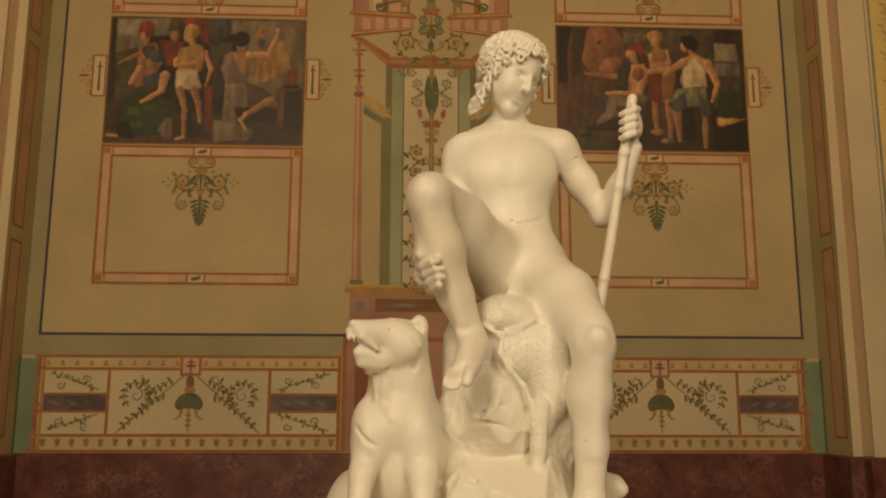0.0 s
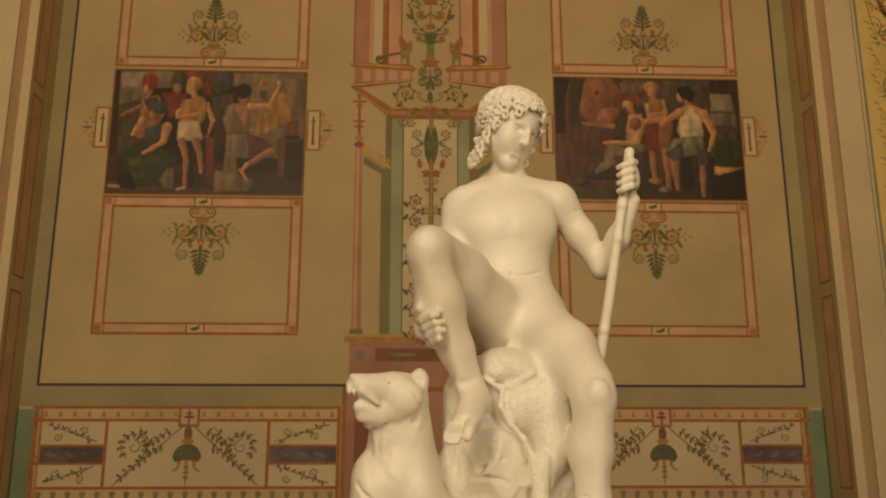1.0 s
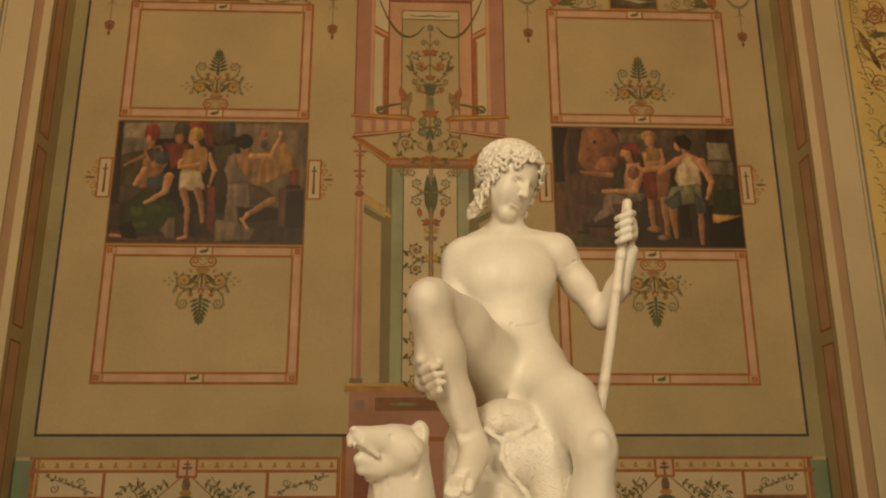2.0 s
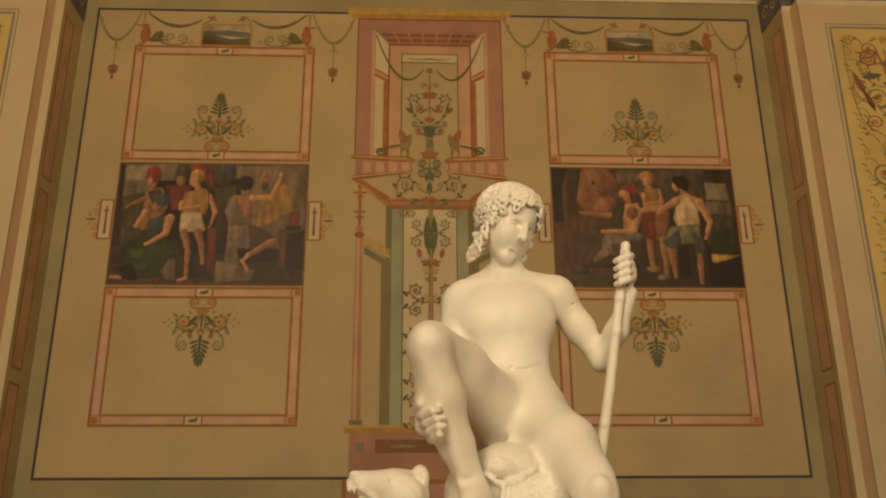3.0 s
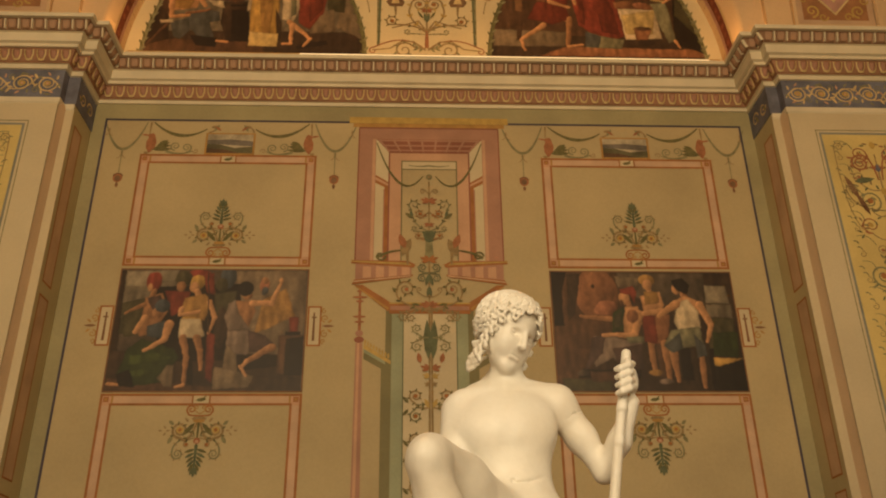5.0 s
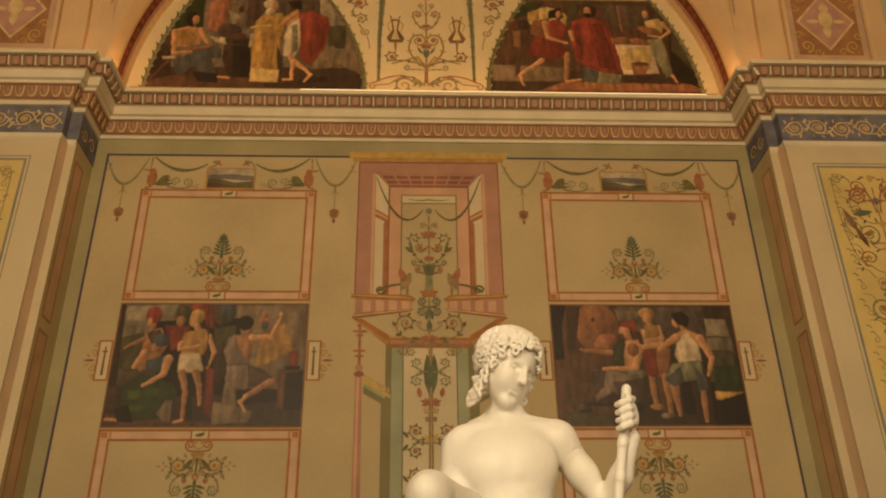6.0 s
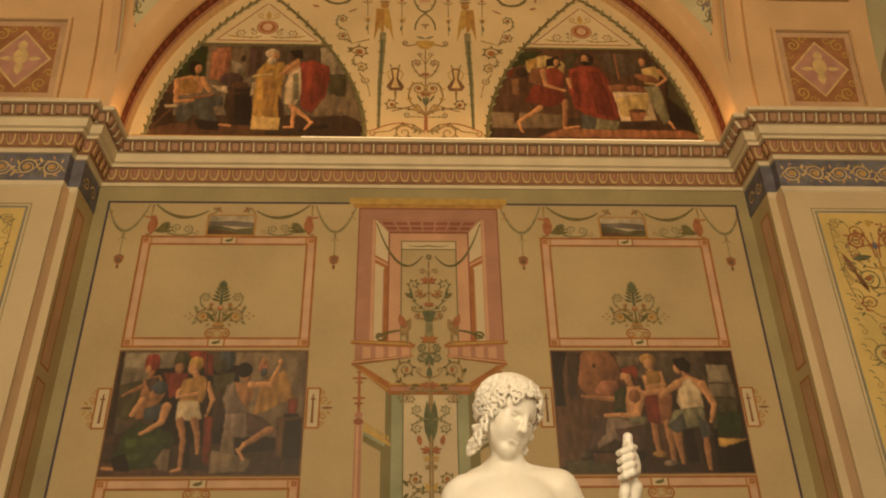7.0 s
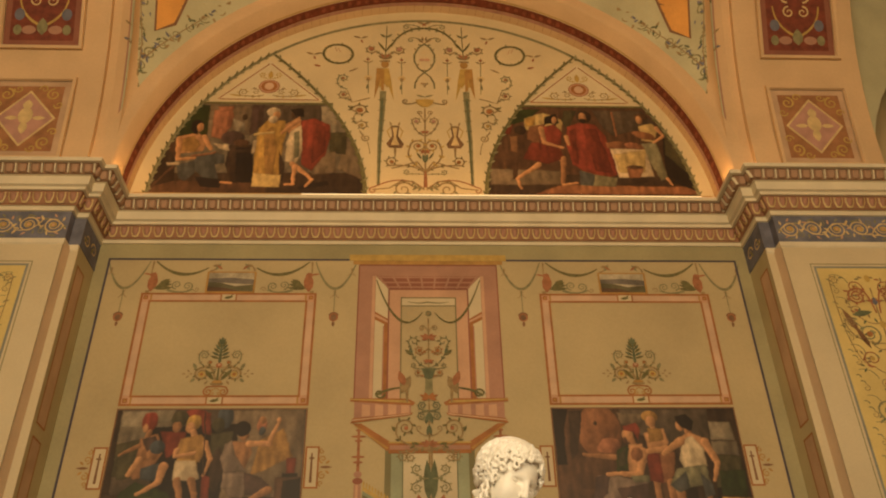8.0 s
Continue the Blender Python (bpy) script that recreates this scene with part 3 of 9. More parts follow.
def build_pendentives():
    """Corner surfaces of the vault: apricot margins, pink edge, pale green field with scrolls and an orange picture."""
    for sx, name in ((1, "east"), (-1, "west")):
        to = pendentive_map(sx)
        na, nz = 10, 34
        verts = [to(i / na, 3.1 * j / nz, 0) for j in range(nz + 1) for i in range(na + 1)]
        faces = [(j * (na + 1) + i, j * (na + 1) + i + 1, (j + 1) * (na + 1) + i + 1, (j + 1) * (na + 1) + i) for j in range(nz) for i in range(na)]
        pen = tagged(mesh_object("pendentive_" + name, verts, faces, M["vault"], smooth=True), "vault corner painted pale green with scrolls and an orange panel", "pendentive", kind="structure")

        def width(dz):
            ax = math.sqrt(max(0.0, (R_ARCH + 0.03) ** 2 - dz * dz))
            return math.hypot(XT - ax, R_T - math.sqrt(R_T ** 2 - dz * dz))
        b = Brush(to)
        z0, n, na = 0.80, 40, 8
        for m_in, nm, mt, lv in ((0.0, "edge", "rose", 1), (0.018, "field", "pendentive", 2)):
            for i in range(n):
                d0, d1 = z0 + 2.2 * i / n, z0 + 2.2 * (i + 1) / n
                for j in range(na):
                    quad = []
                    for dz, jj in ((d0, j), (d0, j + 1), (d1, j + 1), (d1, j)):
                        w = width(dz)
                        lo, hi = (0.085 + m_in) / w, 1 - (0.05 + m_in) / w
                        if hi < lo:
                            lo = hi = (lo + hi) / 2
                        quad.append((lo + (hi - lo) * jj / na, dz))
                    b.poly(nm, mt, quad, lv)
        # scrolls and leaves, in metres across the field
        bm2 = Brush(lambda u, v, lift: to(max(0.0, min(1.0, u / max(0.05, width(v)))), v, lift))
        rng = random.Random(7)
        for u, v, r, s in ((0.20, 1.28, 0.045, 1), (0.24, 1.52, 0.07, -1), (0.33, 1.70, 0.075, 1), (0.20, 1.78, 0.05, 1), (0.46, 1.86, 0.06, -1), (0.60, 2.02, 0.07, 1), (0.76, 2.16, 0.06, -1), (0.20, 2.02, 0.07, -1), (0.22, 2.28, 0.075, 1), (0.92, 2.32, 0.07, 1), (0.20, 2.52, 0.06, -1), (1.1, 2.45, 0.06, 1)):
            bm2.spiral("scroll", pick(rng, "leaf_pale", "scroll"), u, v, r, rng.uniform(0, 360), s * 1.5, r * 0.25, 3)
            for j in range(6):
                bm2.leaf("leaf", pick(rng, "leaf_pale", "teal", "scroll", "blue"), u + rng.uniform(-0.1, 0.1), v + rng.uniform(-0.11, 0.11), rng.uniform(0, 360), 0.08, 0.028, 3)
        bm2.ribbon("stem", "scroll", [(0.17, 1.15), (0.23, 1.5), (0.24, 1.8), (0.2, 2.2), (0.2, 2.6)], 0.014, 0.01, 3)
        bm2.ribbon("stem", "scroll", [(0.26, 1.6), (0.42, 1.82), (0.66, 2.08), (0.95, 2.36)], 0.014, 0.01, 3)
        for i in range(8):
            t0, t1 = i / 8, (i + 1) / 8
            def row(t, e):
                v = 2.0 + e * 0.0 + t * 0.9
                return v
            for e, nm, mt, lv in ((0.0, "picture_edge", "brown", 4), (0.022, "picture", "orange", 6)):
                q = []
                for t, side in ((t0, 0), (t0, 1), (t1, 1), (t1, 0)):
                    v = 1.98 + e + t * (0.95 - e)
                    u0, u1 = 0.36 + 0.0 * t + e, 0.36 + 0.24 * 1 + 0.35 * t - e
                    q.append((u0 if not side else u1, v + (0.16 * (1 if side else 0))))
                bm2.poly(nm, mt, q, lv)
        bm2.disc("plain_shape", "white", 0.56, 2.45, 0.06, 0.12, 8)
        b.finish(pen)
        bm2.finish(pen)


# ---------------------------------------------------------------- cornice


def along(path, out, spacing):
    """Evenly spaced stations on the path moved outwards: (x, y, heading)."""
    pts = []
    n = len(path)
    off = []
    for i, (px, py) in enumerate(path):
        p = Vector((px, py))
        d0 = (p - Vector(path[i - 1])).normalized() if i else None
        d1 = (Vector(path[i + 1]) - p).normalized() if i < n - 1 else None
        d0, d1 = d0 or d1, d1 or d0
        n0, n1 = Vector((d0.y, -d0.x)), Vector((d1.y, -d1.x))
        mit = (n0 + n1).normalized()
        off.append(p + mit / max(0.3, mit.dot(n0)) * out)
    for a, b in zip(off, off[1:]):
        d = b - a
        k = max(1, round(d.length / spacing))
        for i in range(k):
            p = a + d * (i + 0.5) / k
            if abs(p.x) < X_OUT + 0.1:
                pts.append((p.x, p.y, math.atan2(d.y, d.x)))
    return pts


def build_cornice():
    cornice = thing("cornice", "cream cornice with rows of painted eggs and dentils", "cornice", kind="structure")
    P = BACK_PATH
    sweep("bed_moulding", [(0.0, 6.755), (0.02, 6.755), (0.03, 6.785), (0.045, 6.785)], P, M["white"], cornice)
    sweep("egg_band", [(0.045, 6.785), (0.06, 6.80), (0.095, 6.91), (0.105, 6.915)], P, M["egg_ground"], cornice, "brownish red band behind the eggs")
    sweep("corona", [(0.105, 6.915), (0.13, 6.915), (0.135, 6.945), (0.165, 6.955), (0.17, 7.045), (0.19, 7.05)], P, M["white"], cornice)
    sweep("dentil_band", [(0.19, 7.05), (0.20, 7.055), (0.235, 7.145), (0.25, 7.15)], P, M["dentil_ground"], cornice, "brown band behind the dentils")
    sweep("top_moulding", [(0.25, 7.15), (0.285, 7.15), (0.295, 7.18), (0.285, 7.195), (0.0, 7.20)], P, M["white"], cornice)
    # one egg: a rounded drop in a pale ring
    bm = bmesh.new()
    prof = [(-0.026, 0.05), (-0.03, 0.0), (-0.017, -0.042), (0.017, -0.042), (0.03, 0.0), (0.026, 0.05)]
    rows = []
    for s, d in ((1.0, 0.0), (0.8, 0.018), (0.35, 0.026)):
        rows.append([bm.verts.new((x * s, -d, z * s)) for x, z in prof])
    for a, c in zip(rows, rows[1:]):
        for i in range(6):
            bm.faces.new((a[i], a[(i + 1) % 6], c[(i + 1) % 6], c[i]))
    bm.faces.new(rows[-1])
    egg = bpy.data.meshes.new("egg")
    bm.to_mesh(egg)
    bm.free()
    egg.materials.append(M["rose"])
    bm = bmesh.new()
    prof2 = [(-0.046, 0.055), (-0.045, 0.0), (-0.026, -0.052), (0.0, -0.06), (0.026, -0.052), (0.045, 0.0), (0.046, 0.055)]
    inn = [(x * 0.74, z * 0.8 + 0.008) for x, z in prof2]
    a = [bm.verts.new((x, -0.014, z)) for x, z in prof2]
    c = [bm.verts.new((x, -0.020, z)) for x, z in inn]
    for i in range(6):
        bm.faces.new((a[i], a[i + 1], c[i + 1], c[i]))
    rim = bpy.data.meshes.new("egg_rim")
    bm.to_mesh(rim)
    bm.free()
    rim.materials.append(M["gold_pale"])
    for x, y, h in along(P, 0.075, 0.115):
        for nm, me in (("egg", egg), ("egg_rim", rim)):
            ob = new(nm, me)
            ob.parent = cornice
            ob.matrix_basis = Matrix.Translation((x, y, 6.852)) @ Matrix.Rotation(h, 4, "Z") @ Matrix.Rotation(radians(17), 4, "X")
    # one dentil: a rounded block with a pale edge
    bm = bmesh.new()
    prof = [(-0.036, 0.045), (-0.036, -0.03), (-0.02, -0.045), (0.02, -0.045), (0.036, -0.03), (0.036, 0.045)]
    rows = []
    for s, d in ((1.0, 0.0), (0.96, 0.02), (0.7, 0.03)):
        rows.append([bm.verts.new((x * s, -d, z * (0.5 + s / 2))) for x, z in prof])
    for a, c in zip(rows, rows[1:]):
        for i in range(6):
            bm.faces.new((a[i], a[(i + 1) % 6], c[(i + 1) % 6], c[i]))
    bm.faces.new(rows[-1])
    dentil = bpy.data.meshes.new("dentil")
    bm.to_mesh(dentil)
    bm.free()
    dentil.materials.append(M["dentil"])
    bar = bpy.data.meshes.new("dentil_rib")
    bm = bmesh.new()
    box(bm, -0.006, 0.006, -0.03, 0, -0.045, 0.048)
    bm.to_mesh(bar)
    bm.free()
    bar.materials.append(M["white"])
    for x, y, h in along(P, 0.217, 0.122):
        for nm, me, dx in (("dentil", dentil, 0.0), ("dentil_rib", bar, 0.061)):
            ob = new(nm, me)
            ob.parent = cornice
            ob.matrix_basis = Matrix.Translation((x + dx * math.cos(h), y + dx * math.sin(h), 7.10)) @ Matrix.Rotation(h, 4, "Z") @ Matrix.Rotation(radians(20), 4, "X")
    # light strip lying on the cornice under the lunette
    strip = thing("light_strip", "glowing warm light strip lying on the cornice", "light strip")
    box_part("rail", M["ochre"], strip, (-3.02, 3.02, 6.25, 6.28, 7.198, 7.236))
    # no real cover: dimmer run of the strip, its weak glow put into pale gold
    box_part("cover", M["gold_pale"], strip, (-3.0, -1.3, 6.228, 6.248, 7.199, 7.213), 0.003)
    box_part("tube", M["glow"], strip, (-1.3, 2.90, 6.228, 6.244, 7.207, 7.217), 0.003)
    # blue frieze under the cornice on the piers
    for sx, name in ((-1, "west"), (1, "east")):
        fr = thing("pier_frieze", "slate blue frieze with pale gilt scrolls on a pier", "frieze", "friezes of the piers")
        P2 = [(-x, y) for x, y in PIER_PATH] if sx < 0 else PIER_PATH[::-1]
        sweep("band", [(0.0, 6.42), (0.010, 6.42), (0.010, 6.735)], P2, M["blue"], fr)
        sweep("fillet", [(0.010, 6.735), (0.028, 6.738), (0.03, 6.76), (0.0, 6.765)], P2, M["white"], fr)
        sweep("lower_fillet", [(0.0, 6.36), (0.012, 6.375), (0.018, 6.418), (0.0, 6.42)], P2[:4] if sx < 0 else P2[1:], M["white"], fr)
        b = Brush(lambda u, v, lift, sx=sx: (sx * (X2 + u), YP - 0.010 - lift, v))
        zc = 6.578
        for k in range(6):
            u = 0.13 + k * 0.235
            s = 1 if k % 2 else -1
            b.spiral("scroll", "gold_pale", u, zc, 0.095, 180, -s * 2.1, 0.015, 1)
            b.spiral("scroll", "leaf_pale", u + 0.10, zc + s * 0.075, 0.040, 200, s * 1.5, 0.010, 1)
            b.arc("scroll", "gold_pale", (u - 0.12, zc + s * 0.05), (u + 0.12, zc - s * 0.06), s * 0.05, 0.013, 0.009, 1)
            b.disc("bloom", "gold", u, zc, 0.034, 0.030, 2)
            b.disc("bloom", "pink", u, zc, 0.014, 0.014, 3)
            for q in range(7):
                g = 51 * q + 20 * k
                b.leaf("leaf", ("gold_pale", "leaf_pale", "pink")[q % 3], u + 0.088 * math.cos(radians(g)), zc + 0.088 * math.sin(radians(g)), g + s * 50, 0.055, 0.020, 1)
            b.leaf("leaf", "gold_pale", u + 0.1, zc - s * 0.05, -60 * s, 0.07, 0.026, 1)
            b.leaf("leaf", "leaf_pale", u + 0.03, zc + s * 0.115, 190, 0.09, 0.018, 1)
        b.finish(fr)
        b = Brush(lambda u, v, lift, sx=sx: (sx * (XP - 0.010 - lift), u, v))
        for k in range(2):
            b.spiral("scroll", "gold_pale", 6.17 + 0.19 * k, 6.57, 0.075, 180, 1.4 * (-1) ** k, 0.018, 1)
            b.leaf("leaf", "leaf_pale", 6.1 + 0.2 * k, 6.5, 60, 0.12, 0.03, 1)
        b.finish(fr)


M["dentil_ground"] = material("brown_dentil_band_paint", (0.30, 0.18, 0.105), 0.8, 0.12, 6, 60, 0.04)
M["egg_ground"] = material("dull_red_egg_band_paint", (0.36, 0.19, 0.11), 0.8, 0.12, 6, 60, 0.04)
M["dentil"] = material("dusky_pink_dentil_paint", (0.40, 0.25, 0.16), 0.75, 0.10, 8, 60, 0.04)

# ---------------------------------------------------------------- painted wall
def picture_material(name, colour, vary=0.28):
    return material(name, colour, 0.55, vary, 7.0, 40.0, 0.10, tint=[c * 0.45 for c in colour])


for key, colour in (("p_sky", (0.24, 0.21, 0.155)), ("p_dark", (0.045, 0.032, 0.02)), ("p_brown", (0.11, 0.062, 0.033)), ("p_red", (0.20, 0.045, 0.025)),
                    ("p_crimson", (0.28, 0.05, 0.03)), ("p_green", (0.055, 0.095, 0.025)), ("p_flesh", (0.36, 0.19, 0.095)), ("p_tan", (0.24, 0.14, 0.07)),
                    ("p_grey", (0.17, 0.15, 0.125)), ("p_gold", (0.40, 0.25, 0.07)), ("p_white", (0.46, 0.40, 0.28)), ("p_mauve", (0.13, 0.085, 0.09)),
                    ("p_hill", (0.12, 0.11, 0.055)), ("p_blue", (0.10, 0.12, 0.15))):
    M[key] = picture_material("oil_" + key[2:], colour)


OIL = {"sky": (0.17, 0.135, 0.088), "cloud": (0.27, 0.22, 0.145), "dark": (0.022, 0.014, 0.009), "umber": (0.060, 0.034, 0.019), "brown": (0.115, 0.056, 0.028),
       "red": (0.20, 0.038, 0.020), "crimson": (0.27, 0.050, 0.028), "rose": (0.36, 0.145, 0.075), "clay": (0.27, 0.115, 0.052), "tan": (0.31, 0.150, 0.066),
       "flesh": (0.46, 0.235, 0.105), "ochre": (0.34, 0.185, 0.055), "gold": (0.42, 0.245, 0.062), "straw": (0.44, 0.315, 0.125), "white": (0.47, 0.365, 0.225),
       "green": (0.040, 0.058, 0.014), "leafy": (0.065, 0.092, 0.020), "hill": (0.080, 0.068, 0.030), "sage": (0.20, 0.185, 0.105), "grey": (0.105, 0.075, 0.048),
       "stone": (0.19, 0.135, 0.080), "lilac": (0.21, 0.150, 0.110), "mauve": (0.095, 0.055, 0.043), "slate": (0.085, 0.088, 0.080), "blue": (0.070, 0.082, 0.090)}
JOINED |= {"brush_stroke"}


def lattice(shape, cells, rng):
    """Smooth random field of a shape, from a coarse lattice."""
    ny, nx = shape
    g = rng.random((cells[1] + 2, cells[0] + 2))
    y, x = np.linspace(0, cells[1], ny), np.linspace(0, cells[0], nx)
    j, i = np.minimum(y.astype(int), cells[1] - 1), np.minimum(x.astype(int), cells[0] - 1)
    fy, fx = (y - j)[:, None], (x - i)[None, :]
    fy, fx = fy * fy * (3 - 2 * fy), fx * fx * (3 - 2 * fx)
    a = g[j][:, i] * (1 - fx) + g[j][:, i + 1] * fx
    b = g[j + 1][:, i] * (1 - fx) + g[j + 1][:, i + 1] * fx
    return a * (1 - fy) + b * fy


class Canvas:
    """A picture of plain soft rounded shapes, painted in order of their level on a fine sheet (u, v from 0 to 1)."""

    def __init__(self, width, height, cell, ground, seed):
        self.w, self.h = width, height
        self.nx, self.ny = int(width / cell) + 1, int(height / cell) + 1
        self.rng = np.random.default_rng(seed)
        sh = (self.ny, self.nx)
        u, v = np.meshgrid(np.linspace(0, width, self.nx), np.linspace(0, height, self.ny))
        wob = [sum(a * (lattice(sh, (int(width * f), int(height * f)), self.rng) - 0.5) for f, a in ((8, 0.010), (20, 0.009), (45, 0.006))) for _ in range(2)]
        self.u, self.v = u + wob[0], v + wob[1]
        self.layers, self.ground = [], ground

    def oval(self, c, u, v, ru, rv, turn=0, lvl=3, soft=0.012, model=0.55):
        self.layers.append((lvl, len(self.layers), "oval", c, (u * self.w, v * self.h, ru * self.w, rv * self.h, turn), soft, model))

    def bar(self, c, u0, v0, u1, v1, w0, lvl=4, w1=None, soft=0.010, model=0.5):
        w1 = w0 if w1 is None else w1
        self.layers.append((lvl, len(self.layers), "bar", c, (u0 * self.w, v0 * self.h, u1 * self.w, v1 * self.h, w0 * self.w / 2, w1 * self.w / 2), soft, model))

    def poly(self, c, pts, lvl=2, soft=0.013):
        self.layers.append((lvl, len(self.layers), "poly", c, [(u * self.w, v * self.h) for u, v in pts], soft, 0.0))

    def colours(self):
        sh = (self.ny, self.nx)
        img = np.zeros(sh + (3,)) + np.array(OIL[self.ground])
        img *= (0.55 + 0.9 * lattice(sh, (5, 4), self.rng))[..., None]
        for _, _, kind, c, d, soft, model in sorted(self.layers, key=lambda q: (q[0], q[1])):
            col = np.array(OIL[c])
            shade = np.ones(sh)
            if kind == "oval":
                cu, cv, ru, rv, turn = d
                co, si = math.cos(radians(turn)), math.sin(radians(turn))
                x, y = self.u - cu, self.v - cv
                a, b = (co * x + si * y) / ru, (-si * x + co * y) / rv
                r = np.sqrt(a * a + b * b)
                dist = (r - 1) * min(ru, rv)
                shade = 1 + model * (-0.75 * x / max(ru, rv) + 0.45 * y / max(ru, rv)) - 0.15 * model * r
                fold = np.sin((co * x + si * y) / max(0.012, 0.16 * ru) * 1.1 + 5 * lattice(sh, (9, 7), self.rng))
                shade = shade * (1 + 0.22 * model * fold)
            elif kind == "bar":
                u0, v0, u1, v1, w0, w1 = d
                dx, dy = u1 - u0, v1 - v0
                t = np.clip(((self.u - u0) * dx + (self.v - v0) * dy) / (dx * dx + dy * dy), 0, 1)
                px, py = self.u - u0 - t * dx, self.v - v0 - t * dy
                w = w0 + (w1 - w0) * t
                dist = np.sqrt(px * px + py * py) - w
                shade = 1 + model * (-0.8 * px + 0.5 * py) / w
            else:
                near, odd = np.full(sh, 9.0), np.zeros(sh, bool)
                for (x0, y0), (x1, y1) in zip(d, d[1:] + d[:1]):
                    ex, ey = x1 - x0, y1 - y0
                    t = np.clip(((self.u - x0) * ex + (self.v - y0) * ey) / (ex * ex + ey * ey + 1e-9), 0, 1)
                    near = np.minimum(near, np.hypot(self.u - x0 - t * ex, self.v - y0 - t * ey))
                    odd ^= ((y0 > self.v) != (y1 > self.v)) & (self.u < x0 + (self.v - y0) * ex / (ey if abs(ey) > 1e-9 else 1e-9))
                dist = np.where(odd, -near, near)
                # broad light from one side, folds that run down, a darker rim
                us, vs = [q[0] for q in d], [q[1] for q in d]
                mu, mv = (min(us) + max(us)) / 2, (min(vs) + max(vs)) / 2
                wu, wv = max(us) - min(us) + 0.02, max(vs) - min(vs) + 0.02
                fold = lattice(sh, (int(self.w * 26), int(self.h * 7)), self.rng)
                shade = 1.0 - 0.34 * (self.u - mu) / wu + 0.24 * (self.v - mv) / wv
                shade = shade * (0.72 + 0.56 * fold) * (0.80 + 0.20 * np.clip(near / 0.022, 0, 1))
            cover = np.clip(0.5 - dist / soft, 0, 1)[..., None]
            img = img * (1 - cover) + cover * col * np.clip(shade, 0.25, 2.2)[..., None]
        lum = img.mean(2, keepdims=True)
        img *= 0.58 + 1.0 * lum / (lum + 0.16)
        img *= 0.84 * (0.82 + 0.36 * lattice(sh, (int(self.w * 30), int(self.h * 22)), self.rng))[..., None]
        img *= (0.90 + 0.20 * lattice(sh, (int(self.w * 70), int(self.h * 70)), self.rng))[..., None]
        return np.clip(img, 0.004, 0.8)

    def sheet(self, name, u0, v0, parent, lift, keep=None):
        """The painted sheet on the wall with its lower corner at (u0, v0); keep(u, v): which of it shows."""
        gu, gv = np.meshgrid(u0 + np.linspace(0, self.w, self.nx), v0 + np.linspace(0, self.h, self.ny))
        verts = np.stack([gu.ravel(), np.full(gu.size, YW - lift), gv.ravel()], 1)
        i = np.arange(self.ny * self.nx).reshape(self.ny, self.nx)
        quads = np.stack([i[:-1, :-1], i[:-1, 1:], i[1:, 1:], i[1:, :-1]], -1).reshape(-1, 4)
        if keep is not None:
            mid = verts[quads].mean(1)
            quads = quads[keep(mid[:, 0], mid[:, 2])]
        ob = mesh_object(name, verts.tolist(), quads.tolist(), M["oil"], parent)
        at = ob.data.attributes.new("paint", "FLOAT_COLOR", "POINT")
        rgba = np.concatenate([self.colours().reshape(-1, 3), np.ones((gu.size, 1))], 1)
        at.data.foreach_set("color", rgba.astype(np.float32).ravel())
        return ob


def build_wall_fields():
    """Sage margin, cream field and the dark blue line that frames them."""
    margin = thing("wall_field", "cream wall field with a sage margin and dark blue line", "wall field", kind="structure")
    b = Brush(wall_map)
    b.rect("margin", "sage", -XP, XP, 1.957, 2.135)
    b.rect("margin", "sage", -XP, XP, 6.57, 6.80)
    for s in (-1, 1):
        b.rect("margin", "sage", *sorted((s * 3.2, s * XP)), 2.135, 6.57)
    b.outline("line", "navy", -3.212, 3.212, 2.12, 6.582, 0.022, 2)
    b.finish(margin)


class Flip:
    """Hands shapes on to a brush at their true place, upright or hanging from z0."""

    def __init__(self, b, z0, up):
        self.b, self.z0, self.up = b, z0, up

    def ribbon(self, name, mat, pts, w0, w1=None, lvl=1):
        self.b.ribbon(name, mat, [(u, self.z0 + self.up * v) for u, v in pts], w0, w1, lvl)

    def spiral(self, name, mat, u, v, r, start, turns, w, lvl=1):
        self.b.spiral(name, mat, u, self.z0 + self.up * v, r, start * self.up, turns * self.up, w, lvl)

    def leaf(self, name, mat, u, v, angle, length, width, lvl=1):
        self.b.leaf(name, mat, u, self.z0 + self.up * v, angle * self.up, length, width, lvl)

    def disc(self, name, mat, u, v, ru, rv=None, lvl=1):
        self.b.disc(name, mat, u, self.z0 + self.up * v, ru, rv, lvl)


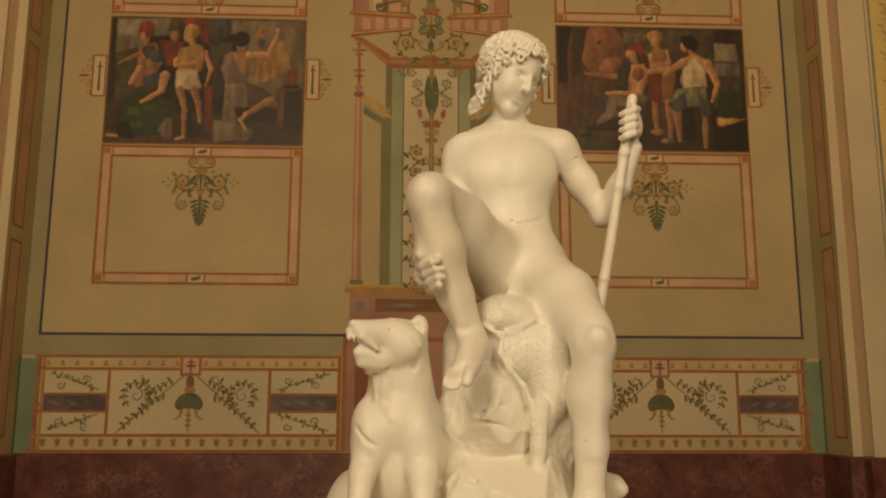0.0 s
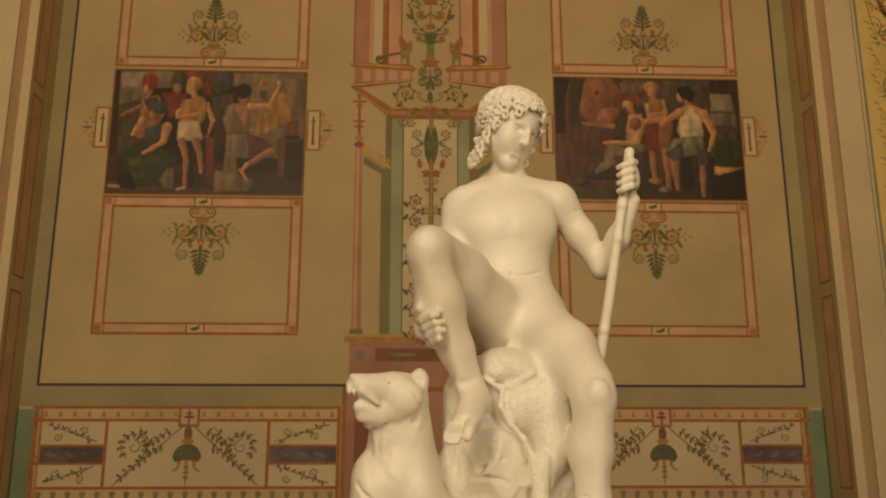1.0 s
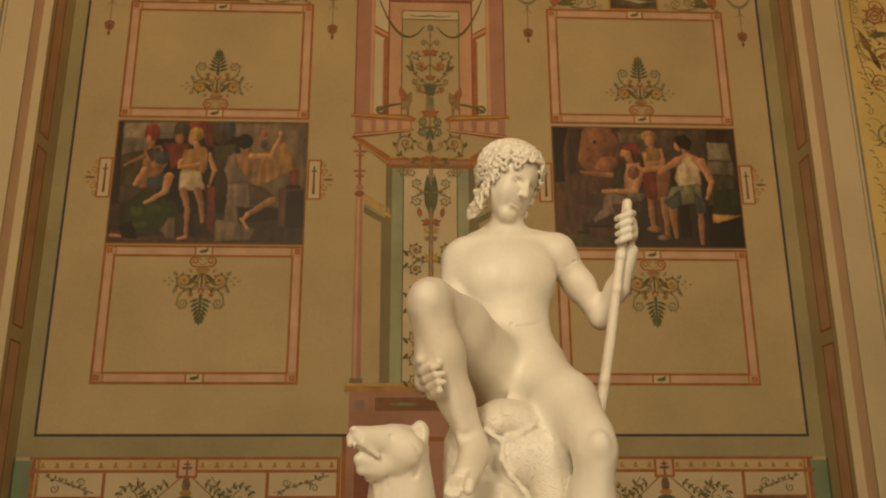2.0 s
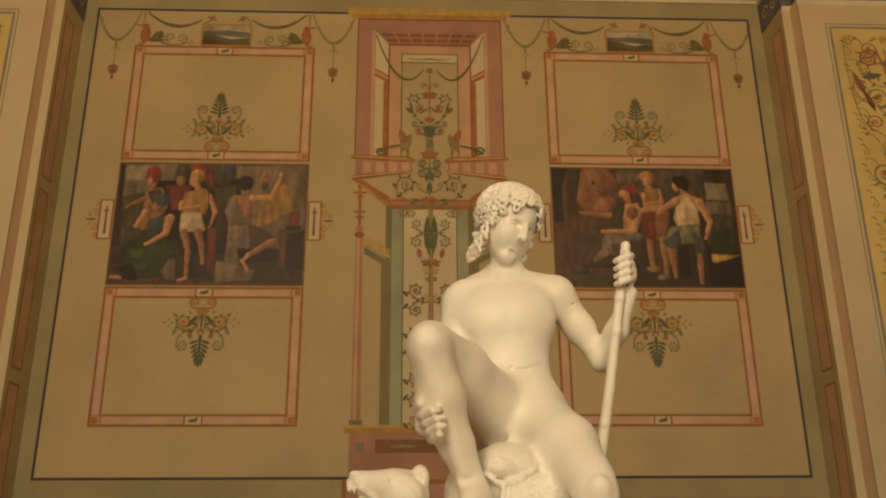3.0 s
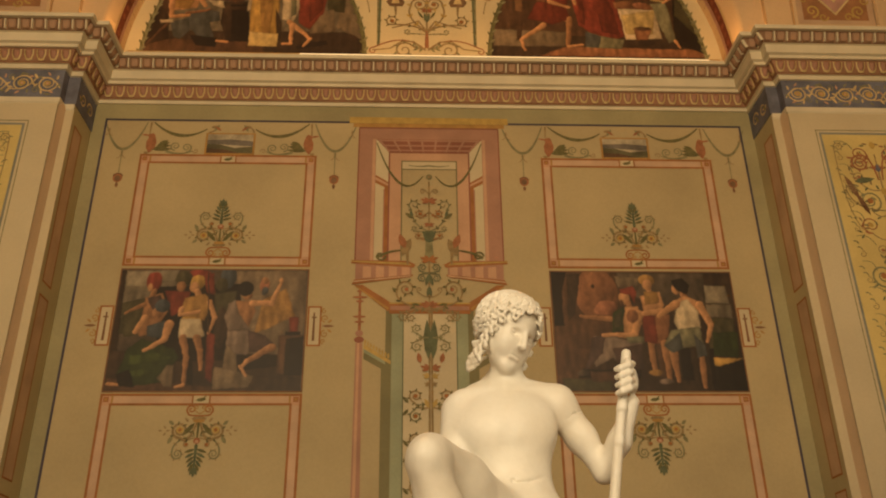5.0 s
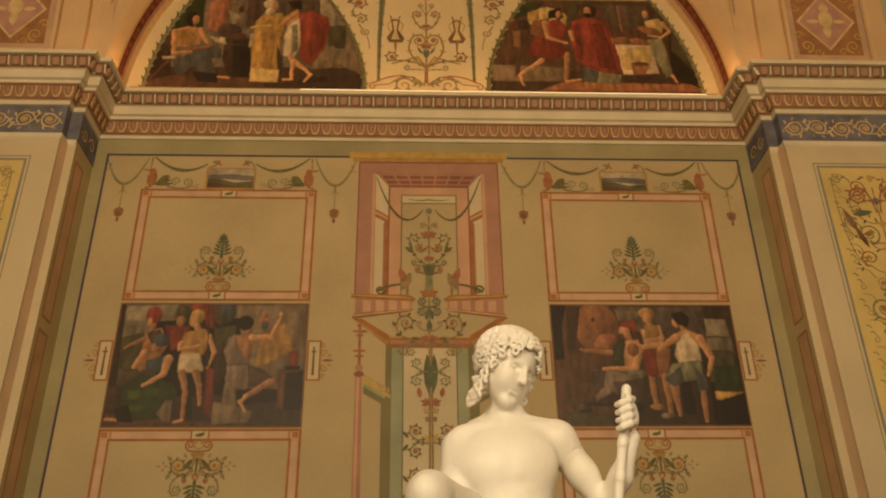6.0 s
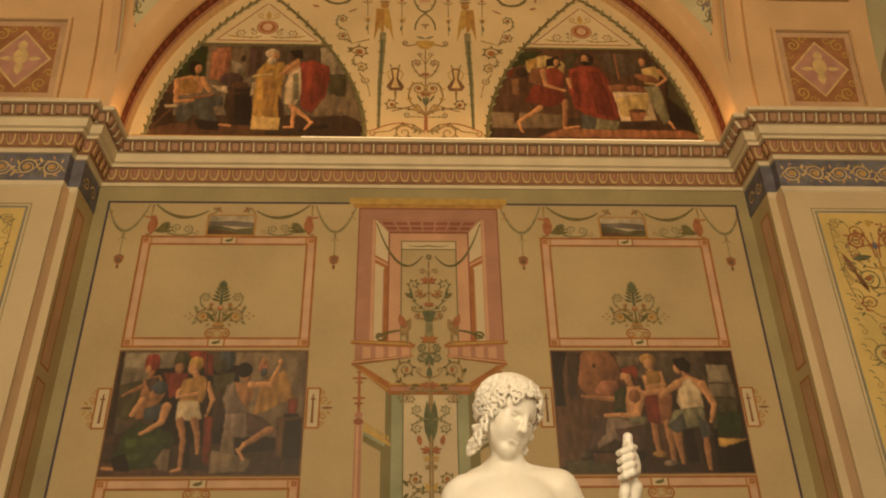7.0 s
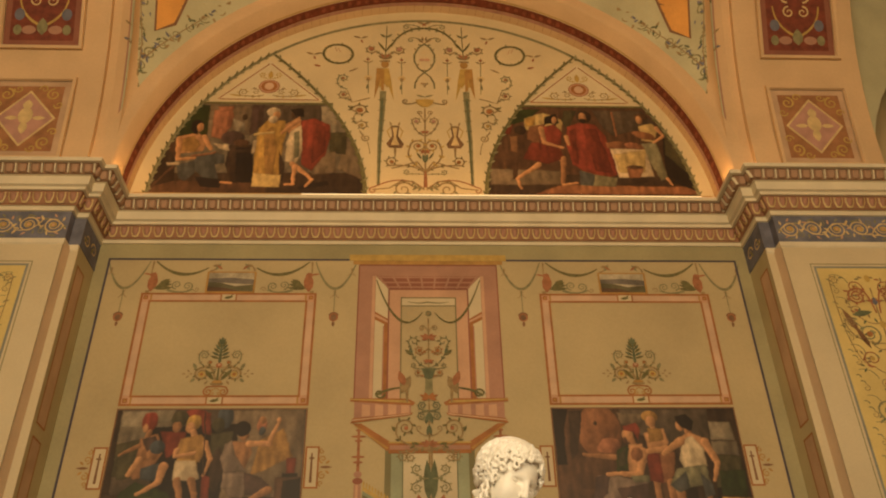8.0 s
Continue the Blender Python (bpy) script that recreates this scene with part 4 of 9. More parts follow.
def ornament(b, cx, z0, up):
    """A palmette on scrolls; up = 1 standing, -1 hanging."""
    f = Flip(b, z0, up)
    tw = Twin(f, cx)
    tw.volute("terracotta", (0.0, 0.10), (0.10, 0.10), (0.072, 0.045), 0.042, 60, -1.5, 0.017, 3)
    tw.volute("ochre", (0.0, 0.085), (0.04, 0.06), (0.03, 0.03), 0.022, 60, -1.2, 0.010, 4)
    tw.disc("bloom", "scroll", (0.0, 0.125), 0.062, 0.020, 4)
    tw.disc("bloom", "ochre", (0.0, 0.145), 0.050, 0.014, 5)
    tw.volute("scroll", (0.012, 0.15), (0.07, 0.36), (0.150, 0.225), 0.068, 100, -2.0, 0.024, 3, "leaf")
    tw.disc("bloom", "gold", (0.150, 0.222), 0.032, 0.030, 4)
    tw.disc("bloom", "terracotta", (0.150, 0.222), 0.016, 0.015, 5)
    tw.leaf("leaf", "leaf", (0.03, 0.16), 50, 0.15, 0.040, 4)
    tw.leaf("leaf", "leaf_pale", (0.205, 0.275), 60, 0.075, 0.035, 4)
    tw.leaf("leaf", "leaf_pale", (0.205, 0.180), -40, 0.060, 0.030, 4)
    tw.leaf("leaf", "scroll", (0.085, 0.155), -50, 0.050, 0.022, 4)
    for u, v, a in ((0.235, 0.225, 10), (0.265, 0.245, 50), (0.268, 0.212, -50), (0.300, 0.228, 0)):
        tw.leaf("leaf", "scroll", (u, v), a, 0.034, 0.015, 3)
    tw.volute("leaf_pale", (0.02, 0.27), (0.21, 0.30), (0.150, 0.425), 0.046, 0, 1.7, 0.015, 3, "scroll")
    tw.volute("scroll", (0.015, 0.29), (0.09, 0.30), (0.085, 0.345), 0.024, -40, 1.4, 0.011, 3)
    tw.disc("bloom", "terracotta", (0.085, 0.345), 0.015, 0.014, 4)
    tw.disc("bloom", "scroll_red", (0.0, 0.315), 0.030, 0.026, 4)
    tw.disc("bloom", "pink", (0.0, 0.322), 0.016, 0.014, 5)
    f.ribbon("stem", "leaf", [(cx, 0.14), (cx, 0.37)], 0.022, 0.014, 3)
    f.ribbon("stem", "teal", [(cx, 0.35), (cx, 0.56)], 0.030, 0.012, 4)
    for k in range(6):
        tw.leaf("palmette", "teal" if k % 2 else "leaf", (0.008, 0.385 + 0.030 * k), 18 + 11 * k, 0.092 - 0.004 * k, 0.026, 4)
    f.leaf("palmette", "teal", cx, 0.535, 90, 0.085, 0.034, 5)


def build_panel(name, label, cx, z0, z1, up):
    """A salmon frame with corner blocks and one palmette ornament."""
    panel = thing(name, label, "mural", "framed murals of the wall")
    b = Brush(wall_map)
    w, t = 0.861, 0.105
    x0, x1 = cx - w, cx + w
    zs = (z0, z0 + t), (z1 - t, z1)
    for a, c in zs:
        b.rect("border", "pink_pale", x0 + t, x1 - t, a, c, 1)
    for a, c in ((x0, x0 + t), (x1 - t, x1)):
        b.rect("border", "pink_pale", a, c, z0 + t, z1 - t, 1)
        for e, f in zs:
            b.rect("corner_block", "pink", a, c, e, f, 1)
            b.outline("corner_block", "terracotta", a + 0.03, c - 0.03, e + 0.03, f - 0.03, 0.012, 3)
            b.disc("corner_block", "ochre", (a + c) / 2, (e + f) / 2, 0.012, lvl=3, n=8)
    b.outline("line", "terracotta", x0, x1, z0, z1, 0.022, 2)
    b.outline("line", "terracotta", x0 + t - 0.02, x1 - t + 0.02, z0 + t - 0.02, z1 - t + 0.02, 0.02, 2)
    for a in (x0 + t - 0.008, x1 - t - 0.008):
        for e, f in zs:
            b.rect("line", "ochre", a, a + 0.016, e + 0.022, f - 0.02, 2)
    for e, f in zs:
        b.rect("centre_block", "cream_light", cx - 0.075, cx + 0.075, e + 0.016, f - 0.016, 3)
        b.outline("centre_block_line", "terracotta", cx - 0.08, cx + 0.08, e + 0.006, f - 0.006, 0.014, 4)
        b.leaf("centre_mark", "leaf", cx - 0.045, (e + f) / 2 - 0.008, 8, 0.09, 0.032, 5)
        b.leaf("centre_mark", "leaf", cx + 0.005, (e + f) / 2, 40, 0.05, 0.014, 5)
    ornament(b, cx, z0 + t - 0.01 if up > 0 else z1 - t + 0.01, up)
    b.finish(panel)
    return panel


def build_pictures():
    for cx, label in ((-1.956, "dark oil-like wall painting with green, tan and mauve shapes"), (1.988, "dark oil-like wall painting with brown arch and pale shapes")):
        pic = thing("wall_painting", label, "painting", "large wall paintings")
        x0, x1, z0, z1 = cx - 0.859, cx + 0.859, 3.766, 4.938
        cv = Canvas(x1 - x0, z1 - z0, 0.0050, "grey" if cx < 0 else "umber", 5 if cx < 0 else 6)
        if cx < 0:
            cv.poly("sky", [(0.019, 0.961), (0.295, 0.965), (0.322, 0.601), (0.040, 0.598)], 1)
            cv.poly("cloud", [(0.030, 0.981), (0.306, 0.988), (0.300, 0.906), (0.137, 0.846), (0.039, 0.845)], 1)
            cv.poly("hill", [(0.030, 0.711), (0.168, 0.751), (0.191, 0.469), (0.030, 0.450)], 1)
            cv.poly("umber", [(-0.006, 0.980), (0.029, 0.991), (0.047, 0.322), (0.001, 0.322)], 2)
            cv.poly("stone", [(0.609, 0.978), (0.985, 0.993), (0.986, 0.292), (0.635, 0.289)], 1)
            cv.poly("ochre", [(0.766, 0.738), (0.882, 0.835), (0.939, 0.606), (0.824, 0.512), (0.732, 0.455)], 1)
            cv.poly("umber", [(-0.005, 0.322), (0.986, 0.292), (0.991, -0.004), (-0.004, 0.010)], 1)
            cv.poly("brown", [(0.015, 0.107), (0.569, 0.039), (0.572, -0.005), (0.001, 0.010)], 2)
            cv.poly("dark", [(0.196, 0.847), (0.639, 0.871), (0.672, 0.253), (0.256, 0.233)], 1)
            cv.oval("crimson", 0.185, 0.889, 0.040, 0.085, 0, 4)
            cv.bar("tan", 0.193, 0.808, 0.185, 0.770, 0.031, 4, 0.031)
            cv.oval("flesh", 0.167, 0.837, 0.014, 0.035, 0, 5)
            cv.poly("tan", [(0.145, 0.751), (0.237, 0.790), (0.278, 0.638), (0.234, 0.525), (0.150, 0.543)], 3)
            cv.bar("tan", 0.149, 0.694, 0.061, 0.627, 0.026, 4, 0.014)
            cv.poly("mauve", [(0.156, 0.751), (0.226, 0.770), (0.257, 0.676), (0.216, 0.600)], 4)
            cv.poly("hill", [(0.051, 0.598), (0.154, 0.637), (0.181, 0.451), (0.066, 0.432)], 2)
            cv.oval("crimson", 0.418, 0.937, 0.072, 0.058, 0, 2)
            cv.oval("hill", 0.341, 0.916, 0.046, 0.062, 0, 3)
            cv.oval("tan", 0.328, 0.848, 0.024, 0.046, 0, 4)
            cv.poly("red", [(0.247, 0.809), (0.378, 0.810), (0.377, 0.658), (0.298, 0.601)], 3)
            cv.poly("red", [(0.440, 0.967), (0.494, 0.967), (0.512, 0.774), (0.463, 0.792)], 3)
            cv.oval("gold", 0.415, 0.888, 0.038, 0.062, 0, 5)
            cv.oval("flesh", 0.400, 0.840, 0.024, 0.046, 0, 5)
            cv.bar("flesh", 0.414, 0.811, 0.423, 0.773, 0.029, 5, 0.029)
            cv.poly("ochre", [(0.358, 0.753), (0.452, 0.782), (0.498, 0.716), (0.472, 0.565), (0.359, 0.582), (0.336, 0.658)], 5)
            cv.poly("gold", [(0.352, 0.592), (0.452, 0.593), (0.464, 0.509), (0.352, 0.508)], 6)
            cv.bar("flesh", 0.347, 0.667, 0.339, 0.610, 0.026, 7, 0.021)
            cv.bar("flesh", 0.339, 0.610, 0.437, 0.640, 0.020, 7, 0.020)
            cv.bar("flesh", 0.486, 0.716, 0.522, 0.584, 0.029, 6, 0.022)
            cv.bar("flesh", 0.522, 0.584, 0.496, 0.463, 0.021, 6, 0.014)
            cv.poly("white", [(0.345, 0.579), (0.447, 0.580), (0.480, 0.435), (0.441, 0.416), (0.346, 0.430)], 6)
            cv.bar("tan", 0.370, 0.425, 0.398, 0.270, 0.040, 6, 0.030)
            cv.bar("tan", 0.398, 0.270, 0.401, 0.065, 0.030, 6, 0.019)
            cv.bar("tan", 0.440, 0.425, 0.468, 0.325, 0.039, 6, 0.030)
            cv.bar("tan", 0.468, 0.325, 0.479, 0.180, 0.030, 6, 0.019)
            cv.bar("flesh", 0.402, 0.059, 0.363, 0.038, 0.018, 6, 0.012)
            cv.poly("dark", [(0.393, 0.434), (0.416, 0.434), (0.449, 0.038), (0.418, 0.074)], 5)
            cv.bar("umber", 0.464, 0.967, 0.496, 0.472, 0.007, 8, 0.007)
            cv.poly("red", [(0.490, 0.472), (0.532, 0.454), (0.544, 0.074), (0.507, 0.109)], 5)
            cv.oval("blue", 0.575, 0.929, 0.041, 0.097, 0, 3)
            cv.oval("hill", 0.543, 0.861, 0.034, 0.058, 0, 4)
            cv.poly("hill", [(0.505, 0.793), (0.618, 0.813), (0.624, 0.698), (0.579, 0.454), (0.532, 0.454)], 3)
            cv.oval("umber", 0.558, 0.509, 0.035, 0.167, 0, 4)
            cv.oval("blue", 0.245, 0.685, 0.040, 0.053, 0, 6)
            cv.oval("tan", 0.225, 0.628, 0.030, 0.045, 0, 5)
            cv.poly("blue", [(0.181, 0.525), (0.266, 0.563), (0.307, 0.489), (0.277, 0.415), (0.182, 0.433)], 6)
            cv.poly("tan", [(0.157, 0.599), (0.228, 0.600), (0.239, 0.451), (0.148, 0.432), (0.120, 0.487)], 5)
            cv.bar("flesh", 0.164, 0.590, 0.121, 0.469, 0.035, 6, 0.026)
            cv.bar("flesh", 0.291, 0.535, 0.277, 0.415, 0.047, 7, 0.033)
            cv.bar("flesh", 0.277, 0.411, 0.180, 0.323, 0.030, 7, 0.019)
            cv.poly("green", [(0.097, 0.341), (0.161, 0.414), (0.329, 0.342), (0.363, 0.270), (0.318, 0.180), (0.303, 0.073), (0.134, 0.046), (0.057, 0.143)], 5)
            cv.poly("leafy", [(0.114, 0.286), (0.251, 0.305), (0.335, 0.270), (0.200, 0.215), (0.108, 0.214)], 6)
            cv.poly("leafy", [(0.090, 0.161), (0.215, 0.179), (0.263, 0.144), (0.152, 0.108)], 6)
            cv.poly("dark", [(0.057, 0.143), (0.123, 0.179), (0.158, 0.037), (0.078, 0.046)], 6)
            cv.poly("stone", [(0.305, 0.206), (0.339, 0.207), (0.346, 0.038), (0.300, 0.038), (0.266, 0.108)], 5)
            cv.bar("flesh", 0.025, 0.063, 0.077, 0.055, 0.018, 5, 0.018)
            cv.oval("dark", 0.668, 0.833, 0.040, 0.062, 0, 7)
            cv.oval("tan", 0.680, 0.775, 0.026, 0.038, 0, 6)
            cv.poly("tan", [(0.623, 0.727), (0.718, 0.737), (0.728, 0.642), (0.705, 0.511), (0.645, 0.529)], 6)
            cv.poly("lilac", [(0.588, 0.707), (0.622, 0.736), (0.646, 0.623), (0.712, 0.492), (0.595, 0.487), (0.571, 0.584)], 7)
            cv.bar("flesh", 0.713, 0.709, 0.815, 0.710, 0.038, 7, 0.029)
            cv.bar("flesh", 0.815, 0.710, 0.850, 0.874, 0.029, 7, 0.017)
            cv.oval("flesh", 0.852, 0.897, 0.012, 0.027, 0, 7)
            cv.poly("lilac", [(0.595, 0.487), (0.712, 0.488), (0.735, 0.400), (0.705, 0.290), (0.647, 0.290), (0.595, 0.380)], 7)
            cv.poly("mauve", [(0.695, 0.492), (0.792, 0.437), (0.854, 0.364), (0.832, 0.327), (0.716, 0.308)], 7)
            cv.bar("mauve", 0.721, 0.437, 0.819, 0.364, 0.052, 6, 0.040)
            cv.bar("tan", 0.831, 0.355, 0.708, 0.236, 0.042, 7, 0.026)
            cv.bar("flesh", 0.708, 0.236, 0.682, 0.182, 0.026, 7, 0.016)
            cv.bar("flesh", 0.677, 0.199, 0.714, 0.128, 0.019, 7, 0.012)
            cv.poly("stone", [(0.595, 0.380), (0.643, 0.362), (0.666, 0.146), (0.584, 0.163)], 5)
            cv.poly("dark", [(0.647, 0.290), (0.869, 0.291), (0.861, 0.200), (0.665, 0.164)], 4)
            cv.oval("rose", 0.766, 0.863, 0.027, 0.058, 0, 3)
            cv.oval("blue", 0.772, 0.815, 0.017, 0.035, 0, 4)
            cv.oval("tan", 0.770, 0.902, 0.017, 0.027, 0, 4)
            cv.poly("stone", [(0.548, 0.199), (0.748, 0.128), (0.730, 0.039), (0.547, 0.021)], 5)
            cv.poly("umber", [(0.725, 0.128), (0.986, 0.111), (0.985, -0.004), (0.617, -0.005)], 4)
            cv.poly("brown", [(0.862, 0.447), (0.992, 0.448), (0.986, 0.111), (0.863, 0.147)], 5)
            cv.poly("dark", [(0.899, 0.419), (0.992, 0.439), (0.992, 0.129), (0.899, 0.129)], 6)
            cv.poly("red", [(0.906, 0.597), (0.957, 0.597), (0.956, 0.466), (0.914, 0.466)], 6)
            cv.poly("dark", [(0.896, 0.475), (0.973, 0.476), (0.974, 0.446), (0.895, 0.445)], 6)
        else:
            cv.poly("umber", [(-0.005, 1.004), (1.012, 0.997), (1.006, -0.005), (-0.003, -0.009)], 1)
            cv.poly("brown", [(0.007, 0.994), (0.369, 0.999), (0.341, 0.533), (0.135, 0.054), (0.005, 0.054)], 1)
            cv.oval("clay", 0.252, 0.800, 0.118, 0.223, 0, 2)
            cv.oval("clay", 0.260, 0.830, 0.089, 0.156, 0, 3)
            cv.oval("rose", 0.289, 0.685, 0.061, 0.058, 20, 4)
            cv.oval("umber", 0.233, 0.863, 0.009, 0.018, 0, 5)
            cv.poly("dark", [(0.000, 0.994), (0.094, 0.995), (0.061, 0.818), (0.061, 0.531), (0.013, 0.530)], 2)
            cv.poly("umber", [(0.093, 0.975), (0.168, 0.976), (0.126, 0.626), (0.087, 0.569)], 2)
            cv.poly("grey", [(0.368, 0.989), (0.846, 0.985), (0.830, 0.651), (0.607, 0.649), (0.373, 0.860)], 2)
            cv.poly("stone", [(0.354, 0.959), (0.503, 0.941), (0.473, 0.862), (0.373, 0.860)], 2)
            cv.poly("cloud", [(0.843, 0.875), (0.961, 0.867), (0.967, 0.720), (0.836, 0.729)], 3)
            cv.poly("sky", [(0.836, 0.719), (0.972, 0.715), (0.973, 0.595), (0.832, 0.609)], 3)
            cv.poly("hill", [(0.838, 0.604), (0.973, 0.595), (0.973, 0.276), (0.823, 0.293)], 3)
            cv.poly("green", [(0.852, 0.480), (0.987, 0.481), (0.973, 0.276), (0.841, 0.294)], 4)
            cv.poly("gold", [(0.834, 0.275), (0.991, 0.267), (0.863, 0.202), (0.828, 0.211)], 4)
            cv.poly("dark", [(0.829, 0.220), (1.014, 0.258), (1.006, -0.005), (0.809, 0.003)], 3)
            cv.poly("brown", [(0.163, 0.626), (0.319, 0.571), (0.314, 0.476), (0.186, 0.345), (0.113, 0.344)], 2)
            cv.bar("tan", 0.156, 0.607, 0.320, 0.590, 0.020, 4, 0.032)
            cv.poly("hill", [(0.031, 0.107), (0.291, 0.091), (0.286, 0.001), (0.038, 0.000)], 3)
            cv.poly("crimson", [(0.378, 0.841), (0.449, 0.871), (0.470, 0.822), (0.452, 0.725), (0.431, 0.793), (0.380, 0.802)], 7)
            cv.oval("flesh", 0.398, 0.763, 0.030, 0.054, 0, 6)
            cv.oval("brown", 0.380, 0.724, 0.012, 0.027, 0, 7)
            cv.bar("tan", 0.415, 0.734, 0.424, 0.686, 0.032, 6, 0.032)
            cv.poly("green", [(0.330, 0.647), (0.394, 0.695), (0.382, 0.495), (0.314, 0.476)], 6)
            cv.poly("hill", [(0.334, 0.609), (0.374, 0.666), (0.372, 0.533), (0.328, 0.514)], 7)
            cv.poly("flesh", [(0.394, 0.695), (0.462, 0.696), (0.483, 0.553), (0.433, 0.440), (0.372, 0.439)], 6)
            cv.bar("flesh", 0.470, 0.629, 0.435, 0.468, 0.047, 7, 0.034)
            cv.bar("flesh", 0.434, 0.458, 0.264, 0.457, 0.032, 7, 0.020)
            cv.oval("clay", 0.432, 0.610, 0.032, 0.057, 0, 7)
            cv.poly("lilac", [(0.215, 0.447), (0.372, 0.430), (0.467, 0.402), (0.455, 0.218), (0.358, 0.199), (0.302, 0.272), (0.214, 0.199), (0.188, 0.271)], 5)
            cv.poly("mauve", [(0.306, 0.346), (0.466, 0.384), (0.464, 0.182), (0.343, 0.163)], 5)
            cv.poly("mauve", [(0.202, 0.438), (0.276, 0.457), (0.256, 0.308), (0.152, 0.162), (0.192, 0.345)], 6)
            cv.poly("sage", [(0.385, 0.449), (0.482, 0.440), (0.479, 0.393), (0.394, 0.398)], 7)
            cv.poly("dark", [(0.141, 0.180), (0.452, 0.182), (0.436, 0.109), (0.114, 0.108)], 4)
            cv.poly("brown", [(0.176, 0.162), (0.379, 0.163), (0.351, 0.091), (0.184, 0.081)], 5)
            cv.oval("grey", 0.140, 0.147, 0.029, 0.025, 0, 6)
            cv.oval("ochre", 0.529, 0.921, 0.042, 0.051, 0, 6)
            cv.oval("flesh", 0.530, 0.878, 0.025, 0.047, 0, 7)
            cv.bar("flesh", 0.534, 0.843, 0.537, 0.794, 0.030, 6, 0.030)
            cv.poly("flesh", [(0.486, 0.783), (0.595, 0.824), (0.611, 0.707), (0.581, 0.630), (0.495, 0.629)], 6)
            cv.poly("ochre", [(0.508, 0.823), (0.582, 0.814), (0.588, 0.726), (0.506, 0.706)], 7)
            cv.bar("flesh", 0.495, 0.639, 0.595, 0.659, 0.030, 8, 0.030)
            cv.poly("clay", [(0.495, 0.629), (0.630, 0.630), (0.616, 0.441), (0.563, 0.385), (0.491, 0.403)], 5)
            cv.poly("red", [(0.488, 0.620), (0.556, 0.620), (0.551, 0.384), (0.479, 0.403)], 6)
            cv.bar("tan", 0.516, 0.403, 0.518, 0.182, 0.041, 5, 0.027)
            cv.oval("ochre", 0.522, 0.155, 0.036, 0.025, 0, 5)
            cv.bar("tan", 0.593, 0.385, 0.590, 0.092, 0.048, 5, 0.024)
            cv.poly("brown", [(0.540, 0.403), (0.635, 0.366), (0.601, 0.083), (0.544, 0.128)], 4)
            cv.oval("lilac", 0.571, 0.083, 0.036, 0.022, 0, 6)
            cv.poly("dark", [(0.665, 0.923), (0.729, 0.943), (0.759, 0.875), (0.742, 0.796), (0.695, 0.825), (0.673, 0.864)], 8)
            cv.oval("flesh", 0.686, 0.844, 0.022, 0.047, 0, 7)
            cv.bar("tan", 0.720, 0.825, 0.728, 0.767, 0.037, 6, 0.037)
            cv.poly("flesh", [(0.664, 0.746), (0.729, 0.786), (0.812, 0.729), (0.822, 0.632), (0.704, 0.631)], 6)
            cv.poly("white", [(0.681, 0.727), (0.739, 0.757), (0.793, 0.661), (0.794, 0.518), (0.669, 0.498), (0.651, 0.573)], 7)
            cv.bar("flesh", 0.674, 0.717, 0.580, 0.620, 0.045, 8, 0.027)
            cv.bar("flesh", 0.804, 0.709, 0.851, 0.537, 0.042, 8, 0.032)
            cv.bar("flesh", 0.851, 0.537, 0.818, 0.405, 0.030, 8, 0.017)
            cv.poly("sage", [(0.632, 0.497), (0.788, 0.527), (0.797, 0.349), (0.744, 0.367), (0.682, 0.348), (0.618, 0.311), (0.586, 0.366)], 7)
            cv.poly("slate", [(0.586, 0.366), (0.680, 0.479), (0.682, 0.348), (0.630, 0.311)], 8)
            cv.poly("slate", [(0.752, 0.461), (0.805, 0.368), (0.805, 0.293), (0.749, 0.275)], 8)
            cv.poly("dark", [(0.664, 0.348), (0.713, 0.358), (0.721, 0.092), (0.661, 0.092)], 6)
            cv.bar("tan", 0.767, 0.275, 0.771, 0.039, 0.046, 6, 0.022)
            cv.bar("tan", 0.630, 0.311, 0.637, 0.092, 0.044, 5, 0.024)
            cv.poly("dark", [(0.822, 0.349), (0.846, 0.349), (0.826, 0.057), (0.808, 0.057)], 7)
            cv.poly("umber", [(0.718, 0.348), (0.759, 0.330), (0.750, 0.003), (0.726, 0.003)], 7)
        cv.sheet("canvas", x0, z0, pic, 0.004)
        b = Brush(wall_map)
        b.outline("painted_edge", "brown", x0, x1, z0, z1, 0.012, 5)
        b.finish(pic)
        # small cartouches on both sides of the picture
        for s in (-1, 1):
            car = thing("painted_cartouche", "small pale upright cartouche with an ochre scroll border", "cartouche", "cartouches beside the paintings")
            b = Brush(lambda u, v, lift, s=s: wall_map(cx + s * (0.859 + u), v, lift))
            zc = 4.38
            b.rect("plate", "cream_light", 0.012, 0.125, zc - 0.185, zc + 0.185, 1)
            b.outline("edge", "terracotta", 0.006, 0.132, zc - 0.192, zc + 0.192, 0.016, 2)
            b.ribbon("mark", "brown", [(0.066, zc - 0.14), (0.066, zc), (0.066, zc + 0.13)], 0.024, 0.014, 2)
            b.rect("mark", "brown", 0.045, 0.09, zc + 0.075, zc + 0.09, 3)
            for t in (-1, 1):
                b.spiral("scroll", "ochre", 0.165, zc + t * 0.075, 0.036, -90 * t, -t * 1.3, 0.013, 1)
                b.spiral("scroll", "ochre", 0.155, zc + t * 0.145, 0.025, 90 * t, t * 1.2, 0.011, 1)
                b.leaf("scroll", "ochre", 0.19, zc + t * 0.03, t * 40, 0.05, 0.02, 1)
            b.leaf("scroll", "brown", 0.14, zc, 0, 0.11, 0.024, 2)
            b.finish(car)


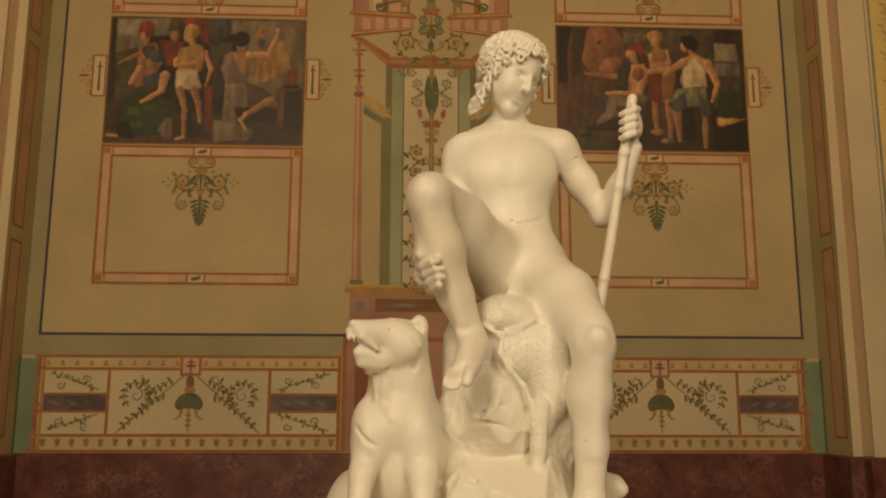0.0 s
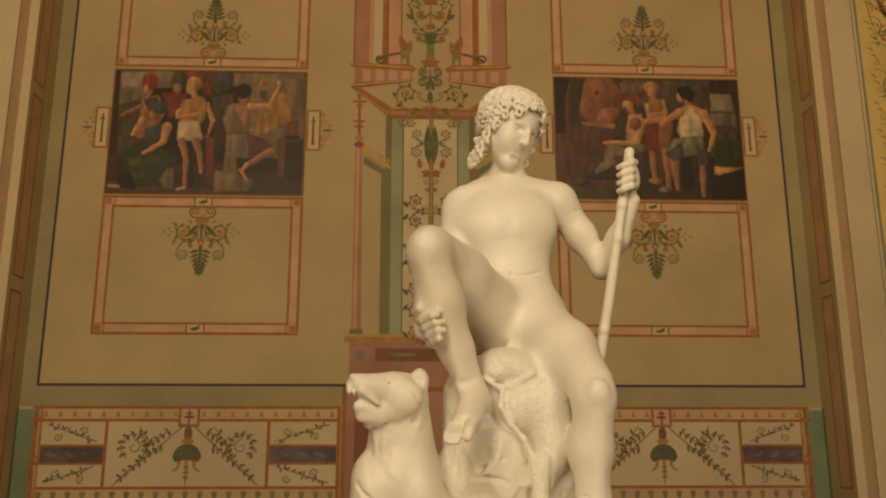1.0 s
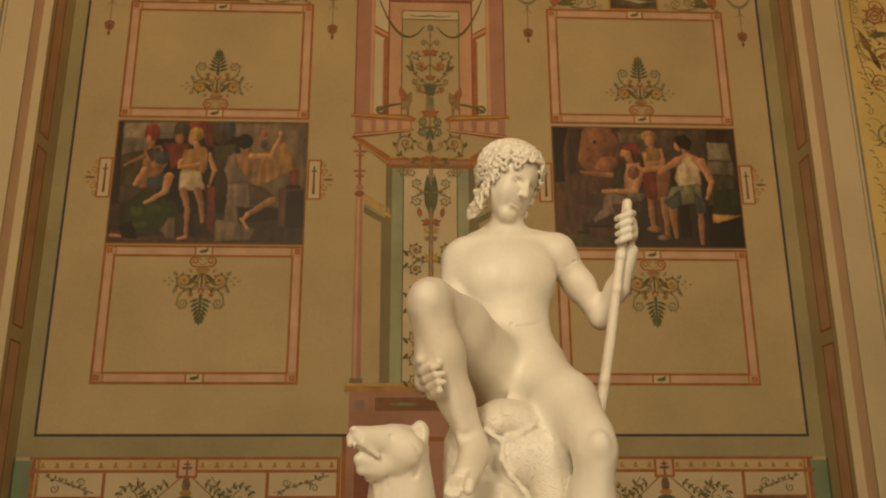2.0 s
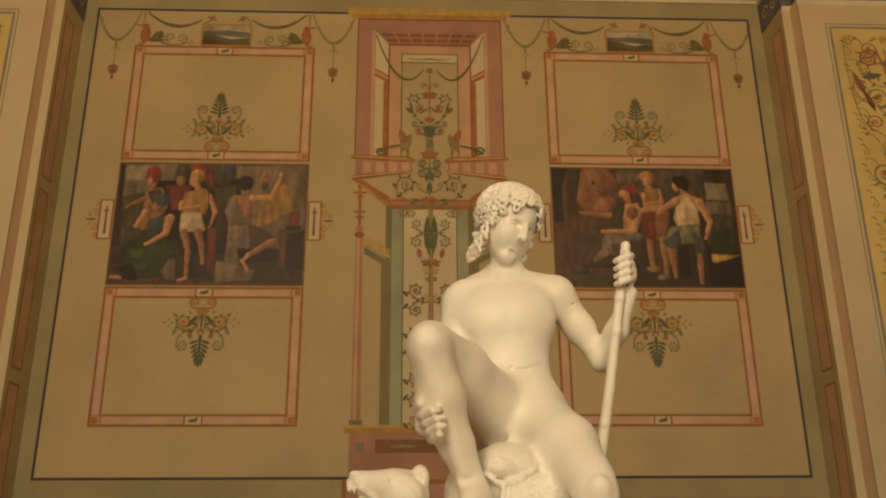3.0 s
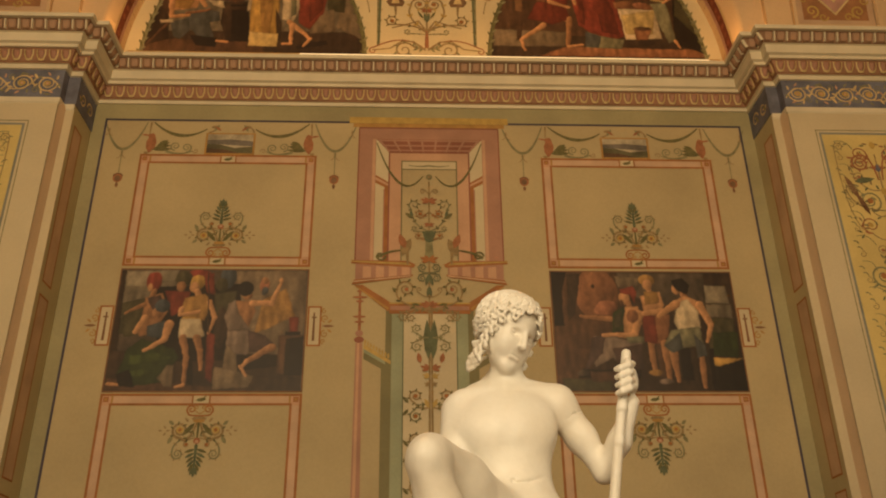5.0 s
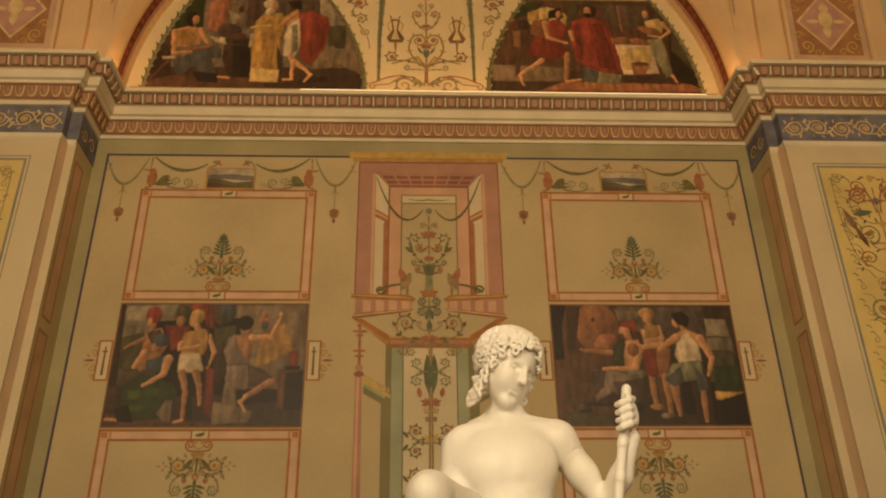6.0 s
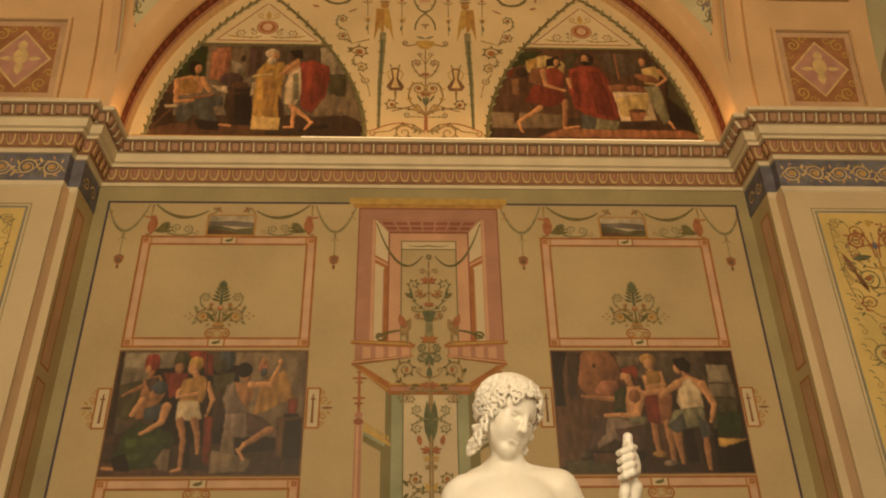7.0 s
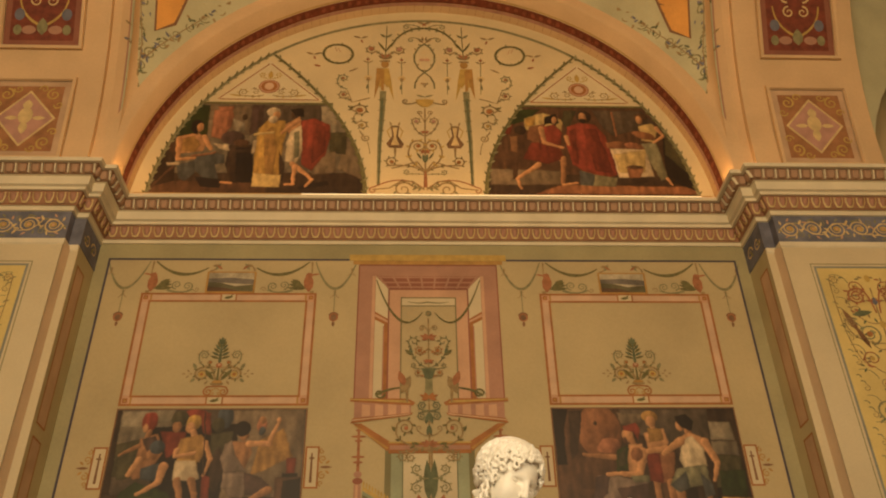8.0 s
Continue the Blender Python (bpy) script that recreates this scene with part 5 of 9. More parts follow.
def build_garlands():
    """The upper edge: swags, small landscapes, crested creatures as plain scrolls, pendants."""
    for cx in (-1.956, 1.988):
        gar = thing("painted_garland", "green painted swags with a small landscape and pendants", "garland", "garlands along the wall top")
        b = Brush(wall_map)
        z = 6.545
        b.rect("picture_edge", "ochre", cx - 0.245, cx + 0.245, 6.172, 6.425, 1)
        b.rect("picture", "p_white", cx - 0.225, cx + 0.225, 6.19, 6.41, 2)
        b.poly("picture_cloud", "p_grey", [(cx - 0.225, 6.30), (cx + 0.225, 6.27), (cx + 0.225, 6.33), (cx, 6.35), (cx - 0.225, 6.34)], 3)
        b.poly("picture_hill", "p_hill", [(cx - 0.225, 6.19), (cx + 0.225, 6.19), (cx + 0.225, 6.27), (cx + 0.05, 6.25), (cx - 0.1, 6.29), (cx - 0.225, 6.30)], 3)
        b.poly("picture_hill", "p_brown", [(cx - 0.225, 6.19), (cx + 0.1, 6.19), (cx - 0.05, 6.23), (cx - 0.225, 6.24)], 4)
        for s in (-1, 1):
            b.swag("swag", "leaf", (cx + s * 0.77, z), (cx + s * 0.24, 6.47), 0.115, 0.040, 1)
            b.arc("tendril", "scroll", (cx + s * 0.225, 6.43), (cx + s * 0.15, 6.50), 0.02, 0.02, 0.01, 1)
            b.disc("crest", "scroll", cx + s * 0.16, 6.495, 0.04, 0.018, 1)
            b.leaf("crest", "leaf_pale", cx + s * 0.17, 6.44, 90 + s * 30, 0.10, 0.03, 1)
            b.leaf("crest", "scroll_red", cx + s * 0.10, 6.45, 90 - s * 50, 0.08, 0.025, 1)
            # crested scroll on the frame's corner
            b.leaf("creature", "scroll_red", cx + s * 0.78, 6.18, 90 + s * 4, 0.24, 0.10, 1)
            b.disc("creature", "scroll_red", cx + s * 0.775, 6.38, 0.035, 0.03, 2)
            b.leaf("creature", "scroll_red", cx + s * 0.79, 6.385, 90 - s * 80, 0.09, 0.022, 1)
            for q in range(4):
                b.leaf("creature", "leaf", cx + s * (0.76 - 0.02 * q), 6.225 + 0.018 * q, 90 + s * (88 - 9 * q), 0.20 - 0.03 * q, 0.045, 2)
            b.rect("creature", "scroll", *sorted((cx + s * 0.79, cx + s * 0.83)), 6.17, 6.20, 1)
            b.arc("tail", "leaf_pale", (cx + s * 0.62, 6.21), (cx + s * 0.36, 6.21), s * -0.03, 0.03, 0.01, 1)
            b.spiral("tail", "leaf_pale", cx + s * 0.42, 6.250, 0.052, -90, -s * 1.6, 0.016, 1)
            b.spiral("tail", "leaf_pale", cx + s * 0.53, 6.265, 0.050, -90, s * 1.6, 0.015, 1)
            b.spiral("tail", "scroll", cx + s * 0.33, 6.215, 0.03, 180, -s * 1.2, 0.01, 1)
            b.ribbon("tendril", "scroll", [(cx + s * 0.80, 6.40), (cx + s * 0.795, z)], 0.012, 0.02, 1)
            # outer swag, ribbon and pendant
            m = cx + s * 1.04
            b.swag("swag", "leaf_pale", (cx + s * 0.83, z), (cx + s * 1.24, z - 0.02), 0.31, 0.034, 1)
            for k in (-1, 1):
                b.arc("bow", "scroll", (m + 0.01 * k, 6.20), (m + 0.045 * k, 6.12), 0.02 * k, 0.01, 0.006, 1)
                b.arc("bow", "scroll", (cx + s * 1.2, 6.47), (cx + s * 1.2 + 0.04 * k, 6.38), 0.02 * k, 0.012, 0.006, 1)
            b.ribbon("string", "leaf_pale", [(m, 6.24), (m, 5.95)], 0.01, 0.008, 1)
            b.disc("pendant", "scroll_red", m, 5.90, 0.046, 0.052, 2)
            b.disc("pendant", "p_tan", m, 5.895, 0.028, 0.032, 3)
            b.ring("pendant", "brown", m, 5.90, 0.048, 0.014, 2, 20, 160, 8)
            b.leaf("pendant", "brown", m, 5.85, -90, 0.06, 0.03, 2)
        b.finish(gar)


def build_portico():
    por = thing("painted_portico", "painted rose portico with balcony and a slender candelabrum ornament", "painted portico")
    b = Brush(wall_map)
    c = 0.014

    def sym(nm, mat, pts, lvl):
        b.poly(nm, mat, [(c + u, v) for u, v in pts], lvl)
        b.poly(nm, mat, [(c - u, v) for u, v in reversed(pts)], lvl)

    def symrect(nm, mat, u0, u1, v0, v1, lvl):
        sym(nm, mat, [(u0, v0), (u1, v0), (u1, v1), (u0, v1)], lvl)
    # top
    b.rect("cornice", "gold", c - 0.80, c + 0.80, 6.56, 6.635, 4)
    b.rect("cornice", "ochre", c - 0.76, c + 0.76, 6.515, 6.56, 2)
    b.rect("lintel", "rose", c - 0.70, c + 0.70, 6.375, 6.52, 1)
    b.rect("lintel_line", "rose_dark", c - 0.70, c + 0.70, 6.50, 6.515, 3)
    symrect("jamb", "rose", 0.525, 0.70, 5.025, 6.375, 1)
    symrect("jamb_line", "rose_dark", 0.69, 0.703, 5.025, 6.5, 2)
    symrect("jamb_light", "pink", 0.53, 0.56, 5.025, 6.375, 2)
    # opening in painted perspective
    b.poly("ceiling_field", "rose_dark", [(c - 0.525, 6.375), (c + 0.525, 6.375), (c + 0.40, 6.225), (c - 0.40, 6.225)], 1)
    for k in range(8):
        t = k / 7 * 2 - 1
        b.ribbon("ceiling_rib", "rose", [(c + t * 0.50, 6.372), (c + t * 0.395, 6.228)], 0.022, 0.016, 2)
    for v, w in ((6.36, 0.02), (6.30, 0.018), (6.245, 0.016)):
        b.rect("ceiling_rib", "rose", c - 0.40 - (v - 6.225) * 0.8, c + 0.40 + (v - 6.225) * 0.8, v - w / 2, v + w / 2, 2)
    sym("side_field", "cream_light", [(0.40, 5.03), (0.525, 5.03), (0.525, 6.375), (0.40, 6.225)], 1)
    sym("side_beam", "terracotta", [(0.40, 5.80), (0.525, 5.87), (0.525, 5.96), (0.40, 5.88)], 2)
    sym("side_beam", "pink", [(0.40, 5.835), (0.525, 5.905), (0.525, 5.935), (0.40, 5.86)], 3)
    sym("side_post", "terracotta", [(0.40, 5.03), (0.435, 5.03), (0.435, 5.82), (0.40, 5.80)], 2)
    sym("side_post", "rose", [(0.435, 5.03), (0.445, 5.03), (0.445, 5.80), (0.435, 5.80)], 3)
    sym("inner_frame", "pink", [(0.27, 5.03), (0.40, 5.03), (0.40, 6.225), (0.27, 6.225)], 1)
    b.rect("inner_frame", "pink", c - 0.27, c + 0.27, 6.12, 6.225, 1)
    b.rect("inner_frame_line", "rose_dark", c - 0.40, c + 0.40, 6.21, 6.225, 3)
    symrect("inner_frame_line", "rose_dark", 0.385, 0.40, 5.03, 6.21, 3)
    b.outline("tablet_line", "olive", c - 0.275, c + 0.275, 6.02, 6.125, 0.012, 2)
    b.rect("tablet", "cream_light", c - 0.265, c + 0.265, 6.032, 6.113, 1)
    symrect("tablet_line", "olive", 0.262, 0.275, 5.03, 6.02, 2)
    for s in (-1, 1):
        b.arc("tablet_mark", "leaf_pale", (c, 6.07), (c + s * 0.2, 6.072), s * 0.012, 0.018, 0.006, 3)
        b.swag("swag", "leaf", (c + s * 0.52, 6.33), (c + s * 0.06, 5.95), 0.27, 0.028, 4)
    # balcony
    for s in (-1, 1):
        def q(u, v):
            return (c + s * u, v)
        b.poly("balcony", "rose", [q(0.69, 4.83), q(0.17, 4.885), q(0.17, 4.97), q(0.69, 5.0)], 5)
        for u in (0.62, 0.50, 0.38, 0.26):
            b.poly("balcony_panel", "pink", [q(u, 4.85), q(u - 0.075, 4.86), q(u - 0.075, 4.965), q(u, 4.975)], 6)
        b.poly("balcony_rail", "terracotta", [q(0.73, 5.0), q(0.15, 4.96), q(0.13, 4.99), q(0.2, 5.03), q(0.73, 5.035)], 6)
        b.poly("balcony_rail", "gold", [q(0.73, 5.018), q(0.17, 4.985), q(0.2, 5.01), q(0.73, 5.028)], 7)
        b.poly("balcony_foot", "terracotta", [q(0.72, 4.785), q(0.17, 4.865), q(0.15, 4.89), q(0.70, 4.835)], 6)
        b.poly("balcony_foot", "pink_pale", [q(0.71, 4.81), q(0.17, 4.872), q(0.17, 4.882), q(0.70, 4.822)], 7)
        # slanting beams below
        b.poly("beam", "terracotta", [q(0.70, 4.785), q(0.62, 4.785), q(0.34, 4.60), q(0.38, 4.52)], 5)
        b.poly("beam", "ochre", [q(0.685, 4.765), q(0.665, 4.765), q(0.37, 4.555), q(0.385, 4.535)], 6)
        # plain green scroll creature on the rail
        b.arc("creature", "leaf", q(0.50, 5.06), q(0.24, 5.14), s * 0.02, 0.03, 0.014, 7)
        b.leaf("creature", "scroll", *q(0.26, 5.08), 90 + s * 25, 0.2, 0.09, 7)
        b.leaf("creature", "scroll_red", *q(0.23, 5.16), 90 - s * 20, 0.16, 0.07, 8)
        b.spiral("creature", "leaf", *q(0.46, 5.08), 0.05, 0, s * 1.3, 0.02, 7)
        b.ribbon("creature", "scroll", [q(0.21, 5.12), q(0.205, 4.99)], 0.03, 0.02, 8)
        # lower column with a spindle
        b.poly("column", "rose", [q(0.665, 2.60), q(0.585, 2.60), q(0.605, 4.22), q(0.665, 4.22)], 3)
        b.poly("column_light", "pink", [q(0.652, 2.60), q(0.625, 2.60), q(0.630, 4.22), q(0.652, 4.22)], 4)
        b.rect("column_foot", "olive", *sorted((c + s * 0.68, c + s * 0.57)), 2.555, 2.60, 4)
        b.disc("column_cap", "rose_dark", *q(0.635, 4.25), 0.045, 0.03, 4)
        b.disc("column_cap", "rose", *q(0.635, 4.31), 0.036, 0.03, 5)
        b.ribbon("spindle", "scroll_red", [q(0.635, 4.33), q(0.637, 4.55), q(0.64, 4.785)], 0.028, 0.02, 4)
        for v, w in ((4.42, 0.045), (4.47, 0.06), (4.62, 0.035), (4.66, 0.07), (4.72, 0.03)):
            b.disc("spindle", "scroll_red", *q(0.638, v), w, 0.012, 5, 10)
        # receding side wall with a crest
        b.poly("crest", "gold", [q(0.59, 4.165), q(0.35, 4.02), q(0.35, 4.055), q(0.59, 4.21)], 4)
        for k in range(9):
            u = 0.58 - k * 0.026
            b.leaf("crest", "gold", *q(u, 4.20 - (0.58 - u) * 0.62), 90, 0.055, 0.02, 4)
        b.poly("side_frame", "olive", [q(0.59, 4.165), q(0.40, 4.05), q(0.395, 2.56), q(0.43, 2.56), q(0.435, 3.98), q(0.59, 4.07)], 3)
        b.poly("side_frame_light", "grey_green", [q(0.59, 4.165), q(0.40, 4.05), q(0.40, 4.02), q(0.59, 4.13)], 4)
        b.rect("green_strip", "grey_green", *sorted((c + s * 0.245, c + s * 0.345)), 2.56, 4.53, 2)
        b.rect("olive_strip", "olive", *sorted((c + s * 0.345, c + s * 0.40)), 2.56, 4.55, 2)
        b.rect("green_edge", "teal", *sorted((c + s * 0.237, c + s * 0.246)), 2.56, 4.53, 3)
    b.rect("beam", "terracotta", c - 0.37, c + 0.37, 4.50, 4.60, 5)
    b.rect("beam_light", "rose", c - 0.36, c + 0.36, 4.535, 4.575, 6)
    b.rect("beam_line", "gold", c - 0.37, c + 0.37, 4.595, 4.61, 7)
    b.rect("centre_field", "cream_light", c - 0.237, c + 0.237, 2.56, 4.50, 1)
    # foot of the portico
    b.rect("plinth_top", "gold", c - 0.735, c + 0.735, 2.535, 2.56, 6)
    b.rect("plinth_top", "ochre", c - 0.72, c + 0.72, 2.49, 2.535, 6)
    b.rect("plinth", "rose", c - 0.675, c + 0.675, 2.10, 2.49, 5)
    b.rect("plinth_panel", "brown", c - 0.46, c + 0.46, 2.33, 2.44, 6)
    b.rect("plinth_lower", "rose", c - 0.715, c + 0.715, 1.18, 2.10, 5)
    b.rect("plinth_line", "terracotta", c - 0.725, c + 0.725, 2.08, 2.12, 6)
    for s in (-1, 1):
        b.rect("plinth_mark", "mauve_mark", *sorted((c + s * 0.55, c + s * 0.63)), 2.34, 2.42, 6)
        b.rect("plinth_post", "terracotta", *sorted((c + s * 0.69, c + s * 0.725)), 1.18, 2.08, 7)
        b.rect("plinth_panel", "rose_dark", *sorted((c + s * 0.20, c + s * 0.62)), 1.35, 1.90, 6)
        b.leaf("plinth_mark", "leaf_pale", c + s * 0.1, 2.385, 90 - s * 90, 0.25, 0.03, 7)
    # candelabrum: upper and lower part
    tw = Twin(b, c - 0.004)
    tw.disc("rosette", "leaf_pale", (0.002, 5.935), 0.031, 0.031, 10)
    tw.disc("rosette", "scroll", (0.002, 5.935), 0.015, 0.015, 11)
    tw.ribbon("stem", "scroll", [(0.0, 5.885), (0.0, 5.331)], 0.015, 0.015, 8)
    tw.volute("scroll", (0.004, 5.727), (0.024, 5.792), (0.059, 5.773), 0.028, 90, -1.20, 0.009, 9, "")
    tw.leaf("knob", "scroll_red", (0.0, 5.66), 20, 0.087, 0.030, 10)
    tw.leaf("knob", "scroll_red", (0.0, 5.66), 50, 0.065, 0.030, 10)
    tw.leaf("knob", "scroll_red", (0.0, 5.66), -15, 0.070, 0.030, 10)
    tw.volute("scroll", (0.004, 5.549), (0.071, 5.477), (0.087, 5.531), 0.045, 200, 1.70, 0.013, 9, "terracotta")
    tw.disc("bloom", "terracotta", (0.087, 5.526), 0.019, 0.019, 10)
    tw.volute("leaf_pale", (0.004, 5.341), (0.157, 5.393), (0.141, 5.625), 0.057, -60, 1.25, 0.013, 9, "leaf")
    tw.leaf("leaf", "leaf", (0.147, 5.478), 35, 0.099, 0.039, 9)
    tw.leaf("leaf", "teal", (0.158, 5.497), 70, 0.065, 0.030, 9)
    tw.leaf("knob", "scroll_red", (0.0, 5.403), 20, 0.056, 0.019, 10)
    tw.leaf("knob", "scroll_red", (0.0, 5.403), 50, 0.042, 0.019, 10)
    tw.leaf("knob", "scroll_red", (0.0, 5.403), -15, 0.045, 0.019, 10)
    tw.volute("leaf_pale", (0.017, 5.331), (0.092, 5.332), (0.14, 5.369), 0.026, -90, 1.20, 0.009, 9, "leaf")
    tw.poly("cup", "teal", [(0.0, 5.341), (0.067, 5.337), (0.036, 5.236), (0.0, 5.221)], 10)
    tw.poly("cup", "leaf_pale", [(0.0, 5.221), (0.032, 5.231), (0.04, 5.066), (0.0, 5.047)], 10)
    tw.volute("scroll", (0.024, 5.26), (0.049, 5.248), (0.101, 5.291), 0.032, 220, 1.50, 0.009, 9, "terracotta")
    tw.disc("bloom", "terracotta", (0.101, 5.291), 0.013, 0.013, 10)
    tw.leaf("knob", "terracotta", (0.0, 5.033), 20, 0.093, 0.032, 10)
    tw.leaf("knob", "terracotta", (0.0, 5.033), 50, 0.070, 0.032, 10)
    tw.leaf("knob", "terracotta", (0.0, 5.033), -15, 0.074, 0.032, 10)
    tw.ribbon("stem", "scroll", [(0.0, 5.047), (0.0, 4.545)], 0.017, 0.015, 8)
    tw.volute("teal", (0.004, 4.896), (0.038, 4.904), (0.063, 4.959), 0.040, -60, 1.60, 0.011, 9, "leaf_pale")
    tw.volute("teal", (0.004, 4.913), (0.038, 4.904), (0.067, 4.853), 0.038, 60, -1.60, 0.010, 9, "leaf_pale")
    tw.leaf("leaf", "teal", (0.0, 4.896), -75, 0.126, 0.042, 10)
    tw.leaf("leaf", "teal", (0.0, 4.77), -80, 0.104, 0.033, 10)
    tw.volute("scroll", (0.004, 4.669), (0.048, 4.658), (0.09, 4.737), 0.029, -70, 1.10, 0.008, 9, "")
    tw.volute("scroll", (0.004, 4.534), (0.338, 4.592), (0.215, 4.745), 0.084, -10, 1.65, 0.017, 9, "leaf")
    tw.disc("bloom", "scroll_red", (0.209, 4.738), 0.019, 0.019, 10)
    tw.leaf("knob", "scroll_red", (0.0, 4.579), 20, 0.083, 0.028, 10)
    tw.leaf("knob", "scroll_red", (0.0, 4.579), 50, 0.062, 0.028, 10)
    tw.leaf("knob", "scroll_red", (0.0, 4.579), -15, 0.066, 0.028, 10)
    tw.volute("scroll", (0.004, 4.512), (0.11, 4.568), (0.233, 4.469), 0.050, 120, -1.60, 0.012, 9, "leaf_pale")
    tw.leaf("leaf", "leaf", (0.309, 4.705), 60, 0.063, 0.025, 9)
    tw.leaf("leaf", "leaf", (0.089, 4.579), 20, 0.062, 0.025, 9)
    tw = Twin(b, c + 0.006)
    tw.ribbon("stem", "scroll", [(0.01, 4.618), (0.014, 2.488)], 0.018, 0.018, 8)
    tw.volute("scroll", (0.015, 4.554), (0.126, 4.556), (0.176, 4.462), 0.045, 120, -1.50, 0.013, 9, "leaf_pale")
    tw.leaf("cone", "teal", (0.02, 4.065), 88, 0.378, 0.075, 9)
    tw.volute("leaf_pale", (0.02, 4.269), (0.085, 4.259), (0.125, 4.355), 0.045, -100, 1.60, 0.011, 9, "leaf_pale")
    tw.volute("leaf_pale", (0.02, 4.269), (0.085, 4.28), (0.125, 4.187), 0.050, 100, -1.60, 0.011, 9, "leaf_pale")
    tw.leaf("knob", "scroll_red", (0.015, 3.977), 20, 0.084, 0.029, 10)
    tw.leaf("knob", "scroll_red", (0.015, 3.977), 50, 0.063, 0.029, 10)
    tw.leaf("knob", "scroll_red", (0.015, 3.977), -15, 0.068, 0.029, 10)
    tw.leaf("knob", "gold", (0.015, 3.905), 20, 0.064, 0.022, 10)
    tw.leaf("knob", "gold", (0.015, 3.905), 50, 0.048, 0.022, 10)
    tw.leaf("knob", "gold", (0.015, 3.905), -15, 0.052, 0.022, 10)
    tw.leaf("knob", "scroll", (0.015, 3.832), 20, 0.049, 0.017, 10)
    tw.leaf("knob", "scroll", (0.015, 3.832), 50, 0.037, 0.017, 10)
    tw.leaf("knob", "scroll", (0.015, 3.832), -15, 0.040, 0.017, 10)
    tw.leaf("leaf", "scroll_red", (0.094, 4.03), 80, 0.099, 0.045, 10)
    tw.volute("scroll", (0.02, 3.628), (0.113, 3.609), (0.133, 3.732), 0.059, -80, 1.75, 0.014, 9, "leaf")
    tw.disc("bloom", "terracotta", (0.133, 3.732), 0.018, 0.018, 10)
    tw.leaf("leaf", "leaf", (0.197, 3.671), 50, 0.074, 0.030, 9)
    tw.leaf("knob", "gold", (0.015, 3.628), 50, 0.069, 0.025, 10)
    tw.volute("leaf_pale", (0.02, 3.653), (0.113, 3.675), (0.133, 3.553), 0.054, 80, -1.75, 0.014, 9, "leaf")
    tw.disc("bloom", "terracotta", (0.133, 3.553), 0.018, 0.018, 10)
    tw.leaf("leaf", "leaf", (0.197, 3.615), -50, 0.074, 0.030, 9)
    tw.leaf("knob", "gold", (0.015, 3.653), 50, 0.069, 0.025, 10)
    tw.volute("scroll", (0.02, 3.249), (0.112, 3.231), (0.132, 3.351), 0.059, -80, 1.75, 0.014, 9, "leaf")
    tw.disc("bloom", "terracotta", (0.132, 3.351), 0.018, 0.018, 10)
    tw.leaf("leaf", "leaf", (0.196, 3.292), 50, 0.073, 0.029, 9)
    tw.leaf("knob", "gold", (0.015, 3.249), 50, 0.068, 0.024, 10)
    tw.volute("leaf_pale", (0.02, 3.249), (0.112, 3.271), (0.132, 3.151), 0.059, 80, -1.75, 0.014, 9, "leaf")
    tw.disc("bloom", "terracotta", (0.132, 3.151), 0.018, 0.018, 10)
    tw.leaf("leaf", "leaf", (0.195, 3.212), -50, 0.073, 0.029, 9)
    tw.leaf("knob", "gold", (0.015, 3.249), 50, 0.068, 0.024, 10)
    tw.volute("scroll", (0.019, 2.853), (0.111, 2.834), (0.131, 2.953), 0.058, -80, 1.75, 0.014, 9, "leaf")
    tw.disc("bloom", "terracotta", (0.131, 2.953), 0.017, 0.017, 10)
    tw.leaf("leaf", "leaf", (0.194, 2.894), 50, 0.073, 0.029, 9)
    tw.leaf("knob", "gold", (0.015, 2.853), 50, 0.068, 0.024, 10)
    tw.volute("leaf_pale", (0.019, 2.853), (0.111, 2.874), (0.13, 2.756), 0.058, 80, -1.75, 0.014, 9, "leaf")
    tw.disc("bloom", "terracotta", (0.13, 2.756), 0.017, 0.017, 10)
    tw.leaf("leaf", "leaf", (0.193, 2.816), -50, 0.073, 0.029, 9)
    tw.leaf("knob", "gold", (0.015, 2.853), 50, 0.068, 0.024, 10)
    tw.volute("scroll", (0.019, 2.488), (0.11, 2.47), (0.13, 2.586), 0.053, -80, 1.75, 0.013, 9, "leaf")
    tw.disc("bloom", "terracotta", (0.13, 2.586), 0.017, 0.017, 10)
    tw.leaf("leaf", "leaf", (0.192, 2.528), 50, 0.072, 0.029, 9)
    tw.leaf("knob", "gold", (0.014, 2.488), 50, 0.067, 0.024, 10)
    b.finish(por)


M["mauve_mark"] = material("mauve_grey_paint", (0.30, 0.24, 0.20), 0.8, 0.1, 5, 60, 0.03)


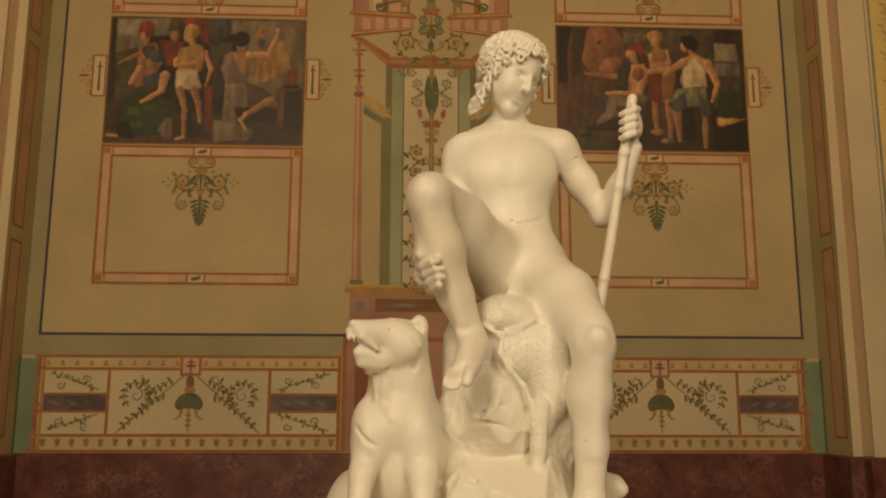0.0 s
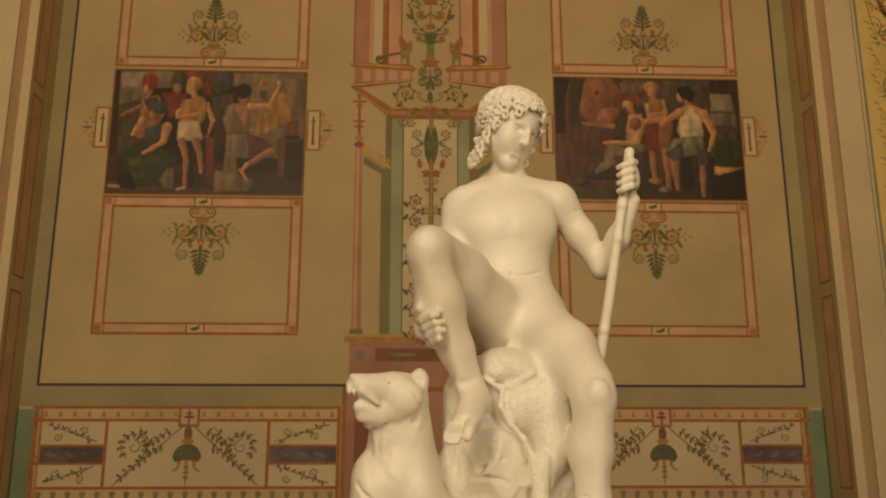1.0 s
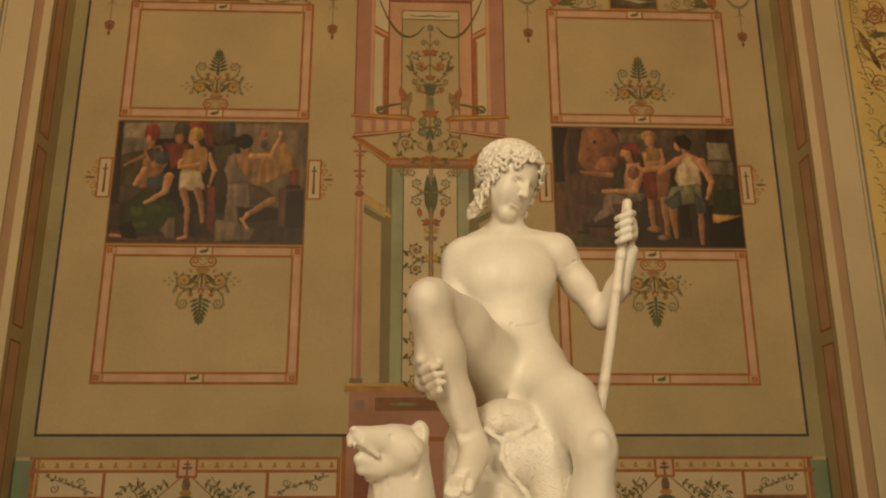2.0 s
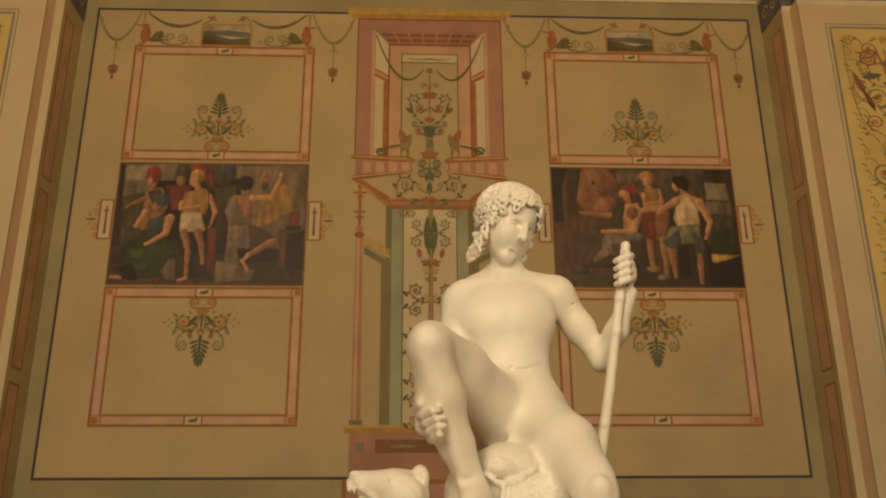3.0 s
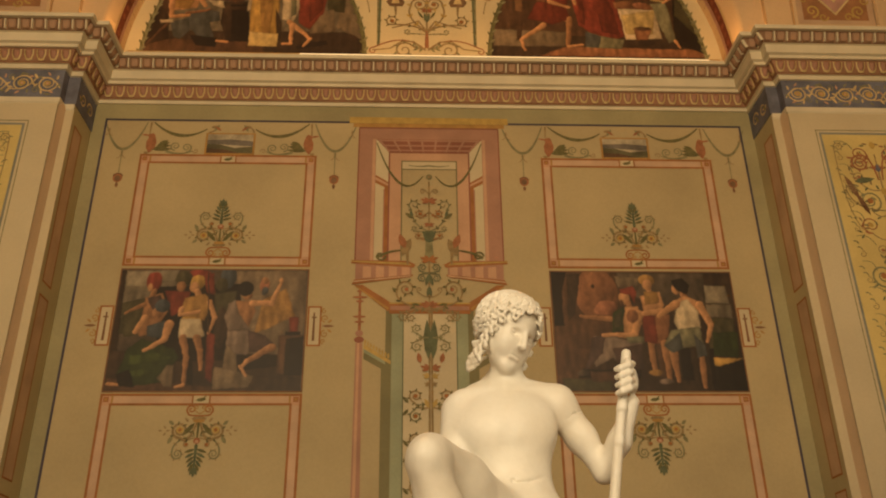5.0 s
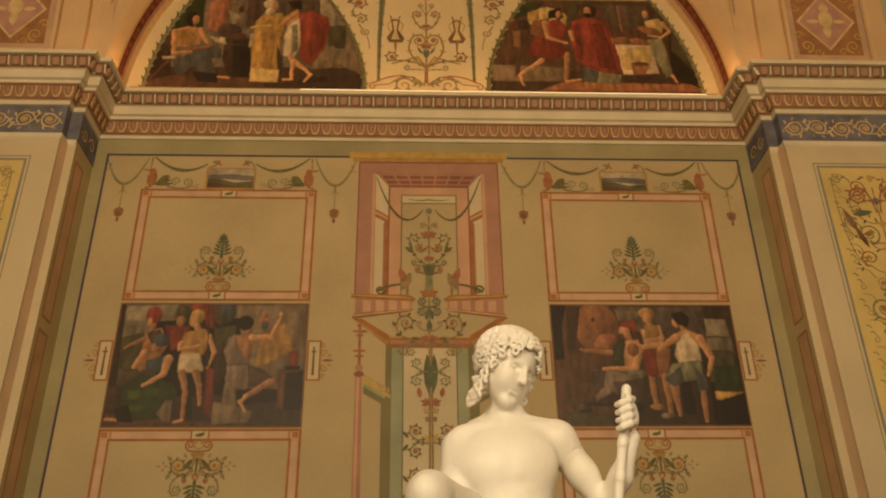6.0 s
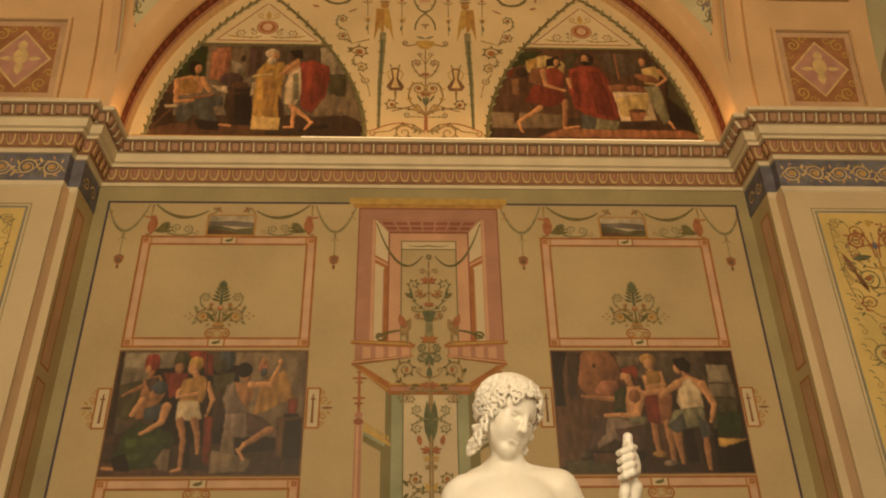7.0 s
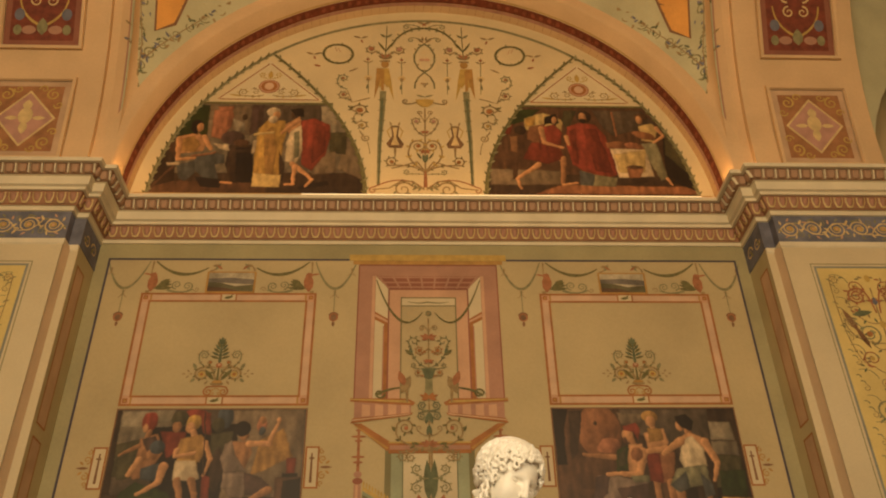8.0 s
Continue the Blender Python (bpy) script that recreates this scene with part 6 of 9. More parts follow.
def build_friezes():
    for s in (-1, 1):
        fr = thing("painted_frieze", "painted frieze with leafy scrolls, brown panels and a green bell", "frieze", "friezes above the dado")
        b = Brush(lambda u, v, lift, s=s: wall_map(s * u, v, lift))
        x0, x1 = 0.72, 3.16
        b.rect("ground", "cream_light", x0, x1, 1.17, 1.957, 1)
        for v in (1.172, 1.297, 1.832, 1.935):
            b.rect("line", "terracotta", x0, x1 + 0.06, v, v + 0.024, 3)
        b.rect("row_ground", "row_tan", x0, x1, 1.196, 1.297, 2)
        b.rect("row_ground", "row_tan", x0, x1, 1.856, 1.935, 2)
        b.rect("line", "terracotta", 0.72, 0.75, 1.196, 1.935, 4)
        b.rect("line", "ochre", 3.13, 3.155, 1.196, 1.935, 3)
        b.rect("corner_strip", "verdigris", 3.19, XP, 1.17, 1.93, 1)
        b.ribbon("corner_line", "scroll_red", [(3.18, 1.18), (3.185, 1.5), (3.18, 1.95)], 0.045, 0.03, 3)
        for v, w in ((1.2, 0.06), (1.5, 0.05), (1.55, 0.035), (1.85, 0.05)):
            b.disc("corner_line", "scroll_red", 3.18, v, w, 0.02, 4, 10)
        for u in (1.293, 2.60):
            b.rect("line", "terracotta", u, u + 0.026, 1.32, 1.835, 3)
        for a, c in ((0.75, 1.293), (2.626, 3.13)):
            b.rect("brown_panel", "p_mauve", a, c, 1.505, 1.635, 3)
            b.rect("line", "terracotta", a, c, 1.49, 1.508, 4)
            b.rect("line", "terracotta", a, c, 1.632, 1.65, 4)
            for k in range(3):
                b.leaf("panel_mark", "p_grey", a + 0.08 + k * 0.14, 1.55, 20, 0.11, 0.035, 4)
        # small motifs in the border rows
        n = 21
        for k in range(n):
            u = x0 + 0.07 + (x1 - x0 - 0.12) * k / (n - 1)
            if abs(u - 1.955) > 0.1:
                b.disc("motif", "ochre", u, 1.905, 0.012, 0.01, 3, 8)
                b.poly("motif", "ochre", [(u - 0.024, 1.872), (u + 0.024, 1.872), (u + 0.006, 1.9), (u - 0.006, 1.9)], 3)
            b.poly("motif", "leaf_pale", [(u - 0.026, 1.278), (u - 0.012, 1.22), (u + 0.012, 1.22), (u + 0.026, 1.278)], 3)
            b.leaf("motif", "scroll", u, 1.25, 90, 0.045, 0.012, 4)
        # centre: block, bell and pendant
        c = 1.955
        b.rect("centre_block", "pink_pale", c - 0.075, c + 0.075, 1.80, 1.935, 4)
        b.outline("centre_line", "terracotta", c - 0.085, c + 0.085, 1.79, 1.957, 0.02, 5)
        b.ribbon("centre_mark", "brown", [(c, 1.81), (c, 1.93)], 0.016, 0.01, 6)
        b.disc("centre_mark", "brown", c, 1.87, 0.045, 0.012, 6, 10)
        b.disc("centre_mark", "brown", c, 1.90, 0.03, 0.01, 6, 10)
        b.disc("drop", "p_tan", c, 1.735, 0.034, 0.065, 4)
        b.disc("drop", "ochre", c, 1.675, 0.05, 0.025, 5)
        pts = []
        for i in range(13):
            a = math.pi * i / 12
            pts.append((c + 0.115 * math.cos(a), 1.545 + 0.11 * math.sin(a)))
        b.poly("bell", "teal", pts, 4)
        b.poly("bell", "leaf", [(c - 0.115, 1.545), (c - 0.09, 1.51), (c, 1.53), (c + 0.09, 1.51), (c + 0.115, 1.545)], 4)
        b.poly("bell", "teal", [(c - 0.03, 1.64), (c + 0.03, 1.64), (c + 0.022, 1.69), (c - 0.022, 1.69)], 4)
        for d in (-1, 1):
            b.arc("drop", "ochre", (c + d * 0.06, 1.52), (c + d * 0.11, 1.44), d * 0.02, 0.028, 0.012, 5)
        b.ribbon("drop", "ochre", [(c, 1.53), (c, 1.42), (c, 1.325)], 0.03, 0.008, 5)
        for v in (1.47, 1.43, 1.39):
            b.disc("drop", "scroll", c, v, 0.026, 0.01, 6, 9)
        # leafy garlands
        rng = random.Random(11)
        for d in (-1, 1):
            def vine(pts, mat="leaf"):
                b.ribbon("vine", "scroll", pts, 0.012, 0.008, 3)
                for (u0, v0), (u1, v1) in zip(pts, pts[1:]):
                    a = math.degrees(math.atan2(v1 - v0, u1 - u0))
                    for e in (-1, 1):
                        b.leaf("leaf", pick(rng, "leaf", "leaf", "leaf_pale"), u0, v0, a + e * rng.uniform(35, 75), rng.uniform(0.035, 0.055), 0.022, 4)
            b.arc("vine", "scroll", (c + d * 0.04, 1.80), (c + d * 0.58, 1.325), d * 0.0, 0.012, 0.01, 3)
            vine([(c + d * (0.20 + 0.36 * t), 1.62 - 0.27 * t ** 1.4) for t in (i / 8 for i in range(9))])
            vine([(c + d * (0.16 + 0.2 * t), 1.76 - 0.16 * t) for t in (i / 5 for i in range(6))])
            cu, cv = c + d * 0.43, 1.63
            vine([(cu + 0.105 * math.cos(radians(d * 0 + a)), cv + 0.105 * math.sin(radians(a))) for a in range(-60 if d < 0 else 240, 260 if d < 0 else -80, 30 if d < 0 else -30)])
            b.spiral("vine", "leaf_pale", cu, cv, 0.06, 90, d * 1.1, 0.012, 4)
            vine([(c + d * 0.30 + 0.05 * t, 1.66 + 0.07 * t) for t in range(3)], "leaf_pale")
        for a, w in ((0.75, 0.543), (2.626, 0.504)):
            for v0, flip in ((1.665, 1), (1.335, -1)):
                m = -1 if a < 1 else 1
                p = [(a + 0.06 + (w - 0.1) * t, v0 + (0.135 * t + 0.01 if flip * m > 0 else 0.145 - 0.135 * t)) for t in (i / 9 for i in range(10))]
                b.ribbon("vine", "scroll", p, 0.012, 0.006, 4)
                for (u0, v1) in p[1:-1]:
                    for e in range(2):
                        b.leaf("leaf", pick(rng, "leaf", "leaf_pale", "leaf_pale"), u0, v1, rng.uniform(0, 360), 0.042, 0.02, 5)
                for k in range(2):
                    b.spiral("vine", "leaf_pale", a + w * (0.32 + 0.42 * k), v0 + (0.09 if k == (flip * m < 0) else 0.045), 0.036, rng.uniform(0, 360), 1.3, 0.012, 5)
        b.finish(fr)


def build_pier_paint():
    for sx, name in ((-1, "west"), (1, "east")):
        side = thing("pier_side_paint", "sage pier side coloured lighter for missing light, with three terracotta-lined tan panels", "painted panel", "painted pier sides")
        b = Brush(lambda u, v, lift, sx=sx: (sx * (XP - lift), u, v))
        # wall sage lightened in colour, as the lamps hardly reach this face
        b.rect("ground", "sage_lit", Y1 + 0.012, YW, Z_DADO + 0.004, 6.42, 1)
        b.rect("verdigris_strip", "verdigris", 6.46, YW, Z_DADO + 0.004, 1.95, 2)
        for z0, z1 in ((1.30, 2.86), (2.97, 4.53), (4.64, 6.24)):
            b.rect("tan_panel", "panel_brown", 6.115, 6.30, z0, z1, 2)
            b.outline("line", "terracotta", 6.108, 6.307, z0, z1, 0.016, 3)
        b.finish(side)
        front = thing("pier_front_paint", "primrose yellow pier panel with red and olive arabesques", "painted panel", "painted pier fronts")
        b = Brush(lambda u, v, lift, sx=sx: (sx * (XP + 0.11 + u), YP - lift, v))
        b.rect("ground", "yellow", 0.27, 1.20, 1.6, 6.12, 1)
        b.outline("blue_line", "blue_line", 0.255, 1.215, 1.58, 6.14, 0.022, 2)
        b.outline("grey_line", "leaf_pale", 0.225, 1.245, 1.55, 6.17, 0.008, 2)
        rng = random.Random(5)
        v = 1.9
        k = 0
        c = 0.735
        b.ribbon("stem", "scroll", [(c, 1.7), (c, 3.5), (c, 5.9)], 0.02, 0.014, 2)
        while v < 5.95:
            for s in (-1, 1):
                r = 0.06 + 0.025 * (k % 3)
                u = c + s * (0.15 + 0.05 * (k % 2))
                b.spiral("scroll", ("scroll", "scroll_red", "leaf_pale")[k % 3], u, v, r, -90, s * (1.7 if k % 2 else -1.6), r * 0.17, 3)
                b.disc("bloom", ("scroll_red", "gold", "terracotta")[k % 3], u, v, r * 0.26, lvl=4, n=10)
                b.arc("scroll", "scroll", (c, v - 0.13), (u, v - r), s * 0.04, 0.012, 0.009, 3)
                for j in range(9):
                    b.leaf("leaf", pick(rng, "leaf_pale", "leaf_pale", "scroll", "scroll_red", "teal"), u + rng.uniform(-0.1, 0.17 if s > 0 else 0.12), v + rng.uniform(-0.12, 0.12), rng.uniform(0, 360), 0.055, 0.020, 3)
                b.arc("tendril", "leaf_pale", (u + s * 0.05, v + 0.05), (c + s * 0.36, v + 0.14), -s * 0.04, 0.009, 0.005, 3)
                b.spiral("tendril", "scroll", c + s * 0.34, v - 0.04, 0.035, 90, s * 1.2, 0.008, 3)
                for j in range(4):
                    b.leaf("leaf", "leaf_pale", c + s * (0.33 + 0.012 * j), v + 0.03 * j, 90 - s * (30 + 60 * (j % 2)), 0.04, 0.012, 3)
            b.disc("knob", "blue" if k % 2 else "gold", c, v + 0.1, 0.028, 0.04, 4)
            v += 0.25
            k += 1
        # dark plain shape perched near the top
        b.leaf("plain_shape", "brown", 0.49, 5.42, 110, 0.26, 0.06, 5)
        b.leaf("plain_shape", "teal", 0.48, 5.60, 10, 0.20, 0.06, 5)
        ty = Twin(b, c)
        ty.volute("scroll_red", (0.02, 5.62), (0.05, 5.92), (0.16, 5.80), 0.085, 100, -2.2, 0.020, 5, "scroll_red")
        ty.volute("scroll", (0.02, 5.30), (0.32, 5.30), (0.30, 5.52), 0.05, -20, 1.8, 0.012, 5, "leaf")
        ty.volute("scroll", (0.28, 5.10), (0.40, 5.30), (0.33, 5.98), 0.045, 0, 1.6, 0.009, 5, "leaf_pale")
        ty.leaf("plain_shape", "brown", (0.18, 5.25), 70, 0.26, 0.05, 5)
        b.finish(front)


def build_lunette():
    lun = thing("lunette", "cream painted lunette with candelabra scrolls between two pictures", "lunette")
    R, zc, zb = 3.0, 7.2, 7.2
    b = Brush(wall_map)
    n = 48
    full = [(R_ARCH * math.cos(math.pi * i / n), zc + R_ARCH * math.sin(math.pi * i / n)) for i in range(n + 1)]
    b.poly("field", "lunette_cream", full, 1)
    b.ring("green_line", "leaf_pale", 0, zc, R, 0.040, 3, 3, 177, 60)
    b.rect("base_band", "ochre", -3.15, 3.15, zb, 7.42, 3)

    def inner(z):
        """Half-width of the middle field at height z."""
        t = max(0.0, (z - 7.42) / (9.55 - 7.42))
        return 0.66 + 1.15 * t ** 1.9
    for s in (-1, 1):
        zs = [7.40 + (8.72 - 7.40) * i / 10 for i in range(11)]
        right = [(s * inner(z), z) for z in zs]
        left = [(s * (math.sqrt(R * R - (z - zc) ** 2) - 0.02), z) for z in zs]
        line = [(s * inner(7.40 + 2.15 * i / 16), 7.40 + 2.15 * i / 16) for i in range(17)]
        b.ribbon("green_line", "leaf", line, 0.045, 0.030, 8)
        b.ribbon("green_line", "leaf", [(s * 1.07, 8.745), (s * 2.55, 8.745)], 0.030, 0.030, 8)
        rim = line + [(s * R * math.cos(g), zc + R * math.sin(g)) for g in (0.06 + 0.86 * i / 22 for i in range(23))]
        for (u0, v0), (u1, v1) in zip(rim[::1], rim[1:]):
            if abs(u1 - u0) < 0.4:
                for t in range(3):
                    q = (t + 0.5) / 3
                    b.leaf("leaf", "leaf_pale" if t % 2 else "leaf", u0 + (u1 - u0) * q, v0 + (v1 - v0) * q, math.degrees(math.atan2(v1 - v0, u1 - u0)) + (40, -40, 10)[t], 0.07, 0.026, 9)
        # tympanum above the picture
        b.poly("tympanum", "lunette_pale", [(s * 1.2, 8.80), (s * 2.42, 8.80), (s * 2.15, 9.12), (s * 1.86, 9.46)], 3)
        b.ribbon("tympanum_line", "scroll_red", [(s * 1.24, 8.81), (s * 2.38, 8.81)], 0.014, 0.014, 4)
        b.ribbon("tympanum_line", "scroll_red", [(s * 1.24, 8.81), (s * 1.84, 9.40)], 0.014, 0.014, 4)
        b.ribbon("tympanum_line", "scroll_red", [(s * 2.40, 8.81), (s * 1.86, 9.40)], 0.014, 0.014, 4)
        b.disc("medallion", "scroll_red", s * 1.83, 9.02, 0.125, 0.112, 5)
        b.disc("medallion", "pink", s * 1.83, 9.02, 0.112, 0.100, 6)
        b.disc("medallion", "terracotta", s * 1.83, 9.02, 0.095, 0.085, 7)
        b.disc("medallion", "pink_pale", s * 1.83, 9.02, 0.055, 0.058, 8)
        ty = Twin(b, s * 1.83)
        ty.volute("scroll", (0.05, 8.88), (0.14, 8.84), (0.29, 8.92), 0.062, -120, 1.6, 0.014, 5, "gold")
        ty.volute("scroll", (0.20, 8.97), (0.14, 9.02), (0.15, 8.93), 0.04, 60, 1.4, 0.011, 5, "scroll")
        ty.volute("gold", (0.02, 9.15), (0.08, 9.16), (0.09, 9.21), 0.035, -60, 1.3, 0.010, 5, "gold")
        ty.leaf("scroll", "gold", (0.30, 8.86), 10, 0.16, 0.025, 5)
        b.leaf("scroll", "gold", s * 1.83, 9.14, 90, 0.14, 0.06, 5)
    # torches, garlands, vases and the tree of scrolls in the middle
    tw = Twin(b, -0.004)
    tw.ribbon("torch", "leaf_pale", [(0.515, 7.54), (0.514, 8.197), (0.494, 8.627), (0.49, 8.964)], 0.031, 0.076, 5)
    tw.ribbon("torch", "teal", [(0.511, 7.573), (0.506, 8.197), (0.495, 8.85)], 0.010, 0.031, 6)
    tw.disc("torch", "leaf", (0.514, 7.589), 0.020, 0.008, 7)
    tw.disc("torch", "leaf", (0.512, 7.734), 0.024, 0.008, 7)
    tw.disc("torch", "leaf", (0.509, 7.881), 0.028, 0.008, 7)
    tw.disc("torch", "leaf", (0.507, 8.03), 0.032, 0.008, 7)
    tw.disc("torch", "leaf", (0.505, 8.183), 0.036, 0.008, 7)
    tw.disc("torch", "leaf", (0.502, 8.338), 0.040, 0.008, 7)
    tw.disc("torch", "leaf", (0.5, 8.496), 0.044, 0.008, 7)
    tw.disc("torch", "leaf", (0.497, 8.656), 0.048, 0.008, 7)
    tw.disc("torch", "leaf", (0.495, 8.82), 0.053, 0.008, 7)
    tw.poly("torch", "gold", [(0.43, 9.344), (0.576, 9.347), (0.574, 9.08), (0.525, 9.022), (0.485, 9.098), (0.442, 9.02), (0.407, 9.077)], 6)
    tw.poly("torch", "ochre", [(0.491, 9.333), (0.576, 9.347), (0.593, 8.833), (0.545, 9.041)], 7)
    tw.poly("torch", "gold", [(0.43, 9.344), (0.398, 9.155), (0.363, 8.818), (0.428, 9.039)], 7)
    tw.poly("torch", "ochre", [(0.48, 9.305), (0.519, 9.306), (0.515, 8.983), (0.482, 8.964)], 8)
    tw.disc("torch", "ochre", (0.477, 9.409), 0.048, 0.057, 7)
    tw.disc("torch", "scroll", (0.478, 9.465), 0.068, 0.017, 8)
    tw.leaf("knob", "scroll", (0.473, 9.505), 30, 0.102, 0.040, 8)
    tw.leaf("knob", "scroll_red", (0.473, 9.505), 60, 0.102, 0.040, 8)
    tw.leaf("knob", "scroll", (0.473, 9.505), 90, 0.102, 0.040, 8)
    tw.leaf("knob", "scroll_red", (0.473, 9.505), 120, 0.102, 0.040, 8)
    tw.leaf("knob", "scroll", (0.473, 9.505), 150, 0.102, 0.040, 8)
    tw.ribbon("stem", "leaf", [(0.474, 9.534), (0.466, 9.885), (0.465, 10.098)], 0.014, 0.009, 6)
    tw.volute("scroll", (0.475, 9.554), (0.556, 9.596), (0.65, 9.672), 0.069, 200, 1.60, 0.020, 6, "leaf_pale")
    tw.volute("scroll", (0.475, 9.554), (0.399, 9.593), (0.306, 9.665), 0.069, -20, -1.60, 0.020, 6, "leaf_pale")
    tw.disc("bloom", "scroll_red", (0.65, 9.68), 0.032, 0.032, 7)
    tw.disc("bloom", "rose", (0.306, 9.674), 0.034, 0.034, 7)
    tw.leaf("leaf", "leaf", (0.471, 9.636), 60, 0.200, 0.029, 6)
    tw.leaf("leaf", "leaf", (0.471, 9.636), 118, 0.200, 0.029, 6)
    tw.leaf("leaf", "leaf_pale", (0.471, 9.885), 40, 0.099, 0.035, 6)
    tw.leaf("leaf", "leaf_pale", (0.471, 9.885), 140, 0.099, 0.035, 6)
    tw.ribbon("garland", "leaf", [(0.003, 10.062), (0.131, 10.048), (0.247, 9.982), (0.347, 9.866), (0.41, 9.717)], 0.035, 0.020, 6)
    tw.leaf("leaf", "leaf_pale", (0.058, 10.055), 60, 0.052, 0.023, 7)
    tw.leaf("leaf", "leaf_pale", (0.058, 10.055), -80, 0.052, 0.023, 7)
    tw.leaf("leaf", "leaf_pale", (0.146, 10.035), 60, 0.052, 0.023, 7)
    tw.leaf("leaf", "leaf_pale", (0.146, 10.035), -80, 0.052, 0.023, 7)
    tw.leaf("leaf", "leaf_pale", (0.232, 9.99), 60, 0.052, 0.023, 7)
    tw.leaf("leaf", "leaf_pale", (0.232, 9.99), -80, 0.052, 0.023, 7)
    tw.leaf("leaf", "leaf_pale", (0.31, 9.916), 60, 0.052, 0.023, 7)
    tw.leaf("leaf", "leaf_pale", (0.31, 9.916), -80, 0.052, 0.023, 7)
    tw.leaf("leaf", "leaf_pale", (0.371, 9.808), 60, 0.052, 0.023, 7)
    tw.leaf("leaf", "leaf_pale", (0.371, 9.808), -80, 0.052, 0.023, 7)
    tw.ribbon("chain", "leaf_pale", [(0.278, 9.53), (0.269, 8.922)], 0.011, 0.009, 5)
    tw.leaf("chain", "scroll", (0.276, 9.429), 30, 0.073, 0.017, 6)
    tw.leaf("chain", "scroll", (0.276, 9.429), 150, 0.073, 0.017, 6)
    tw.disc("chain", "gold_pale", (0.273, 9.176), 0.047, 0.039, 6)
    tw.disc("chain", "scroll", (0.272, 9.153), 0.022, 0.033, 7)
    tw.leaf("chain", "leaf_pale", (0.271, 9.083), -80, 0.100, 0.028, 6)
    tw.disc("chain", "scroll_red", (0.277, 9.49), 0.023, 0.017, 6)
    tw.ribbon("chain", "leaf_pale", [(0.685, 9.538), (0.662, 8.928)], 0.011, 0.009, 5)
    tw.leaf("chain", "scroll", (0.681, 9.437), 30, 0.074, 0.017, 6)
    tw.leaf("chain", "scroll", (0.681, 9.437), 150, 0.074, 0.017, 6)
    tw.disc("chain", "gold_pale", (0.672, 9.183), 0.048, 0.039, 6)
    tw.disc("chain", "scroll", (0.671, 9.159), 0.022, 0.034, 7)
    tw.leaf("chain", "leaf_pale", (0.668, 9.09), -80, 0.100, 0.028, 6)
    tw.disc("chain", "scroll_red", (0.683, 9.497), 0.023, 0.017, 6)
    tw.ribbon("wreath", "leaf_pale", [(-0.006, 9.784), (0.072, 9.71), (0.122, 9.588), (0.121, 9.467), (0.076, 9.354), (0.014, 9.297), (-0.07, 9.205), (-0.111, 9.108), (-0.118, 9.011)], 0.026, 0.020, 5)
    tw.leaf("leaf", "leaf", (0.037, 9.751), 20, 0.046, 0.020, 6)
    tw.leaf("leaf", "scroll", (0.1, 9.662), 60, 0.046, 0.020, 6)
    tw.leaf("leaf", "leaf", (0.125, 9.527), 100, 0.045, 0.020, 6)
    tw.leaf("leaf", "scroll", (0.098, 9.394), 140, 0.045, 0.020, 6)
    tw.leaf("leaf", "leaf", (0.036, 9.314), 180, 0.045, 0.020, 6)
    tw.leaf("leaf", "scroll", (-0.042, 9.233), 220, 0.045, 0.020, 6)
    tw.leaf("leaf", "leaf", (-0.097, 9.147), 260, 0.044, 0.019, 6)
    tw.disc("wreath", "pink", (0.031, 9.497), 0.034, 0.025, 6)
    tw.leaf("leaf", "scroll", (0.003, 9.792), 40, 0.115, 0.029, 6)
    tw.leaf("leaf", "scroll", (0.014, 9.834), 80, 0.075, 0.026, 6)
    tw.volute("leaf_pale", (0.014, 9.834), (0.101, 9.899), (0.164, 9.845), 0.040, 100, -1.30, 0.014, 6, "")
    tw.volute("scroll", (0.003, 9.032), (0.014, 9.11), (0.019, 9.086), 0.025, 0, 1.20, 0.011, 6, "")
    tw.leaf("plain_shape", "scroll", (-0.02, 10.131), 25, 0.129, 0.035, 5)
    tw.leaf("plain_shape", "scroll_red", (-0.009, 10.153), -60, 0.059, 0.029, 6)
    tw.volute("leaf_pale", (0.015, 10.046), (0.102, 10.133), (0.219, 10.084), 0.041, 90, -1.30, 0.015, 5, "leaf_pale")
    tw.poly("bowl", "gold", [(0.0, 8.842), (0.109, 8.829), (0.095, 8.769), (0.041, 8.716), (0.0, 8.708)], 6)
    tw.volute("scroll", (0.095, 8.788), (0.177, 8.752), (0.226, 8.801), 0.038, -90, 1.30, 0.019, 6, "")
    tw.leaf("bowl", "leaf_pale", (0.0, 8.872), 20, 0.109, 0.022, 7)
    tw.ribbon("stem", "scroll_red", [(0.003, 7.519), (0.003, 7.781)], 0.038, 0.025, 6)
    tw.ribbon("stem", "scroll", [(0.003, 7.748), (0.003, 8.693)], 0.015, 0.010, 6)
    tw.volute("scroll", (0.008, 7.519), (0.088, 7.488), (0.24, 7.489), 0.106, 150, -1.50, 0.020, 6, "leaf_pale")
    tw.volute("scroll_red", (0.038, 7.52), (0.243, 7.718), (0.569, 7.476), 0.046, 100, -1.20, 0.015, 6, "")
    tw.ribbon("scroll", "scroll", [(0.013, 7.487), (0.14, 7.602), (0.267, 7.603), (0.392, 7.507), (0.569, 7.486)], 0.018, 0.013, 6)
    tw.volute("scroll", (0.005, 7.715), (0.09, 7.849), (0.37, 7.886), 0.067, -60, 1.50, 0.018, 6, "leaf")
    tw.ribbon("scroll", "scroll", [(0.008, 7.748), (0.09, 7.883), (0.245, 7.824), (0.373, 7.785)], 0.021, 0.013, 6)
